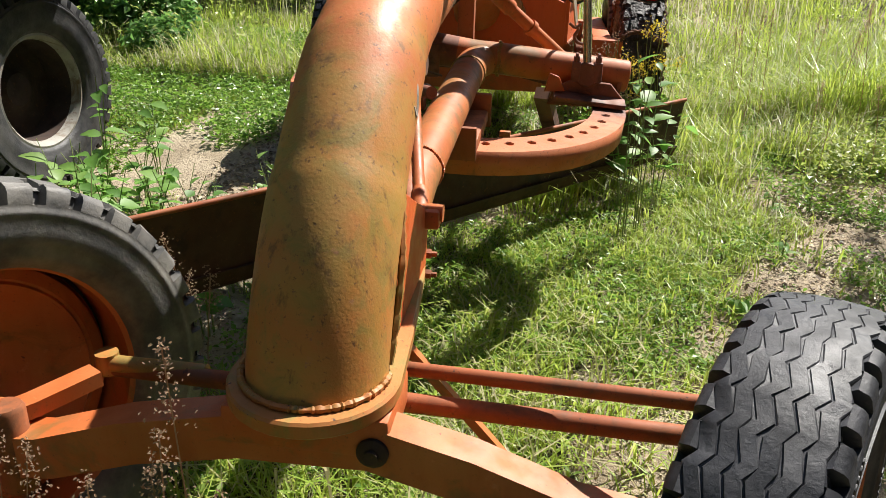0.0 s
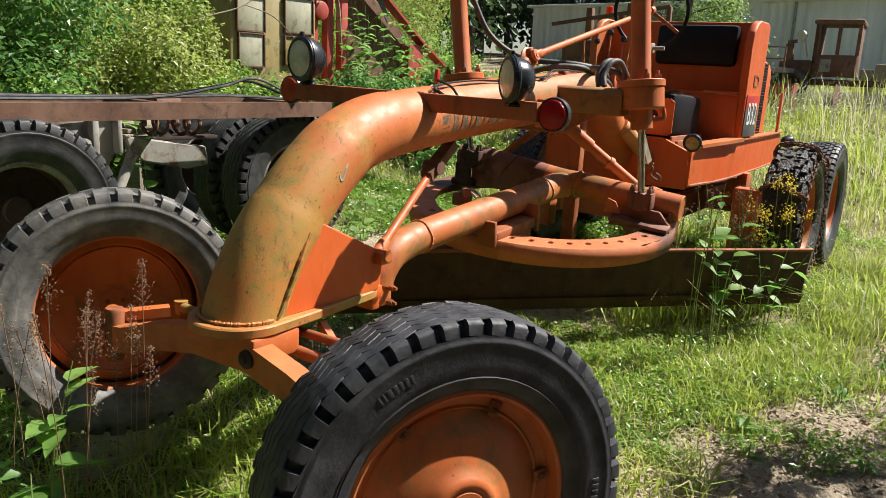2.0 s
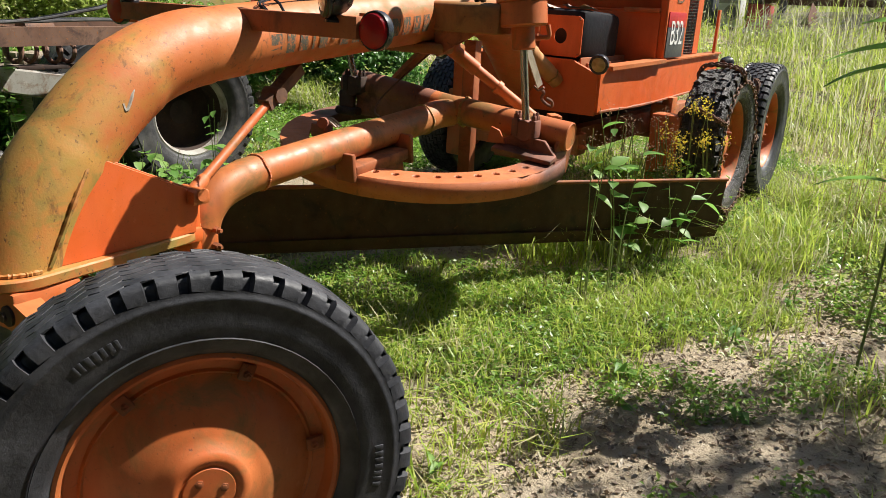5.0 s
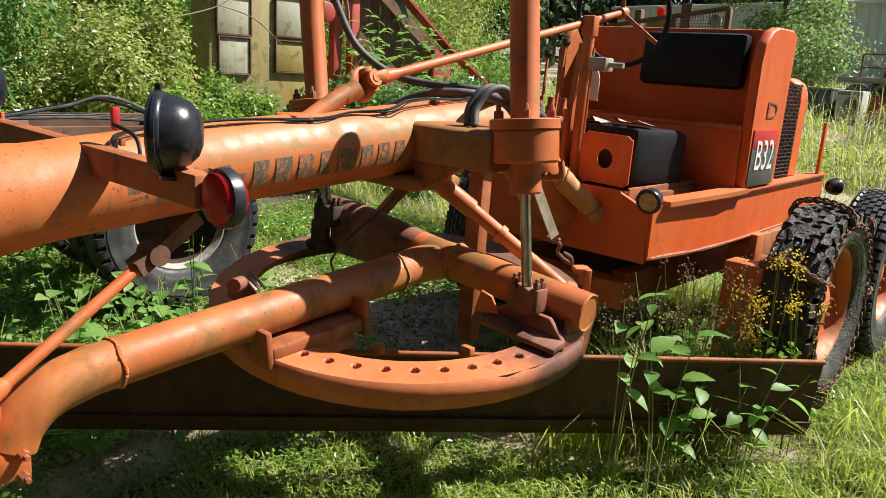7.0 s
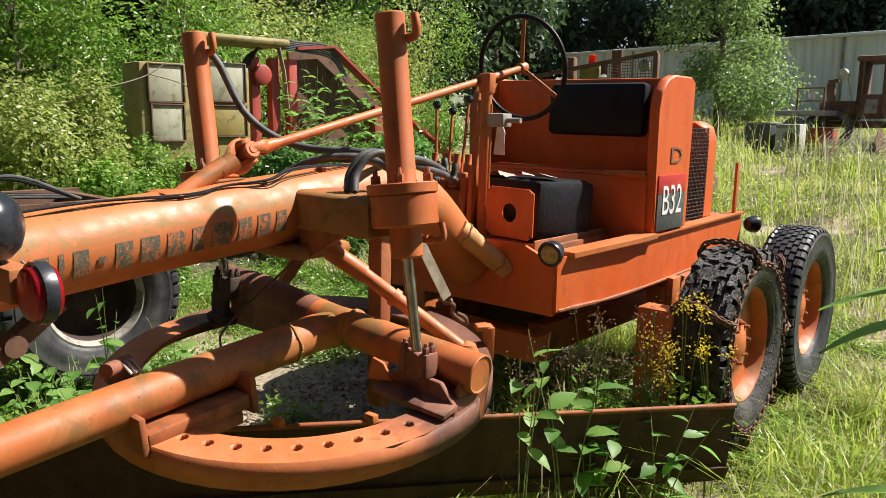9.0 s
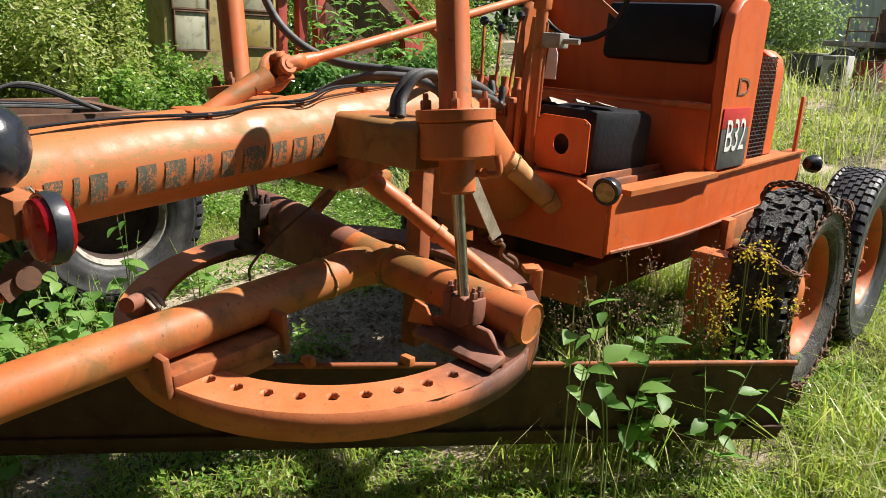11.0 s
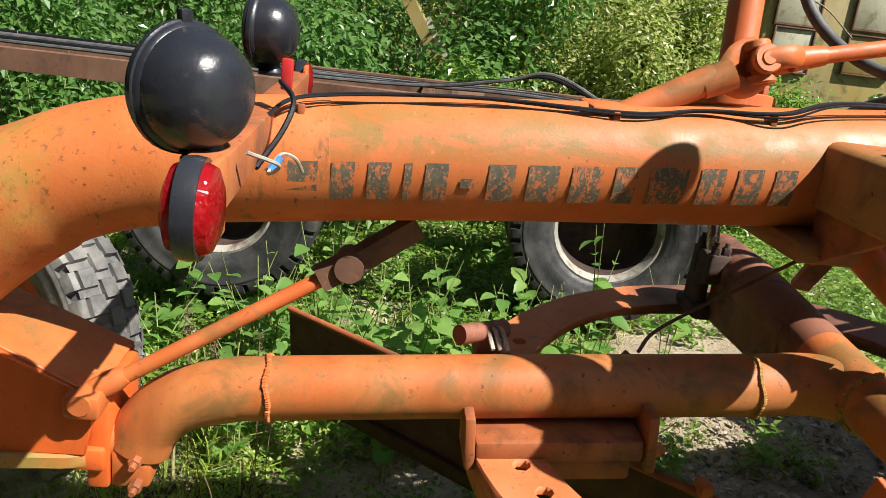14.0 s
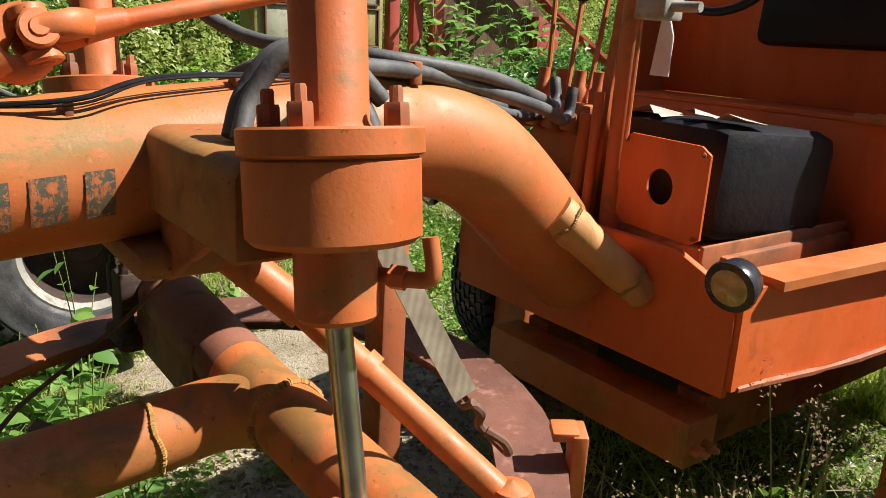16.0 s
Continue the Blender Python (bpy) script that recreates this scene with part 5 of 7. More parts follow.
# lower chassis and tandem cases
gp("lower_crossbeam", boxed(-0.37, 0.37, 3.19, 3.31, 0.55, 0.675, 0.008), ORANGE, label="box cross beam under the platform")
for s in (-1, 1):
    gp("chassis_rail", boxed(s * 0.285 - 0.045, s * 0.285 + 0.045, 3.311, 5.5, 0.55, 0.70, 0.006), ORANGE_DULL)
    gp("body_support", merge(boxed(s * 0.57 - 0.035, s * 0.57 + 0.035, 4.10, 4.20, 0.70, 0.85, 0.006), boxed(s * 0.52 - 0.05, s * 0.52 + 0.05, 4.08, 4.22, 0.62, 0.80, 0.006)), ORANGE)
    gp("tandem_case", merge(boxed(s * 0.745 - 0.065, s * 0.745 + 0.065, 3.72, 5.55, 0.42, 0.74, 0.02), boxed(s * 0.735 - 0.09, s * 0.735 + 0.09, 3.60, 3.72, 0.34, 0.80, 0.012)), ORANGE, label="drive case between the rear wheels")
for i in range(2):
    gp("beam_end_bolt", bolt((0.37, 3.22 + 0.045 * i, 0.60), (1, 0, 0), 0.017, 0.03), ORANGE)
# near-black steel keeps the gap below the front plate as dark as its shade
gp("gearbox", merge(boxed(-0.22, 0.22, 3.52, 5.2, 0.50, 0.93, 0.04), boxed(-0.17, 0.17, 3.46, 3.518, 0.56, 0.88, 0.02)), RUST_DARK, label="transmission under the platform, blackened for the shade there")
gp("rear_axle", rod((-0.70, 4.58, 0.58), (0.70, 4.58, 0.58), 0.08, 20), ORANGE_DULL)


def rear_wheel(at, side, chained, spin):
    m = turn_to((side, 0, 0.02), (0, 0, 1), at) @ pose(0, 0, 0, 0, 0, spin)
    R, r = 0.485, 0.272
    tyre = tyre_geo(R, r, 0.235, 30, 0.085, 0.24, 0.016, 0.018, 0.024, 5, True) if chained else tyre_geo(R, r, 0.235, 52, 0.035, 0.24, 0.007, 0.010, 0.003, 6, True)
    w = gp("rear_wheel", moved(tyre, m), RUBBER_MUD if chained else RUBBER, label="cracked lug tyre wrapped in a rusty chain" if chained else "dusty lug tyre on an orange wheel")
    disc = lathe([(r + 0.012, 0.075), (r + 0.014, 0.082), (r + 0.002, 0.086), (r - 0.008, 0.078), (r - 0.02, 0.02), (r - 0.05, 0.012), (0.15, 0.026), (0.12, 0.03), (0.1, 0.036), (0.075, 0.042), (0.06, 0.052), (0.0, 0.054)], 44, caps=False)
    gp("rim", moved(merge(disc, lathe([(r + 0.012, 0.075), (r - 0.01, -0.05), (r + 0.012, -0.075)], 44, caps=False)), m), ORANGE, w)
    for i in range(8):
        a = i * math.pi / 4
        gp("wheel_nut", moved(bolt((0.1 * math.cos(a), 0.1 * math.sin(a), 0.034), (0, 0, 1), 0.013, 0.02), m), ORANGE_DULL, w)
    if chained:
        links = []
        link = tube([(0.013 * math.cos(a), 0.022 * math.sin(a), 0) for a in [2 * math.pi * i / 10 for i in range(11)]], 0.005, 6, False)
        n = 74
        for sgn in (1, -1):
            for i in range(n):
                a = 2 * math.pi * i / n
                rr = R - 0.085 + 0.01 * math.sin(3 * a)
                lm = Matrix.Translation((rr * math.cos(a), rr * math.sin(a), sgn * 0.128)) @ pose(0, 0, 0, 0, 0, math.degrees(a)) @ pose(0, 0, 0, 0, 25 + (i % 2) * 90, 0)
                links.append(moved(link, lm))
        for c in range(7):
            a = 2 * math.pi * c / 7 + 0.2
            pts = [(R - 0.085, 0.13), (R - 0.04, 0.135), (R + 0.002, 0.115), (R + 0.012, 0.06), (R + 0.014, 0.0), (R + 0.012, -0.06), (R + 0.002, -0.115), (R - 0.04, -0.135), (R - 0.085, -0.13)]
            path = [Vector((rr * math.cos(a + 0.06 * math.sin(i)), rr * math.sin(a + 0.06 * math.sin(i)), h)) for i, (rr, h) in enumerate(pts)]
            sp = spline(path, 3)
            for i, p in enumerate(sp):
                d = (sp[min(i + 1, len(sp) - 1)] - sp[max(i - 1, 0)]).normalized()
                links.append(moved(link, turn_to(d.cross(Vector((math.cos(a), math.sin(a), 0.3))), d.cross(d.cross(Vector((math.cos(a), math.sin(a), 0.3)))), p) @ pose(0, 0, 0, 0, (i % 2) * 90, 0)))
        gp("tyre_chain", moved(merge(*links), m), RUST, w, "rusty link chain hanging over the tyre")


for s in (1, -1):
    rear_wheel((s * 0.945, 4.03, 0.60), s, s > 0, 0)
    rear_wheel((s * 0.935, 5.13, 0.585), s, False, 14)

# loose seat cushion, and the strap with its hook
def gat(p):
    return GRADER_AT @ Vector(p)


seat = tagged(part("seat_cushion", moved(box(0.40, 0.44, 0.28, 0.045), Matrix.Translation((0, 0, 0.14)) @ pose(0, 0, 0, -3, 0, -2)), VINYL), "black vinyl seat box with torn pale lining on the platform", "seat cushion")
seat.matrix_basis = GRADER_AT @ pose(0.13, 3.50, 1.082, 0, 0, -4)
torn = []
rng = random.Random(4)
for x0, x1, yy in ((-0.17, -0.03, -0.19), (0.0, 0.18, -0.17)):
    top, n = [], 7
    for i in range(n):
        t = i / (n - 1)
        top.append((x0 + (x1 - x0) * t, yy + rng.uniform(-0.02, 0.02), 0.285 + rng.uniform(0.0, 0.035)))
    low = [(x, yv + rng.uniform(0.07, 0.12), 0.292) for x, yv, z in top]
    vs = top + low
    fs = [(i, i + 1, n + i + 1, n + i) for i in range(n - 1)]
    torn.append((vs, fs))
part("torn_lining", merge(*torn), CLOTH, seat, "pale torn lining")

strap = thing("hook_strap", "worn beige webbing strap ending in a rusty hook", "strap", at=GRADER_AT)
sp = spline([(0.455, 2.235, 1.285), (0.467, 2.28, 1.20), (0.487, 2.33, 1.10), (0.503, 2.375, 1.015)], 5)
part("webbing", bar(sp, 0.006, 0.038), WEBBING, strap)
hk = [(0.50, 2.385, 1.0), (0.515, 2.40, 0.985), (0.50, 2.41, 0.955), (0.515, 2.43, 0.93), (0.545, 2.435, 0.92), (0.55, 2.42, 0.945), (0.53, 2.40, 0.96)]
part("hook", merge(tube(spline(hk, 5), 0.0075, 8), tube(spline([(0.475, 2.37, 1.012), (0.50, 2.375, 0.995), (0.525, 2.375, 1.012)], 4), 0.006, 8)), RUST, strap, "bent rusty steel hook")


# ---- ground ----
def rise(x, y):
    """Height of the ground: level round the grader, climbing gently away to the yard's far side."""
    d = max(0.0, -0.34 * x + 0.94 * y - 5.6)
    far = 0.078 * d * min(1.0, d / 4.0) if d < 30 else 0.078 * 30 + 0.02 * (d - 30)
    west = max(0.0, -x - 4.0)
    far += 0.06 * min(west, 20.0) * (1.0 if d <= 0 else max(0.0, 1 - d / 8.0))
    near = -0.12 + 0.035 * max(-2.0, min(y, 6.0)) + 0.03 * max(0.0, min(1.5, -x))
    near -= 0.055 * math.exp(-((x - 1.0) ** 2 + (y - 0.15) ** 2) / 0.35)
    return near + far + 0.022 * noise.noise((x * 0.9, y * 0.9, 0.0)) + 0.012 * noise.noise((x * 3.1, y * 3.1, 4.0))


BLADE_A, BLADE_B = GRADER_AT @ BL_A, GRADER_AT @ BL_B
blade_way = (BLADE_B - BLADE_A).to_2d().normalized()


def before_blade(x, y):
    """Distance before the blade's face (negative behind it), and the way along it."""
    d = Vector((x - BLADE_A.x, y - BLADE_A.y))
    return d.x * blade_way.y - d.y * blade_way.x, d.dot(blade_way)


def worn(x, y):
    """How bare the soil is: trodden beside the front wheel, along the path and under the machine."""
    v = 0.0
    off, along_ = before_blade(x, y)
    if 0.0 < off < 0.9 and -0.3 < along_ < 3.2:
        v -= 0.45
    elif -1.6 < x < 0.7 and -1.0 < y < 0.9:
        v -= 0.25
    if 0.5 < x < 3.4 and -1.6 < y < 3.2:
        v += 0.72 * min(1.0, (3.2 - y) / 1.0) * min(1.0, (x - 0.5) / 0.4) * min(1.0, max(0.0, off - 0.75) / 0.4)
    if 1.9 < x < 3.6 and 2.0 < y < 6.5:
        v += 0.30 * min(1.0, (x - 1.9) / 0.5)
    if -0.9 < x < 0.75 and 1.2 < y < 3.4 and off < -0.45:
        v += 0.62
    if -2.3 < x <= -0.9 and 2.0 < y < 4.3:
        v += 0.7 * min(1.0, (y - 2.0) / 0.4)
    if -1.6 < x < -0.7 and 0.4 < y <= 2.0:
        v += 0.22
    return v


def room(x, y, h):
    """Grass stays low along the foot of the blade."""
    off, along_ = before_blade(x, y)
    if -0.08 < off < 0.9 and -0.1 < along_ < 3.15:
        return min(h, 0.09 + 0.22 * max(0.0, off))
    return h


def patch(x, y):
    return 0.85 * noise.noise((x * 0.8 + 3, y * 0.8, 1.0)) + 0.75 * noise.noise((x * 2.3, y * 2.3, 5.0)) + 0.35 * noise.noise((x * 7.0, y * 7.0, 2.0))


def ground_sheet():
    def stops(lo, hi, fine):
        out, v = [], 0.0
        while v < hi:
            out.append(v)
            v += fine if v < 8 else fine * (1 + (v - 8) * 0.35)
        out.append(hi)
        neg = [-q for q in out[1:] if q < -lo] + [lo]
        return sorted(set(neg)) + out
    xs, ys = stops(-400, 400, 0.19), stops(-400, 400, 0.19)
    vs = [(x, y, rise(x, y)) for y in ys for x in xs]
    n = len(xs)
    fs = [(j * n + i, j * n + i + 1, (j + 1) * n + i + 1, (j + 1) * n + i) for j in range(len(ys) - 1) for i in range(n - 1)]
    return vs, fs


ground_geo = ground_sheet()
ground = tagged(part("ground", ground_geo, SOIL, flat=180), "uneven sandy soil with turf and leaf litter", "ground", kind="structure")


soil_map = ground.data.attributes.new("bare", "FLOAT", "POINT")
soil_map.data.foreach_set("value", [max(0.0, min(1.0, 0.30 + 0.75 * worn(x, y) - 0.75 * patch(x, y))) for x, y, z in ground_geo[0]])


def scatter_blades(name, spots, mat, label, category, kind="stuff"):
    """Grass as one mesh: every blade a bent, tapering strip. spots: x, y, height, width, lean."""
    a = np.array(spots)
    n = len(a)
    rs = np.random.RandomState(n)
    az, lean = rs.uniform(0, 2 * np.pi, n), a[:, 4]
    base = np.stack([a[:, 0], a[:, 1], np.array([rise(x, y) for x, y in a[:, :2]]) - 0.01], 1)
    d = np.stack([np.cos(az), np.sin(az), 0 * az], 1)
    s = np.stack([-np.sin(az), np.cos(az), 0 * az], 1)
    h, w = a[:, 2:3], a[:, 3:4]
    up = np.array([0, 0, 1.0])
    mid = base + up * h * 0.55 + d * h * 0.22 * lean[:, None]
    tip = base + up * h * (1.0 - 0.25 * lean[:, None]) + d * h * 0.75 * lean[:, None]
    v = np.stack([base - s * w / 2, base + s * w / 2, mid + s * w * 0.4, mid - s * w * 0.4, tip], 1).reshape(-1, 3)
    k = np.arange(n)[:, None] * 5
    quads = (k + np.array([0, 1, 2, 3])).tolist()
    tris = (k + np.array([3, 2, 4])).tolist()
    me = bpy.data.meshes.new(name)
    me.from_pydata(v.tolist(), [], quads + tris)
    me.materials.append(mat)
    ob = new(name, me)
    return tagged(ob, label, category, kind=kind)


def leaf_geo(places, normals, ups, sizes, fold=0.18):
    """Leaves as folded, pointed six-sided blades; numpy rows in, (vertices, faces) out."""
    z = normals / (np.linalg.norm(normals, axis=1, keepdims=True) + 1e-9)
    x = ups - z * (ups * z).sum(1, keepdims=True)
    x /= np.linalg.norm(x, axis=1, keepdims=True) + 1e-9
    y = np.cross(z, x)
    L = sizes[:, None]
    pts = [places, places + x * L * 0.32 + y * L * 0.30 + z * L * fold, places + x * L * 0.72 + y * L * 0.22 + z * L * fold * 0.6, places + x * L - z * L * 0.08,
           places + x * L * 0.72 - y * L * 0.22 + z * L * fold * 0.6, places + x * L * 0.32 - y * L * 0.30 + z * L * fold]
    v = np.stack(pts, 1).reshape(-1, 3)
    k = np.arange(len(places))[:, None] * 6
    f = (k + np.array([0, 1, 2, 3])).tolist() + (k + np.array([0, 3, 4, 5])).tolist()
    return v.tolist(), f


def kite_geo(places, normals, ups, sizes, fold=0.14):
    """Small leaves as kites folded on their midrib."""
    z = normals / (np.linalg.norm(normals, axis=1, keepdims=True) + 1e-9)
    x = ups - z * (ups * z).sum(1, keepdims=True)
    x /= np.linalg.norm(x, axis=1, keepdims=True) + 1e-9
    y = np.cross(z, x)
    L = sizes[:, None]
    v = np.stack([places, places + x * L * 0.42 + y * L * 0.30 + z * L * fold, places + x * L, places + x * L * 0.42 - y * L * 0.30 + z * L * fold], 1).reshape(-1, 3)
    k = np.arange(len(places))[:, None] * 4
    return v.tolist(), (k + np.array([0, 1, 2])).tolist() + (k + np.array([0, 2, 3])).tolist()


def clump_leaves(rs, blobs, n, size, droop=0.3):
    """n leaves spread through the outer part of several lumps (x, y, z, rx, ry, rz)."""
    b = np.array(blobs)
    wgt = (b[:, 3] * b[:, 4] * b[:, 5]) ** 0.67
    pick = rs.choice(len(b), n, p=wgt / wgt.sum())
    d = rs.normal(size=(n, 3))
    d /= np.linalg.norm(d, axis=1, keepdims=True)
    rad = 1.0 - 0.55 * rs.rand(n) ** 1.6
    places = b[pick, :3] + d * b[pick, 3:] * rad[:, None] * (1 + 0.16 * rs.normal(size=(n, 1)))
    normals = d * 0.7 + rs.normal(size=(n, 3)) * 0.55 + np.array([0, 0, 0.55])
    ups = rs.normal(size=(n, 3)) + d * 0.6 - np.array([0, 0, droop])
    return places, normals, ups, size * rs.uniform(0.6, 1.3, n)


def shrub(name, label, category, at, blobs, n, size, mat, seed, stems=7, group=""):
    """A shrub or bramble: stems fanning from its base and a loose crown of leaves."""
    rs, rng = np.random.RandomState(seed), random.Random(seed)
    ob = thing(name, label, category, group, at=at)
    lows = []
    for i in range(stems):
        bl = blobs[rng.randrange(len(blobs))]
        tip = (bl[0] + rng.uniform(-0.5, 0.5) * bl[3], bl[1] + rng.uniform(-0.5, 0.5) * bl[4], bl[2] + rng.uniform(-0.2, 0.6) * bl[5])
        mid = (tip[0] * 0.45 + rng.uniform(-0.1, 0.1), tip[1] * 0.45 + rng.uniform(-0.1, 0.1), tip[2] * 0.6)
        r = 0.006 + 0.006 * max(bl[5], 0.3)
        sp = spline([(tip[0] * 0.1, tip[1] * 0.1, -0.03), mid, tip], 4)
        lows.append(tube(sp, [r * (1 - 0.75 * k / (len(sp) - 1)) for k in range(len(sp))], 5))
    tagged(part("stem_tangle", merge(*lows), BARK, ob, flat=0), kind="stuff")
    part("crown", kite_geo(*clump_leaves(rs, blobs, n, size)), mat, ob, flat=0)
    return ob


def tree(name, label, at, height, spread, n, size, mat, seed, low=0.15, group="woods"):
    """A tree: tapered trunk, limbs, and a crown of leaf clumps with gaps."""
    rs, rng = np.random.RandomState(seed), random.Random(seed)
    ob = thing(name, label, "tree", group, at=at)
    bend = [(0, 0, -0.3)] + [(rng.uniform(-1, 1) * 0.03 * height * t, rng.uniform(-1, 1) * 0.03 * height * t, height * t) for t in (0.25, 0.5, 0.75, 0.95)]
    sp = spline(bend, 4)
    r0 = 0.012 * height + 0.05
    wood = [tube(sp, [r0 * (1 - 0.85 * k / (len(sp) - 1)) for k in range(len(sp))], 8)]
    blobs = []
    for i in range(16):
        t = low + (0.97 - low) * (i + rng.random()) / 16
        a = rng.uniform(0, 2 * math.pi)
        reach = spread * (1.0 - 0.72 * abs(t - low) / (1 - low)) * rng.uniform(0.6, 1.1)
        p = (math.cos(a) * reach * 0.7, math.sin(a) * reach * 0.7, height * t)
        wood.append(tube([(0, 0, height * t * 0.86), (p[0] * 0.5, p[1] * 0.5, height * t * 0.95), p], [r0 * 0.35, r0 * 0.2, r0 * 0.05], 5))
        blobs.append((*p, reach * 0.55, reach * 0.55, height * 0.055 + reach * 0.2))
    blobs.append((0, 0, height * 0.95, spread * 0.25, spread * 0.25, height * 0.08))
    part("trunk", merge(*wood), BARK, ob, flat=0)
    part("crown", kite_geo(*clump_leaves(rs, blobs, n, size)), mat, ob, flat=0)
    return ob


# ---- grass and weeds ----
rs = np.random.RandomState(8)


turf, tall, dry = [], [], []
for _ in range(270000):
    x, y = rs.uniform(-4.2, 4.2), rs.uniform(-2.0, 8.0)
    if x > 3.4 and y < 2.0:
        continue
    dens = 0.62 + 1.15 * patch(x, y) - worn(x, y)
    if rs.rand() > dens:
        continue
    (turf if rs.rand() < 0.88 - 0.5 * max(0.0, worn(x, y)) else dry).append((x, y, room(x, y, rs.uniform(0.02, 0.085) * (0.8 + 0.9 * max(0, dens - 0.35))), rs.uniform(0.004, 0.0085), rs.uniform(0.4, 1.9)))
# dead straw lying on the soil
for _ in range(26000):
    x, y = rs.uniform(-1.6, 3.6), rs.uniform(-1.6, 4.2)
    dry.append((x, y, rs.uniform(0.008, 0.022), rs.uniform(0.002, 0.004), 3.6))
scatter_blades("turf", turf, GRASS, "short green grass over the soil", "grass")
# tall grass in tufts along the machine and over the field behind it
tufts = []
for count, x0, x1, y0, y1, lo, hi, blades in ((420, 1.9, 6.0, 4.2, 9.0, 0.14, 0.5, 34), (330, 1.05, 2.3, 3.1, 6.2, 0.12, 0.40, 30), (190, 1.3, 3.6, 2.2, 4.4, 0.07, 0.2, 22), (230, 0.1, 1.7, 0.7, 3.2, 0.07, 0.19, 20),
                                              (16, -0.9, 0.6, 0.9, 3.0, 0.05, 0.12, 14), (240, -1.6, 0.5, -0.9, 0.9, 0.10, 0.28, 24), (70, 2.0, 3.4, 0.4, 2.8, 0.08, 0.30, 16), (36, 1.5, 3.0, -0.9, 0.6, 0.06, 0.22, 14)):
    for _ in range(count):
        x, y = rs.uniform(x0, x1), rs.uniform(y0, y1)
        if patch(x, y) > -0.18 + 0.35 * worn(x, y):
            tufts.append((x, y, rs.uniform(lo, hi), blades))
for _ in range(60):
    t, off = rs.uniform(2.15, 3.1), rs.uniform(0.16, 0.6)
    tufts.append((BLADE_A.x + blade_way.x * t - blade_way.y * off, BLADE_A.y + blade_way.y * t + blade_way.x * off, rs.uniform(0.25, 0.6), 18))
for x, y, h, n in tufts:
    for _ in range(n):
        bx, by = x + rs.normal() * 0.07, y + rs.normal() * 0.07
        (tall if rs.rand() < 0.78 + 0.5 * noise.noise((x * 1.5, y * 1.5, 8.0)) else dry).append((bx, by, room(bx, by, h * rs.uniform(0.4, 1.2)), rs.uniform(0.004, 0.010), rs.uniform(0.3, 1.9)))
for _ in range(95000):
    y = 5.0 + 22 * rs.rand() ** 1.7
    x = rs.uniform(-2.0 - 0.55 * y, 1.8 + 0.4 * y)
    lump = 0.55 + 1.1 * noise.noise((x * 0.6, y * 0.6, 3.0)) + 0.5 * noise.noise((x * 2.0, y * 2.0, 7.0))
    if lump < 0.15:
        continue
    (tall if rs.rand() < 0.74 + 0.7 * noise.noise((x * 0.9, y * 0.9, 6.0)) else dry).append((x, y, rs.uniform(0.1, 0.62) * max(0.3, lump), 0.0045 + 0.0009 * y, rs.uniform(0.3, 1.7)))
# taller stalks standing in the far weeds
for _ in range(2600):
    y = 6.5 + 12 * rs.rand()
    x = rs.uniform(-1.2 - 0.4 * y, 1.0 + 0.2 * y)
    if noise.noise((x * 0.7, y * 0.7, 15.0)) > 0.0:
        (tall if rs.rand() < 0.5 else dry).append((x, y, rs.uniform(0.6, 1.15), 0.004 + 0.0006 * y, rs.uniform(0.1, 0.8)))
scatter_blades("tall_grass", tall, GRASS, "tall green meadow grass in tufts", "grass")
scatter_blades("dry_grass", dry, GRASS_DRY, "straw-coloured dry grass stalks", "grass")


def low_leaves(name, mat, label, category, n, x0, x1, y0, y1, per, spread, high, lo, hi, rule):
    """Small leaves lying or standing just over the soil, in clusters, as one mesh."""
    wx, wy = rs.uniform(x0, x1, n), rs.uniform(y0, y1, n)
    keep = np.array([rule(x, y) for x, y in zip(wx, wy)])
    wx, wy = np.repeat(wx[keep], per), np.repeat(wy[keep], per)
    m = len(wx)
    wx, wy = wx + rs.normal(size=m) * spread, wy + rs.normal(size=m) * spread
    lift = np.where(wx < -0.9, 2.0, 1.0)
    wz = np.array([rise(x, y) for x, y in zip(wx, wy)]) + 0.004 + rs.uniform(0, high, m) * lift
    nn = rs.normal(size=(m, 3)) * 0.45 + np.array([0, 0, 1.0])
    geo = kite_geo(np.stack([wx, wy, wz], 1), nn, rs.normal(size=(m, 3)), rs.uniform(lo, hi, m) * np.where(wx < -0.9, 1.4, 1.0))
    return tagged(part(name, geo, mat, flat=0), label, category, kind="stuff")


low_leaves("weeds", LEAF, "low broad-leaved weeds and clover among the grass", "weeds", 40000, -4.4, 3.4, -2.0, 7.0, 7, 0.03, 0.06, 0.012, 0.036,
           lambda x, y: patch(x + 5, y) > 0.02 - 0.35 * (x < -0.9) + (0.35 if x > 0.7 else 0.75) * worn(x, y) and (x < 2.6 or y > 1.0))
low_leaves("meadow_weeds", LEAF_SUNNY, "leafy meadow weeds standing in the grass", "weeds", 2600, 1.2, 6.0, 3.2, 9.0, 22, 0.06, 0.30, 0.02, 0.05,
           lambda x, y: noise.noise((x * 1.4, y * 1.4, 12.0)) > 0.05 and before_blade(x, y)[0] > 0.5)
low_leaves("field_weeds", LEAF_SUNNY, "yellowing leafy weeds in clumps over the far field", "weeds", 1500, -5.0, 5.0, 5.2, 15.0, 20, 0.09, 0.26, 0.018, 0.05,
           lambda x, y: noise.noise((x * 0.8, y * 0.8, 21.0)) + 0.4 * noise.noise((x * 2.2, y * 2.2, 23.0)) > 0.05 and (abs(x + 0.3) > 1.3 or y > 6.2))
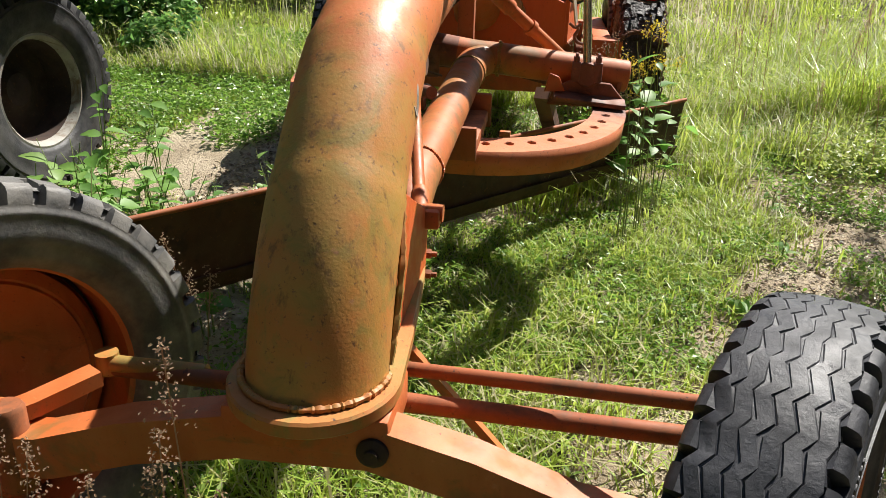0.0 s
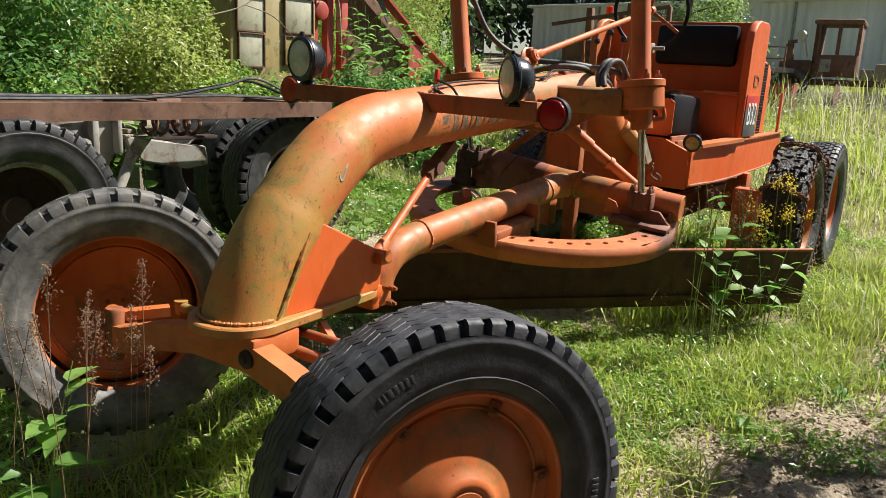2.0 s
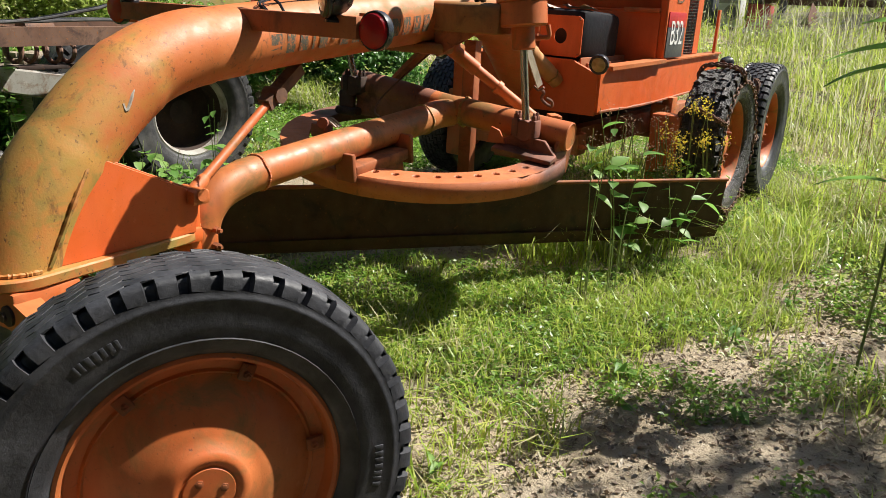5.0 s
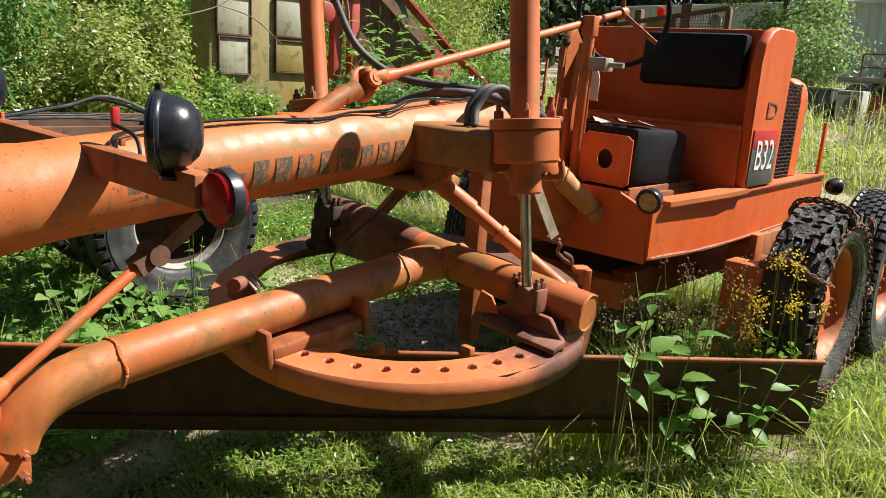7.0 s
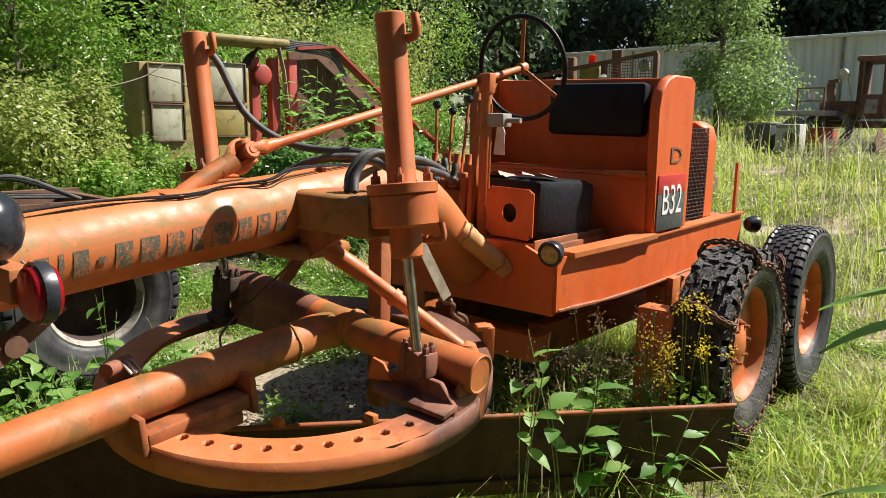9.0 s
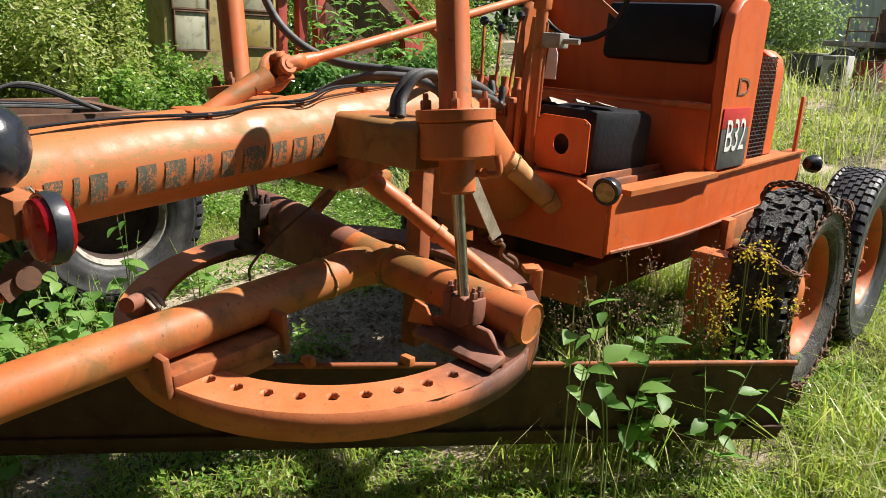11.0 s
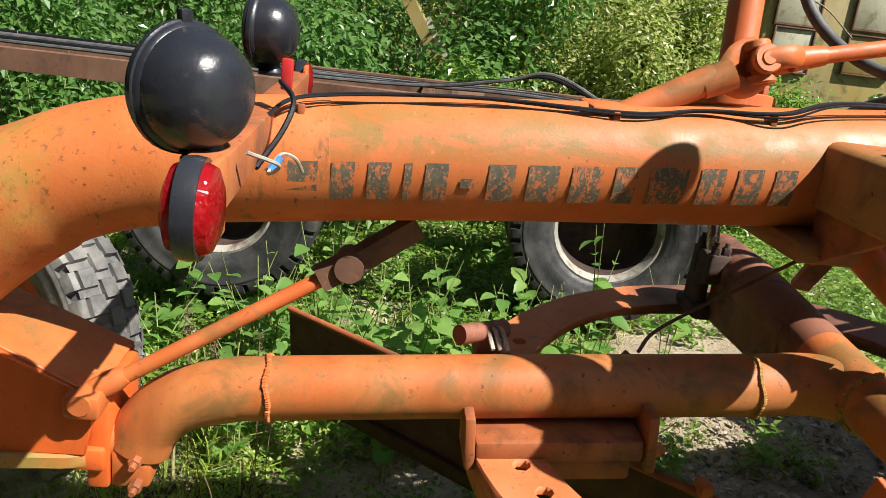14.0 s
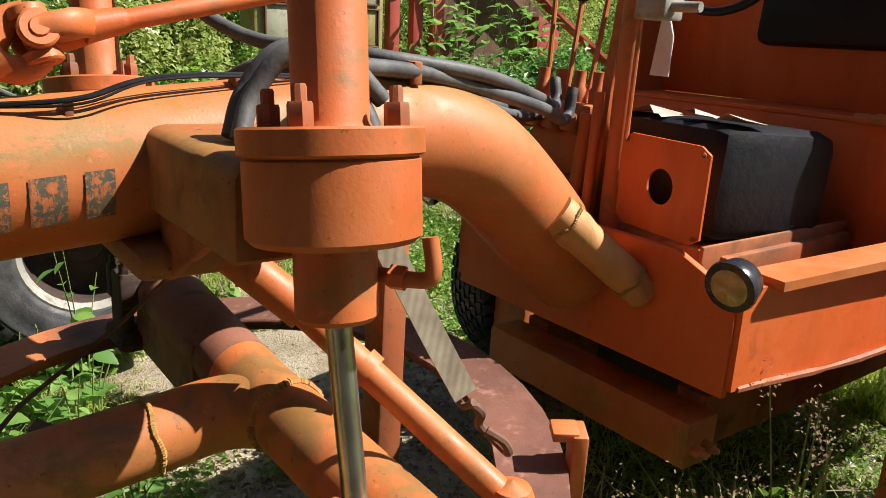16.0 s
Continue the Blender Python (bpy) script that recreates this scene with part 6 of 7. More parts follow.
low_leaves("leaf_litter", LITTER, "dry brown leaf litter and twigs on the soil", "leaf litter", 15000, -1.6, 3.6, -1.6, 4.4, 3, 0.05, 0.010, 0.008, 0.036,
           lambda x, y: worn(x, y) - 0.5 * patch(x, y) > 0.16)

# ---- left side: truck chassis ----
truck = thing("truck_chassis", "stripped rusty truck chassis with double rear wheels", "truck chassis", at=pose(-2.0, -0.15, 0.07, 0, 0, 0))
for x in (0.0, -0.86):
    part("frame_rail", merge(boxed(x - 0.008, x + 0.0, -4.0, 2.62, 1.02, 1.105, 0.0), boxed(x - 0.07, x, -4.0, 2.62, 1.105, 1.112, 0.0), boxed(x - 0.07, x, -4.0, 2.62, 1.013, 1.02, 0.0)), RUST, truck, "long channel-section frame rail")
for y0 in (-2.6, -1.0, 0.4, 1.4, 2.5):
    part("cross_member", boxed(-0.86, -0.01, y0, y0 + 0.06, 1.025, 1.10, 0.004), RUST, truck)
HX = -0.28
hanger_t = part("spring_hanger", merge(moved(prism([(0.62, 1.02), (1.16, 1.02), (1.14, 0.80), (1.02, 0.60), (0.90, 0.58), (0.84, 0.80), (0.66, 0.88)], 0.03, 0.006), Matrix(((0, 0, 1, HX), (1, 0, 0, 0), (0, 1, 0, 0), (0, 0, 0, 1)))),
                boxed(HX - 0.02, HX + 0.09, 0.70, 0.74, 0.80, 1.02, 0.01), boxed(HX - 0.02, HX + 0.08, 0.98, 1.02, 0.66, 1.02, 0.01), boxed(HX - 0.02, HX + 0.08, 1.13, 1.16, 0.80, 1.02, 0.01)), GREY_STEEL, truck, "grey cast spring hanger with ribs")
part("hanger_bush", moved(lathe([(0.035, -0.03), (0.06, -0.03), (0.06, 0.05), (0.035, 0.055), (0.03, 0.0)], 18), turn_to((1, 0, 0), at=(HX + 0.02, 0.93, 0.84))), GREY_STEEL, hanger_t)
part("shock_tube", merge(rod((HX + 0.10, 1.20, 0.80), (HX + 0.13, 1.08, 0.58), 0.032, 14), moved(lathe([(0.02, -0.03), (0.045, -0.03), (0.045, 0.03), (0.02, 0.03)], 14), turn_to((1, 0, 0), at=(HX + 0.13, 1.07, 0.57)))), GREY_STEEL, truck)
part("link_plate", moved(prism([(1.20, 0.90), (1.74, 0.82), (1.76, 0.70), (1.60, 0.68), (1.22, 0.76)], 0.05, 0.01), Matrix(((0, 0, 1, HX + 0.02), (1, 0, 0, 0), (0, 1, 0, 0), (0, 0, 0, 1)))), GREY_STEEL, truck, "pale grey link plate to the axle")
for y0, dz in ((1.34, 0.0), (1.56, -0.01)):
    coil = [(HX - 0.05 + 0.055 * math.cos(a), y0 + 0.026 * a / 2.0, 0.955 + dz + 0.05 * math.sin(a)) for a in [i * 0.5 for i in range(30)]]
    part("rusty_coil", tube(coil, 0.013, 7), RUST, truck, "rusty coil spring")
part("spring_seat", boxed(HX - 0.10, HX + 0.0, 1.30, 1.86, 0.86, 0.885, 0.004), RUST_DARK, truck)
for i in range(6):
    part("cable", tube(spline([(-0.15 - 0.06 * i, -3.2, 1.13 + 0.006 * i), (-0.12 - 0.07 * i, -0.5, 1.13 + 0.008 * (i % 3)), (-0.2 - 0.05 * i, 1.2, 1.125), (-0.1 - 0.06 * i, 1.75, 1.20 if i < 2 else 1.14), (-0.05 - 0.07 * i, 2.0, 1.26 - 0.02 * i if i < 2 else 1.14), (0.02 - 0.05 * i, 2.3, 1.13)], 6), 0.009, 7), VINYL if i % 2 else HOSE, truck)
part("roller", rod((-0.55, 1.55, 1.06), (-0.55, 1.72, 1.06), 0.08, 18), RUST, truck)


def truck_wheel(y0, x0, spin):
    m = turn_to((1, -0.03, 0.0), (0, 0, 1), (x0, y0, 0.54)) @ pose(0, 0, 0, 0, 0, spin)
    R, r = 0.498, 0.27
    w = part("truck_wheel", moved(tyre_geo(R, r, 0.235, 40, 0.06), m), RUBBER_TRUCK, truck, "grey ribbed truck tyre on a pale rim")
    part("rim", moved(lathe([(r + 0.012, 0.08), (r + 0.016, 0.09), (r + 0.0, 0.094), (r - 0.012, 0.08), (r - 0.022, 0.05)], 40, caps=False), m), GREY_STEEL, w, "dusty pale rim flange")
    # the hollow's shadow is put into the dish's near-black colour
    part("dish", moved(lathe([(r - 0.022, 0.05), (r - 0.03, -0.09), (r - 0.08, -0.10), (0.14, -0.09), (0.12, -0.08), (0.1, -0.075), (0.08, -0.05), (0.0, -0.045)], 40, caps=False), m), RUST_DARK, w, "deep rusty wheel dish, blackened for the shade inside")


for y0, x0, sp0 in ((2.40, -0.22, 0), (0.50, -0.05, 9)):
    truck_wheel(y0, x0, sp0)
    truck_wheel(y0, x0 - 0.33, sp0 + 5)
    truck_wheel(y0, -1.25, sp0 + 3)
part("axle", merge(rod((-1.3, 2.40, 0.545), (-0.28, 2.40, 0.545), 0.07, 14), rod((-1.3, 0.5, 0.545), (-0.1, 0.5, 0.545), 0.07, 14)), RUST, truck)

# ---- left background: cream cab body and red boom ----
cab = thing("crane_cab", "weathered cream and mustard machine cab half lost in brambles", "machine cab", at=pose(-5.5, 4.1, 0.1, 0, 0, 0))
part("cab_body", boxed(-0.45, -0.03, 0.02, 1.3, 0.35, 2.1, 0.03), YELLOW_PAINT, cab)
part("cab_roof", boxed(-0.55, 0.05, 0.70, 1.82, 2.36, 2.44, 0.035), YELLOW_PAINT, cab, "flat mustard roof plate")
part("roof_post", boxed(-0.1, -0.03, 0.72, 0.79, 2.1, 2.36, 0.004), YELLOW_PAINT, cab)
for ya, yb, za, zb in ((0.11, 0.48, 1.70, 2.07), (0.13, 0.47, 1.30, 1.66), (0.80, 1.22, 1.72, 2.12), (0.80, 1.22, 1.34, 1.66)):
    cover = part("panel", boxed(-0.028, -0.008, ya, yb, za, zb, 0.006), CREAM_PAINT if zb > 1.7 or ya < 0.5 else YELLOW_PAINT, cab, "dull cream sheet panel")
    part("panel_frame", merge(boxed(-0.028, 0.008, ya - 0.018, ya - 0.002, za - 0.016, zb + 0.016, 0.003), boxed(-0.028, 0.008, yb + 0.002, yb + 0.018, za - 0.016, zb + 0.016, 0.003),
                              boxed(-0.028, 0.010, ya - 0.002, yb + 0.002, zb + 0.002, zb + 0.016, 0.003), boxed(-0.028, 0.010, ya - 0.002, yb + 0.002, za - 0.016, za - 0.002, 0.003)), RUST, cover, "rusty panel frame")
YZ = Matrix(((0, 0, 1, 0), (1, 0, 0, 0), (0, 1, 0, 0), (0, 0, 0, 1)))
boom = thing("boom_hoist", "dark red boom frame with coiled cables, overgrown", "hoist", at=pose(-6.0, 5.6, 0.2, 0, 0, 0))
# red plate in shade: the darker RUST stands in for that shade
part("boom_plate", moved(prism([(0.72, 2.26), (1.28, 2.31), (2.2, 1.66), (2.3, 1.2), (0.8, 0.9)], 0.05, 0.004), YZ @ Matrix.Translation((0, 0, -0.12))), RUST, boom)
part("boom_flange", bar([(0.06, 0.70, 2.29), (0.06, 1.28, 2.35), (0.06, 2.22, 1.68), (0.06, 3.15, 1.12), (0.06, 3.9, 0.66)], 0.17, 0.035), RED_PAINT, boom, "bright red flange along the boom's edge")
part("boom_leg", boxed(-0.1, 0.1, 1.98, 2.30, 0.3, 1.62, 0.01), RED_PAINT, boom)
for y0 in (0.08, 0.36, 0.62):
    part("gantry_post", boxed(-0.06, 0.06, y0, y0 + 0.12, 0.3, 2.16, 0.01), RED_PAINT, boom)
part("sheave", merge(moved(lathe([(0.10, -0.04), (0.12, -0.03), (0.09, 0.0), (0.12, 0.03), (0.10, 0.04)], 24), turn_to((1, 0, 0), at=(0.1, 0.2, 1.95)))), RED_PAINT, boom)
part("gantry_strap", bar([(0.09, 0.44, 2.34), (0.12, 0.50, 2.0), (0.10, 0.56, 1.55)], 0.07, 0.012), GREY_STEEL, boom)
for i in range(6):
    part("hoist_cable", tube(spline([(0.12 + 0.02 * i, -0.10 - 0.04 * i, 1.4 + 0.05 * i), (0.13 + 0.015 * i, -0.10 + 0.01 * i, 2.02), (0.1 + 0.02 * i, 0.22, 2.26 + 0.018 * i), (0.1, 0.75, 2.26 + 0.022 * i), (0.08, 1.26, 2.20 + 0.028 * i), (0.08, 1.5, 1.9 + 0.02 * i)], 6), 0.012, 6), HOSE, boom)
part("hoist_base", boxed(-0.9, -0.12, -0.1, 2.2, 0.1, 0.9, 0.03), RED_PAINT, boom)
timber = thing("timber_stack", "weathered grey planks stacked beside the brambles", "planks", at=pose(-4.35, 2.5, rise(-4.35, 2.5), 0, 0, 12))
for i in range(6):
    part("plank", moved(box(0.16, 1.3, 0.035, 0.003), Matrix.Translation((0.17 * (i % 2), 0.03 * i, 0.75 + 0.04 * (i // 2))) @ pose(0, 0, 0, 0, 0, 3 * (i % 3))), TIMBER, timber)
for y0 in (-0.5, 0.45):
    part("trestle", boxed(-0.12, 0.30, y0, y0 + 0.12, -0.05, 0.73, 0.004), TIMBER, timber)
beam_post = thing("leaning_beam", "mustard steel beam leaning in the brambles", "steel beam", at=pose(-5.0, 1.15, 0.0, 0, 0, 0))
part("beam", bar([(0.05, 0.75, 0.25), (0.0, -0.22, 1.75), (-0.02, -0.5, 2.2)], 0.18, 0.10), YELLOW_PAINT, beam_post)
part("bright_edge", bar([(0.10, 0.82, 0.25), (0.07, 0.02, 1.5)], 0.03, 0.05), CREAM_PAINT, beam_post)

# ---- far side of the yard ----
hall = thing("grey_hall", "long low hall clad in grey upright metal sheets", "building", at=pose(-6.4, 25.0, rise(-6.4, 25.0) - 0.3, 0, 0, -2))
vs, fs = [], []
nx = 420
for i in range(nx + 1):
    x = -9 + 30 * i / nx
    d = (0.0, 0.03, 0.03, 0.0)[i % 4]
    vs += [(x, -d, 0.0), (x, -d, 2.68)]
for i in range(nx):
    fs.append((2 * i, 2 * i + 2, 2 * i + 3, 2 * i + 1))
part("wall", (vs, fs), GREY_SHEET, hall, flat=0)
part("roof", merge(boxed(-9.2, 21.2, -0.2, 9.0, 2.67, 2.77, 0.02), boxed(-9.0, 21.0, 0.1, 8.8, 0.0, 2.63, 0.0)), GREY_SHEET, hall)
for x in (-6, -2.5, 1.0, 4.5, 8.0):
    part("joint_strip", boxed(x - 0.04, x + 0.04, -0.06, -0.02, 0.0, 2.67, 0.005), GREY_STEEL, hall)


# ---- scrap along the yard's far side ----
def far_off(x, y, rz=0.0):
    """A place on the far slope, with the size that things have there."""
    u, v = 2.23 + 1.3 * (x - 2.23), 0.59 + 1.3 * (y - 0.59)
    return pose(u, v, rise(u, v), 0, 0, rz) @ Matrix.Diagonal((1.1, 1.1, 1.1, 1))


def on_ground(x, y, rz=0.0):
    return pose(x, y, rise(x, y), 0, 0, rz)


lorry = thing("rusty_lorry", "rusty old lorry with an empty cab, parked in tall grass", "truck", at=on_ground(-3.0, 19.0, 8) @ Matrix.Diagonal((0.98, 0.98, 1.0, 1)))
part("cab_shell", merge(boxed(-0.1, 0.0, -0.6, 0.6, 0.55, 1.75, 0.02), boxed(-0.1, 0.85, -0.6, -0.55, 0.55, 1.05, 0.02), boxed(-0.1, 0.02, -0.6, -0.55, 1.05, 1.75, 0.01), boxed(0.38, 0.46, -0.6, -0.55, 1.05, 1.75, 0.01),
                        boxed(0.8, 0.88, -0.6, -0.55, 1.05, 1.75, 0.01), boxed(0.8, 0.86, -0.55, 0.6, 0.55, 1.75, 0.02)), RUST, lorry)
part("cab_roof", moved(box(1.06, 1.3, 0.12, 0.05), Matrix.Translation((0.38, 0, 1.79))), RUST, lorry)
part("cab_door", boxed(0.02, 0.38, -0.625, -0.602, 0.55, 1.05, 0.012), RUST, lorry, "rusty door with a pale panel")
part("door_panel", boxed(0.08, 0.32, -0.635, -0.627, 0.66, 0.95, 0.01), GREY_STEEL, lorry)
part("bonnet", moved(box(0.75, 0.8, 0.42, 0.08), Matrix.Translation((-0.48, 0, 0.72))), RUST, lorry)
part("frame", boxed(-0.9, 3.2, -0.4, 0.4, 0.36, 0.5, 0.01), RUST, lorry)
for x in (-0.5, 2.2):
    part("lorry_wheel", moved(tyre_geo(0.38, 0.22, 0.2, 26, 0.05), turn_to((0, -1, 0), (0, 0, 1), (x, -0.5, 0.33))), RUBBER_GREY, lorry)
part("stack_pipe", merge(rod((-0.62, -0.35, 0.9), (-0.66, -0.35, 1.30), 0.09, 12), bar([(-0.7, -0.35, 1.33), (-0.5, -0.35, 1.36)], 0.2, 0.07)), RUST, lorry)
part("work_lamp", merge(moved(lathe([(0.02, -0.12), (0.1, -0.08), (0.14, 0.0), (0.12, 0.02), (0, 0.03)], 18), turn_to((-0.6, -0.7, -0.3), at=(-0.42, -0.4, 1.48))), rod((-0.36, -0.38, 1.5), (-0.25, -0.3, 1.0), 0.02)), WHITE_ENAMEL, lorry, "white bowl lamp on a stalk")
part("load", merge(*[boxed(0.95 + 0.3 * i, 1.2 + 0.3 * i, -0.4, 0.4, 0.5, 0.75 + 0.13 * (i % 3), 0.02) for i in range(6)]), TIMBER, lorry)

wash = thing("washing_machine", "discarded white washing machine in the grass", "washing machine", at=far_off(-2.32, 13.0, 6))
part("casing", boxed(-0.21, 0.21, -0.2, 0.25, 0.0, 0.52, 0.015), WHITE_ENAMEL, wash)
part("door_ring", moved(lathe([(0.10, 0.0), (0.13, 0.03), (0.15, 0.03), (0.155, 0.0)], 28), turn_to((0, -1, 0), at=(0.06, -0.2, 0.27))), GREY_STEEL, wash)
part("door_glass", moved(lathe([(0.10, 0.004), (0.06, 0.015), (0.0, 0.02)], 24), turn_to((0, -1, 0), at=(0.06, -0.2, 0.27))), SIGN_DARK, wash)
part("control_strip", boxed(-0.2, 0.2, -0.208, -0.2, 0.44, 0.50, 0.003), GREY_STEEL, wash)
stove = thing("dark_cabinet", "dark metal cabinet lying in the weeds", "cabinet", at=far_off(-2.78, 13.05, -4))
part("casing", boxed(-0.24, 0.24, -0.2, 0.25, 0.0, 0.5, 0.02), SIGN_DARK, stove)
part("top", boxed(-0.25, 0.25, -0.21, 0.26, 0.502, 0.53, 0.006), GREY_STEEL, stove)
crate = thing("red_crate", "faded red metal crate", "crate", at=far_off(-1.8, 12.9, 5))
part("side_panel", boxed(-0.2, 0.2, -0.2, -0.18, 0.0, 0.47, 0.004), RED_PAINT, crate)
part("body", boxed(-0.195, 0.195, -0.175, 0.2, 0.0, 0.45, 0.01), RED_PAINT, crate)
part("rim", boxed(-0.21, 0.21, -0.21, 0.21, 0.472, 0.495, 0.004), RUST, crate)
trailer = thing("trailer_frame", "small trailer with a pale open frame", "trailer", at=far_off(-2.45, 13.9, 0))
part("bed", boxed(-0.45, 0.45, -0.3, 0.5, 0.60, 0.70, 0.01), GREY_STEEL, trailer)
for x in (-0.05, 0.43):
    part("upright", boxed(x - 0.015, x + 0.015, -0.3, -0.27, 0.70, 1.12, 0.003), RUST, trailer)
for z in (0.86, 1.10):
    part("rail", boxed(-0.035, 0.415, -0.3, -0.27, z, z + 0.025, 0.003), RUST, trailer)
part("blue_sheet", boxed(0.13, 0.26, -0.262, -0.255, 0.88, 1.08, 0.002), WHITE_ENAMEL, trailer)
part("trailer_wheel", moved(tyre_geo(0.3, 0.17, 0.16, 24, 0.04), turn_to((0, -1, 0), (0, 0, 1), (0.0, -0.36, 0.28))), RUBBER_GREY, trailer)
part("axle", rod((0.0, -0.36, 0.30), (0.0, 0.5, 0.60), 0.05), RUST, trailer)

mesh = thing("wire_mesh", "crumpled grey wire mesh lying on scrap", "wire mesh", at=far_off(-1.15, 11.6, 0))
wires = []
for i in range(26):
    u = i / 25
    wires.append(tube([(-0.6 + 1.9 * u, -0.4 + 0.1 * math.sin(5 * u), 0.02), (-0.55 + 1.9 * u, 0.0, 0.22 + 0.12 * math.sin(4 * u)), (-0.4 + 1.9 * u, 0.5, 0.42 + 0.18 * math.sin(3 * u + 1))], 0.004, 4))
    wires.append(tube(spline([(-0.6 + 0.2 * u, -0.4 + 0.9 * u, 0.02 + 0.42 * u), (0.3 + 0.2 * u, -0.38 + 0.9 * u, 0.1 + 0.40 * u), (1.3 + 0.2 * u, -0.4 + 0.9 * u, 0.02 + 0.5 * u)], 3), 0.004, 4))
part("wire_net", merge(*wires), GREY_STEEL, mesh, flat=0)
rngs = random.Random(21)
for i in range(26):
    x, y = rngs.uniform(-0.8, 3.6), rngs.uniform(11.6, 14.5)
    w, h = rngs.uniform(0.2, 0.7), rngs.uniform(0.15, 0.55)
    scrap = thing("scrap_piece", "rusty piece of scrap metal in the weeds", "scrap", "scrap heap", at=far_off(x, y, rngs.uniform(0, 180)))
    kind = i % 3
    if kind == 0:
        part("sheet", moved(prism([(-w / 2, 0), (w / 2, 0.03), (w / 2.4, h), (0, h * 1.2), (-w / 2, h * 0.8)], 0.012, 0.002), pose(0, 0, 0, 80, 0, 0)), RUST, scrap)
    elif kind == 1:
        part("drum", lathe([(w * 0.45, 0.0), (w * 0.47, 0.02), (w * 0.45, h * 0.5), (w * 0.47, h * 0.52), (w * 0.45, h), (w * 0.4, h)], 18), RUST if i % 2 else GREY_STEEL, scrap)
    else:
        part("profile", merge(bar([(-w, 0, 0.05), (w * 0.2, 0.1, h), (w, 0.2, h * 0.9)], 0.08, 0.06), bar([(-w * 0.6, 0.3, 0.0), (0.1, 0.1, h * 1.4)], 0.05, 0.05)), RUST, scrap)

loader = thing("old_loader", "dark rusty loader with a mesh guard and an amber beacon", "loader", at=on_ground(-3.3, 9.0, 2))
part("body", boxed(-0.8, 0.85, 0.0, 0.75, 0.3, 1.55, 0.05), RUST, loader)
part("guard_bar", bar([(-0.95, -0.05, 1.76), (0.15, -0.05, 1.90), (0.86, -0.05, 1.985)], 0.04, 0.05), RUST, loader)
part("guard_post", boxed(0.82, 0.88, -0.08, -0.02, 1.5, 1.98, 0.004), RUST, loader)
part("guard_post", boxed(0.12, 0.18, -0.08, -0.02, 1.5, 1.88, 0.004), RUST, loader)
part("mesh_guard", merge(*[rod((0.16 + 0.035 * i, -0.05, 1.66), (0.16 + 0.035 * i, -0.05, 1.88 + 0.004 * i), 0.004, 5) for i in range(19)], *[rod((0.16, -0.05, 1.68 + 0.035 * i), (0.84, -0.05, 1.68 + 0.035 * i), 0.004, 5) for i in range(7)]), RUST, loader)
part("guard_lamp", moved(lathe([(0.0, -0.06), (0.06, -0.05), (0.075, 0.0), (0.05, 0.01), (0, 0.02)], 20), turn_to((0, -1, 0), at=(0.70, -0.07, 1.84))), GREY_STEEL, loader)
part("rear_plate", boxed(0.16, 0.30, 0.1, 0.13, 1.55, 2.06, 0.01), RUST, loader)
part("beacon", merge(moved(lathe([(0.05, 0.0), (0.05, 0.1), (0.03, 0.12), (0, 0.125)], 16), Matrix.Translation((-0.08, 0.05, 1.90)))), LENS_ORANGE, loader, "amber beacon")
part("beacon_mount", boxed(-0.24, 0.05, 0.0, 0.12, 1.55, 1.90, 0.01), YELLOW_PAINT, loader)
part("side_plate", boxed(-0.46, -0.36, 0.05, 0.15, 1.55, 2.0, 0.02), RUST, loader)
part("filter_dome", moved(lathe([(0.08, 0.0), (0.08, 0.05), (0.05, 0.08), (0, 0.09)], 18), Matrix.Translation((0.24, -0.2, 1.66))), GREY_STEEL, loader)
part("track", merge(boxed(-1.0, -0.7, -0.2, 1.6, 0.0, 0.5, 0.1), boxed(0.75, 1.05, -0.2, 1.6, 0.0, 0.5, 0.1)), RUST, loader)

# ---- shrubs, woods ----
def at_ground(x, y, dz=0.0):
    return (x, y, rise(x, y) + dz)


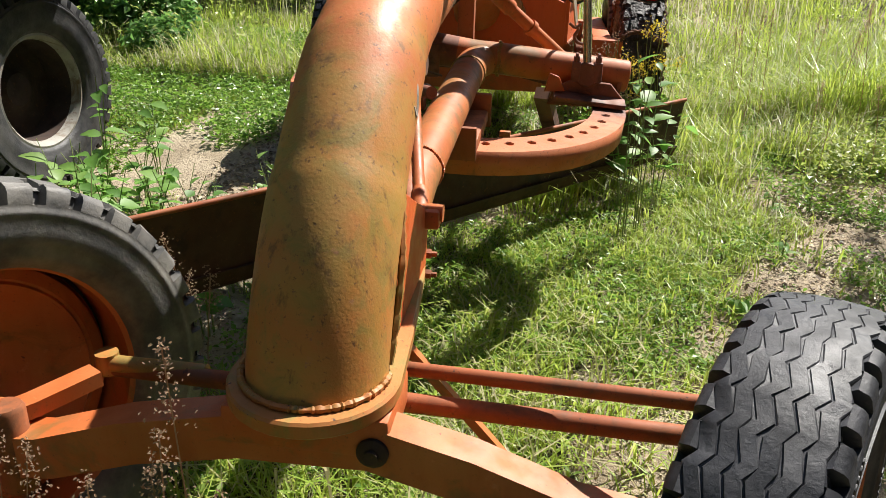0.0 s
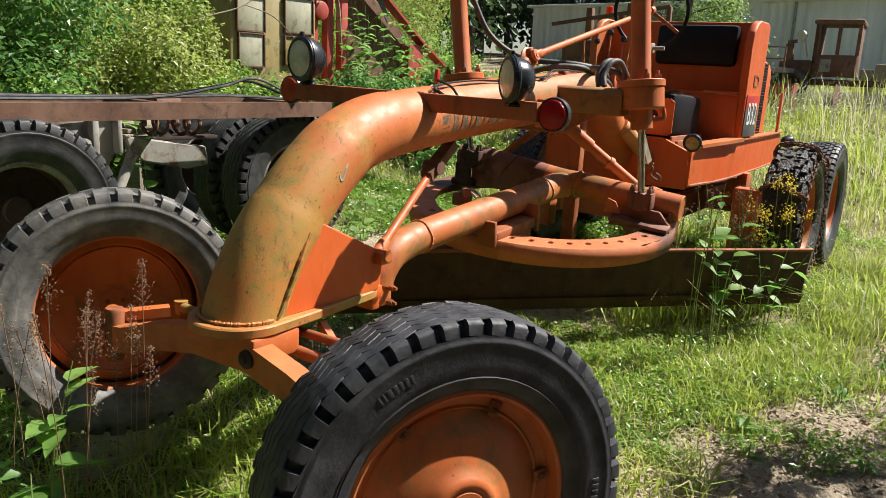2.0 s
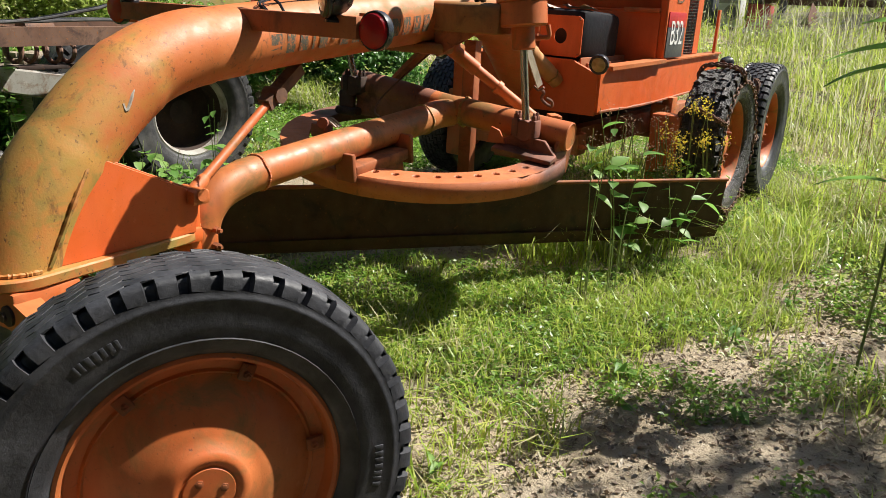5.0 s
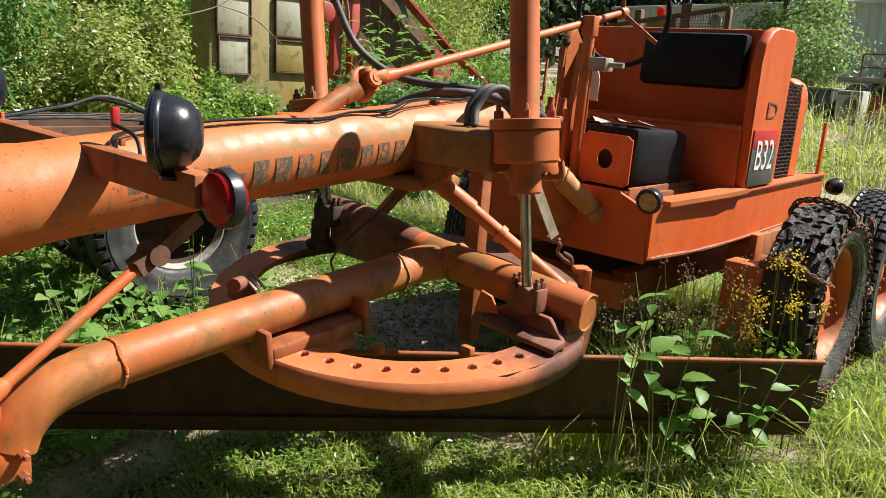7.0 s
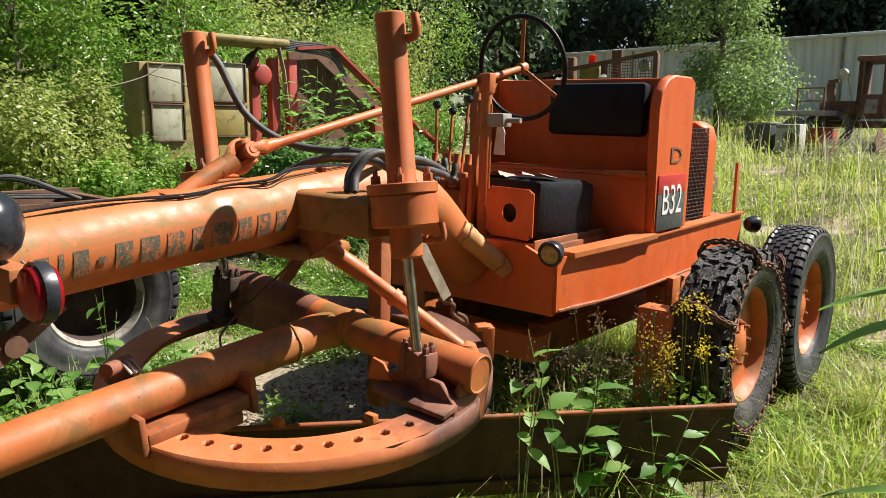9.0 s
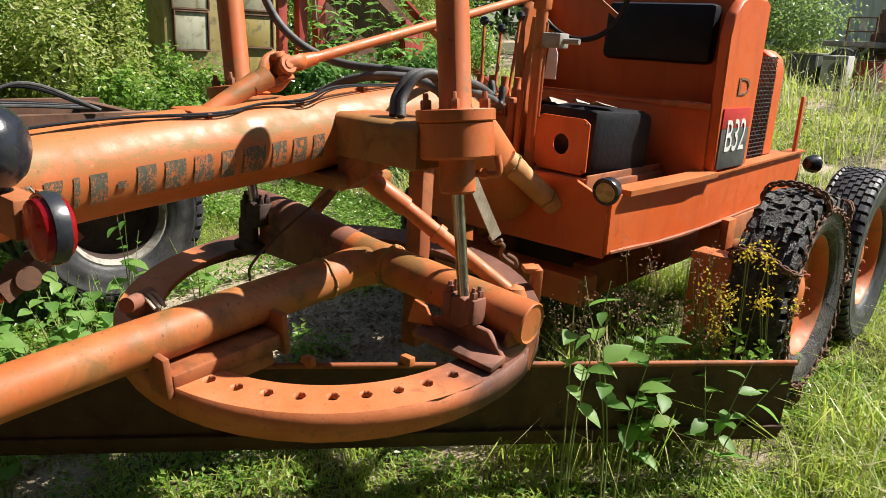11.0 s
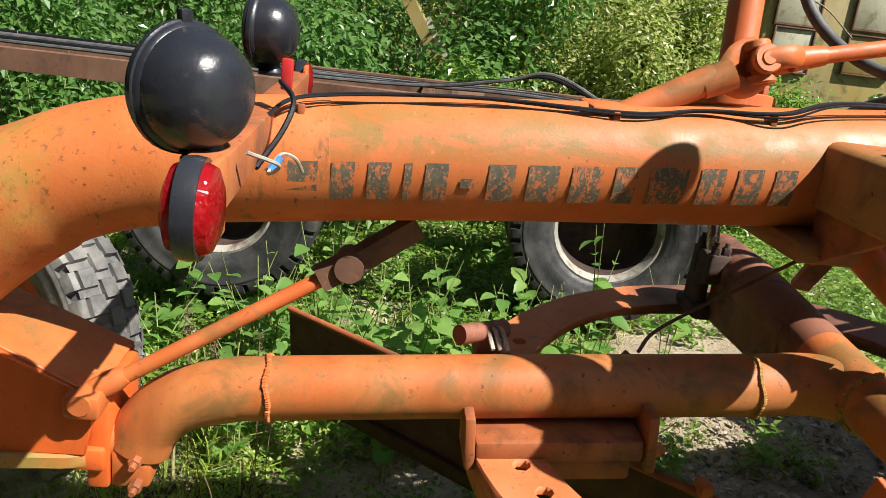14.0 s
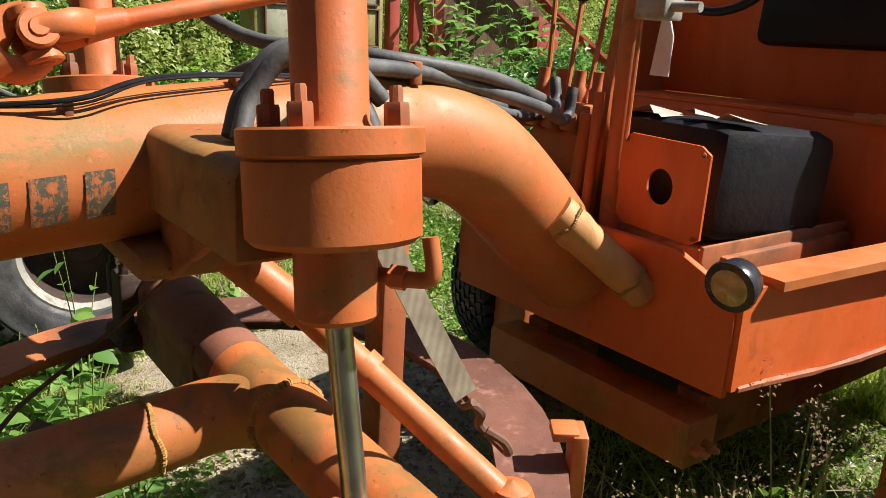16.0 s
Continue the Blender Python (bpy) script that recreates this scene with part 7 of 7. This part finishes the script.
# four western bushes take bigger, darker LEAF_BROAD leaves to stand in for forest shade
for i, (x, y, sx_, sz_, n, mat) in enumerate(((-4.6, 0.2, 1.0, 1.2, 4200, LEAF_BROAD), (-4.5, 2.0, 0.9, 0.9, 5200, LEAF), (-5.6, 1.2, 1.3, 1.9, 4600, LEAF_BROAD), (-6.2, 2.9, 1.2, 1.8, 6000, LEAF_SUNNY), (-4.6, -1.8, 1.2, 1.5, 4200, LEAF_BROAD),
                                                (-6.4, -1.0, 1.5, 2.3, 4600, LEAF_BROAD), (-4.6, 3.5, 0.55, 0.9, 3200, LEAF), (-5.0, 6.6, 0.75, 0.9, 4200, LEAF_BROAD), (-4.0, 6.0, 0.6, 0.6, 3000, LEAF_BROAD), (-6.3, 8.6, 0.9, 0.9, 4200, LEAF),
                                                (-5.3, 2.9, 0.7, 1.4, 4200, LEAF_SUNNY), (-7.0, 1.0, 1.2, 2.6, 5000, LEAF_SUNNY), (-7.6, 4.4, 1.1, 2.5, 5000, LEAF), (-8.2, 6.6, 1.2, 2.7, 5000, LEAF), (-8.0, 9.6, 1.3, 2.2, 5000, LEAF_SUNNY), (-9.8, 11.5, 1.5, 2.6, 5000, LEAF), (-5.15, 4.35, 0.45, 0.95, 2600, LEAF), (-5.1, 5.2, 0.5, 0.9, 2600, LEAF_BROAD), (-5.25, 3.75, 0.5, 1.5, 3000, LEAF_SUNNY))):
    blobs = [(random.Random(i * 7 + k).uniform(-0.7, 0.7) * sx_, random.Random(i * 9 + k).uniform(-0.7, 0.7) * sx_, sz_ * (0.3 + 0.14 * k), sx_ * random.Random(i * 5 + k).uniform(0.35, 0.6), sx_ * random.Random(i * 3 + k).uniform(0.35, 0.6), sz_ * 0.34) for k in range(6)]
    shrub("bramble_bush", "dense bramble bush, yellowing in the sun" if mat is LEAF_SUNNY else "dense green bramble bush", "bush", at_ground(x, y), blobs, int(n * 2.3), 0.078 if mat is LEAF_BROAD else 0.058, mat, 40 + i, 10, "brambles")
rngw = random.Random(77)
for row, (count, near, far) in enumerate(((30, 22, 26), (34, 28, 34), (34, 36, 44))):
    for i in range(count):
        az = radians(8 + 92 * (i + rngw.random() * 0.8) / count)
        d = rngw.uniform(near, far)
        x, y = 2.3 - math.sin(az) * d, 0.5 + math.cos(az) * d
        if x > -17 and 18 < y < 36:
            y = 37 + rngw.uniform(0, 4)
        tree("forest_tree", "tall dark forest tree at the yard's edge", at_ground(x, y), rngw.uniform(11, 16), rngw.uniform(2.4, 3.6), (3200, 3000, 2200)[row], (0.30, 0.34, 0.46)[row], LEAF_DARK, 200 + 50 * row + i, 0.14 if row else 0.05)
for i, (x, y, h) in enumerate(((-9.5, 1.5, 8), (-9.0, 4.0, 8), (-9.5, -2.5, 9), (-11, 8.5, 8), (-14, 13, 9), (-8.0, -5.5, 8), (-12.5, 5.0, 9))):
    tree("edge_tree", "leafy tree at the wood's edge", at_ground(x, y), h, 2.6, 15000, 0.10, LEAF if i % 3 else LEAF_SUNNY, 300 + i, 0.04, "edge trees")
tree("birch", "pale sunlit young tree before the hall", at_ground(-7.0, 20.5), 5.6, 2.1, 12000, 0.11, LEAF_PALE, 400, 0.12, "yard trees")
tree("birch", "pale sunlit young tree behind the hall", at_ground(-4.5, 37.0), 10.0, 3.2, 7000, 0.2, LEAF_PALE, 401, 0.1, "yard trees")
tree("birch", "pale sunlit young tree behind the hall", at_ground(0.5, 38.0), 10.5, 3.4, 7000, 0.22, LEAF_PALE, 402, 0.1, "yard trees")
# trees beside the yard whose crowns throw dappled shade on the soil
tree("shade_tree", "tall leafy tree beside the yard", at_ground(5.65, 5.9), 8.6, 2.3, 5600, 0.16, LEAF, 410, 0.55, "yard trees")
tree("shade_tree", "tall leafy tree beside the yard", at_ground(8.2, 8.6), 10.5, 2.4, 2600, 0.18, LEAF, 411, 0.55, "yard trees")
# unseen woods behind and beside the camera, added to block sky light
for i in range(30):
    az = radians(62 + 236 * (i + rngw.random() * 0.7) / 30)
    d = rngw.uniform(9.0, 12.5)
    x, y = 1.5 + math.sin(az) * d, 1.0 + math.cos(az) * d
    if x > -6.5:
        tree("forest_tree", "tall dark forest tree at the yard's edge", at_ground(x, y), rngw.uniform(10, 14), rngw.uniform(2.4, 3.2), 1400, 0.6, LEAF_DARK, 430 + i, 0.05)


# ---- single plants ----
def leaf_mesh(name, wide, bend, teeth):
    """One leaf of length 1 along +x: folded on its midrib, drooping, with a toothed edge."""
    vs, n = [], 9
    for i in range(n):
        t = i / (n - 1)
        half = wide * math.sin(math.pi * min(1.0, t ** 0.72)) ** 0.9 * (0.93 + teeth * (i % 2)) + (0.012 if i == 0 else 0)
        z = -bend * t * t
        vs += [(t, half, z + 0.22 * half), (t, 0, z - 0.02), (t, -half, z + 0.22 * half)]
    fs = []
    for i in range(n - 1):
        for k in (0, 1):
            a = i * 3 + k
            fs.append((a, a + 1, a + 4, a + 3))
    me = bpy.data.meshes.new(name)
    me.from_pydata(vs, [], fs)
    me.materials.append(LEAF_PLANT)
    for p in me.polygons:
        p.use_smooth = True
    return me


LEAF_OVAL = leaf_mesh("oval leaf", 0.30, 0.30, 0.10)
LEAF_LONG = leaf_mesh("long leaf", 0.20, 0.45, 0.06)
LEAF_ROUND = leaf_mesh("round leaf", 0.42, 0.25, 0.08)


def leafy_plant(name, label, category, at, height, n, size, seed, leaf=None, spread=0.2, stems=3, group="", low=0.22):
    """A weed: a few stems, and on them leaves that are pieces of their own."""
    rng = random.Random(seed)
    ob = thing(name, label, category, group, at=at)
    for s in range(stems):
        a = rng.uniform(0, 2 * math.pi)
        h = height * rng.uniform(0.75, 1.05)
        tip = Vector((math.cos(a) * spread * rng.uniform(0.4, 1), math.sin(a) * spread * rng.uniform(0.4, 1), h))
        path = spline([(0.02 * math.cos(a), 0.02 * math.sin(a), -0.03), (tip.x * 0.3, tip.y * 0.3, h * 0.5), tip], 5)
        part("stem", tube(path, [0.004 * (1 - 0.6 * q / (len(path) - 1)) for q in range(len(path))], 5), STEM, ob, flat=0)
        for i in range(n // stems):
            t = low + (1 - low) * (i + rng.random() * 0.6) / max(1, n // stems)
            p = path[min(len(path) - 1, int(t * (len(path) - 1)))]
            az = i * 2.4 + rng.uniform(-0.5, 0.5)
            L = size * rng.uniform(0.6, 1.15) * (1.15 - 0.45 * t)
            lf = new("leaf", leaf or LEAF_OVAL)
            lf.parent = ob
            lf.matrix_basis = Matrix.Translation(p) @ pose(0, 0, 0, rng.uniform(-25, 25), rng.uniform(-35, 20), math.degrees(az)) @ Matrix.Diagonal((L, L * rng.uniform(0.85, 1.15), L, 1))
    return ob


def flower_head(rng, p, r, n, size):
    """A loose plume of tiny florets."""
    pts = np.array([[p[0] + rng.gauss(0, r), p[1] + rng.gauss(0, r), p[2] + rng.gauss(0, r * 1.3)] for _ in range(n)])
    nn = np.array([[rng.gauss(0, 1), rng.gauss(0, 1), 1.0] for _ in range(n)])
    uu = np.array([[rng.gauss(0, 1), rng.gauss(0, 1), rng.gauss(0, 1)] for _ in range(n)])
    return leaf_geo(pts, nn, uu, np.array([size * rng.uniform(0.7, 1.3) for _ in range(n)]))


def flowering_weed(name, label, at, height, heads, mat, seed, size=0.010, dens=30):
    rng = random.Random(seed)
    ob = thing(name, label, "wild flower", "", at=at)
    stems, leaves = [], []
    for i in range(heads):
        a = rng.uniform(0, 2 * math.pi)
        tip = Vector((math.cos(a) * 0.09 * height * rng.uniform(0.3, 1.4), math.sin(a) * 0.09 * height * rng.uniform(0.3, 1.4), height * rng.uniform(0.72, 1.05)))
        path = spline([(0.015 * math.cos(a), 0.015 * math.sin(a), -0.03), (tip.x * 0.4, tip.y * 0.4, tip.z * 0.55), tip], 4)
        stems.append(tube(path, 0.0022, 4))
        tagged(part("flower_head", flower_head(rng, tip, 0.02, dens, size), mat, ob, flat=0), kind="stuff")
        leaves.append(flower_head(rng, path[len(path) // 2], 0.045, 10, 0.04))
    tagged(part("stem", merge(*stems), STEM, ob, flat=0), kind="stuff")
    tagged(part("foliage", merge(*leaves), LEAF, ob, flat=0), kind="stuff")
    return ob


def seed_stalk(at, height, seed, puff=0.02, group="dry stalks"):
    """One dry grass stalk with a feathery seed head."""
    rng = random.Random(seed)
    ob = thing("seed_stalk", "dry reddish grass stalk with a feathery seed head", "grass stalk", group, at=at)
    tip = Vector((rng.uniform(-0.08, 0.08), rng.uniform(-0.08, 0.08), height))
    path = spline([(0, 0, -0.03), (tip.x * 0.2, tip.y * 0.2, height * 0.5), tip], 5)
    part("stalk", tube(path, 0.0016, 4), SEED, ob, flat=0)
    geos = []
    for i in range(5):
        q = tip + Vector((0, 0, -0.03 * i))
        geos.append(flower_head(rng, q, puff * (0.5 + 0.22 * i), 26, 0.007))
    tagged(part("seed_head", merge(*geos), SEED, ob, flat=0), kind="stuff")
    return ob


# broad-leaved plant growing through the blade, and yellow flowers before the chained wheel
for i, (x, y, h, n, size, spread, low) in enumerate(((0.80, 2.68, 0.98, 14, 0.15, 0.16, 0.72), (0.72, 2.94, 0.58, 26, 0.14, 0.30, 0.45), (0.72, 2.52, 1.0, 10, 0.12, 0.10, 0.74), (0.90, 3.15, 0.52, 16, 0.13, 0.24, 0.45))):
    leafy_plant("broad_leaf_plant", "young broad-leaved plant growing beside the blade's end", "plant", at_ground(x, y), h, n, size, 5 + i * 31, LEAF_OVAL, spread, 3, low=low)
for i, (x, y, h) in enumerate(((0.80, 3.52, 0.86), (0.90, 3.60, 0.80), (0.72, 3.48, 0.70))):
    flowering_weed("goldenrod", "yellow flowering weed in front of the chained wheel", at_ground(x, y), h, 5, YELLOW_FLOWER, 60 + i, 0.014, 34)
for i, (x, y, h) in enumerate(((0.40, 2.95, 0.72), (0.52, 3.12, 0.66), (0.60, 3.30, 0.74), (0.46, 3.34, 0.78), (0.70, 3.46, 0.66), (0.62, 3.56, 0.8))):
    flowering_weed("white_flower", "small pale flowering weed by the platform", at_ground(x, y), h, 8, SEED, 70 + i, 0.009, 20)
flowering_weed("yellow_flower", "yellow flowering weed in the brambles", at_ground(-3.6, 2.2), 1.05, 6, YELLOW_FLOWER, 81)
# leafy plants round the front wheel seen first
leafy_plant("burdock", "leafy green weed before the front wheel", "plant", at_ground(-0.15, -0.40), 0.62, 22, 0.17, 8, LEAF_OVAL, 0.14, 3)
leafy_plant("burdock", "leafy green weed before the front wheel", "plant", at_ground(0.02, -0.50), 0.44, 20, 0.18, 9, LEAF_ROUND, 0.16, 3)
leafy_plant("burdock", "leafy green weed before the front wheel", "plant", at_ground(-0.28, -0.52), 0.52, 20, 0.15, 10, LEAF_OVAL, 0.2, 3)
rng = random.Random(31)
for i in range(16):
    seed_stalk(at_ground(rng.uniform(-0.42, 0.08), rng.uniform(-0.42, -0.12)), rng.uniform(0.55, 0.95), 500 + i, rng.choice((0.012, 0.02, 0.008)))
for i in range(10):
    seed_stalk(at_ground(rng.uniform(-0.75, -0.3), rng.uniform(0.55, 0.9)), rng.uniform(0.4, 0.7), 520 + i, 0.016)
for i in range(46):
    x = rng.uniform(1.4, 4.2)
    seed_stalk(at_ground(x, rng.uniform(2.6, 5.5)), rng.uniform(0.5, 0.95), 540 + i, rng.choice((0.008, 0.014)))
leafy_plant("burdock", "leafy green weed beside the front wheel", "plant", at_ground(-1.0, 0.02), 0.98, 22, 0.12, 14, LEAF_OVAL, 0.16, 3)
leafy_plant("burdock", "leafy green weed beside the truck wheel", "plant", at_ground(-1.45, 0.95), 0.80, 20, 0.12, 15, LEAF_OVAL, 0.2, 3)
leafy_plant("burdock", "leafy green weed beside the truck wheel", "plant", at_ground(-1.30, 1.35), 0.75, 20, 0.12, 16, LEAF_ROUND, 0.2, 3)
for i, (x, y, h) in enumerate(((-1.72, 1.80, 0.58), (-1.78, 2.16, 0.72), (-1.70, 2.50, 0.62))):
    leafy_plant("raspberry_weed", "green weed with toothed oval leaves before the truck wheel", "plant", at_ground(x, y), h, 18, 0.13, 640 + i * 7, LEAF_OVAL, 0.2, 3, "weeds by the truck")
# raspberry-like weeds between the grader and the truck, and on the field
for i in range(60):
    x, y = rng.uniform(-1.75, -0.75), rng.uniform(0.5, 2.2)
    if i % 3 == 0:
        x, y = rng.uniform(-3.6, -2.9), rng.uniform(-0.6, 3.2)
    leafy_plant("raspberry_weed", "green weed with toothed oval leaves", "plant", at_ground(x, y), rng.uniform(0.22, 0.6), 14, rng.uniform(0.07, 0.12), 600 + i, LEAF_OVAL if i % 2 else LEAF_ROUND, 0.2, 3, "weeds by the truck")
for i in range(26):
    x, y = rng.uniform(-1.85, -1.2), rng.uniform(-0.2, 2.1)
    leafy_plant("raspberry_weed", "green weed with toothed oval leaves", "plant", at_ground(x, y), rng.uniform(0.3, 0.62), 18, rng.uniform(0.08, 0.13), 660 + i, LEAF_OVAL if i % 2 else LEAF_ROUND, 0.18, 3, "weeds by the truck")
for i in range(24):
    x, y = rng.uniform(0.9, 3.2), rng.uniform(0.4, 3.4)
    leafy_plant("plantain", "low weed with long leaves on the soil", "plant", at_ground(x, y), rng.uniform(0.06, 0.14), 9, rng.uniform(0.05, 0.09), 700 + i, LEAF_LONG, 0.06, 3, "weeds on the soil")
# sapling and vines over the truck rails, vines over the red boom
leafy_plant("maple_sapling", "young sapling with lobed leaves above the truck rail", "sapling", at_ground(-2.18, 1.15), 1.32, 22, 0.11, 11, LEAF_ROUND, 0.14, 2)
leafy_plant("maple_sapling", "young sapling with lobed leaves above the truck rail", "sapling", at_ground(-2.30, -0.6), 1.40, 26, 0.11, 12, LEAF_ROUND, 0.3, 3)
leafy_plant("maple_sapling", "young sapling with lobed leaves above the truck rail", "sapling", at_ground(-2.25, 0.1), 1.30, 22, 0.10, 13, LEAF_OVAL, 0.3, 3)
for i, (x, y, h) in enumerate(((-5.6, 6.2, 1.9), (-5.75, 6.6, 2.25), (-5.7, 7.0, 2.2), (-5.5, 7.25, 1.9), (-5.3, 6.9, 1.6), (-5.2, 5.6, 1.1), (-5.2, 6.1, 1.5), (-5.6, 7.6, 1.5), (-5.65, 6.4, 2.1), (-5.8, 7.4, 1.7))):
    leafy_plant("climbing_vine", "leafy vine climbing over the red boom", "vine", at_ground(x, y), h, 72, 0.17, 800 + i, LEAF_OVAL, 0.42, 4, "vines")
# dead branch reaching out of the brambles
br = thing("dead_branch", "bare grey branch over the brambles", "branch", at=at_ground(-5.2, 3.0))
part("limb", tube(spline([(-0.3, -0.8, 0.3), (-0.1, -0.1, 1.4), (0.0, 0.5, 1.75), (0.05, 1.05, 1.95), (0.1, 1.35, 2.25), (0.1, 1.45, 2.7)], 6), [0.010 - 0.00022 * i for i in range(31)], 6), TIMBER, br, flat=0)
part("twig", tube(spline([(0.05, 1.05, 1.95), (0.1, 1.4, 1.85), (0.12, 1.7, 1.62)], 5), 0.006, 5), TIMBER, br, flat=0)
# small stones on the soil
stones = []
for i in range(160):
    x, y = rng.uniform(0.6, 3.4), rng.uniform(-1.2, 3.0)
    r = rng.uniform(0.006, 0.02)
    m = Matrix.Translation(at_ground(x, y, r * 0.2)) @ pose(0, 0, 0, rng.uniform(0, 90), rng.uniform(0, 90), rng.uniform(0, 90)) @ Matrix.Diagonal((1, rng.uniform(0.6, 1), rng.uniform(0.4, 0.7), 1))
    stones.append(moved(lathe([(r * 0.5, -r), (r * 0.95, -r * 0.4), (r, r * 0.3), (r * 0.5, r * 0.95)], 7), m))
tagged(part("pebbles", merge(*stones), GREY_STEEL, flat=0), "small pale pebbles on the sandy soil", "pebbles", kind="stuff")

# tall weed with long leaves standing in the grass beside the path
tallw = thing("tall_weed", "tall weed with long drooping leaves beside the grader", "plant", at=at_ground(1.97, 2.48))
zt = 1.36 - rise(1.97, 2.48)
part("stem", tube(spline([(0, 0, -0.03), (0.01, 0.01, zt * 0.5), (-0.02, -0.02, zt)], 5), 0.006, 6), STEM, tallw, flat=0)
for i, (dz, az, L) in enumerate(((0.0, 212, 0.20), (-0.08, 208, 0.29), (-0.14, 216, 0.30), (-0.05, 20, 0.26), (-0.2, 110, 0.28), (-0.32, 300, 0.27), (-0.45, 40, 0.26), (-0.55, 190, 0.24))):
    lf = new("leaf", LEAF_LONG if i else LEAF_OVAL)
    lf.parent = tallw
    lf.matrix_basis = Matrix.Translation((-0.02, -0.02, zt + dz)) @ pose(0, 0, 0, 12, -14 + 4 * (i % 3), az) @ Matrix.Diagonal((L, L, L * 0.8, 1))
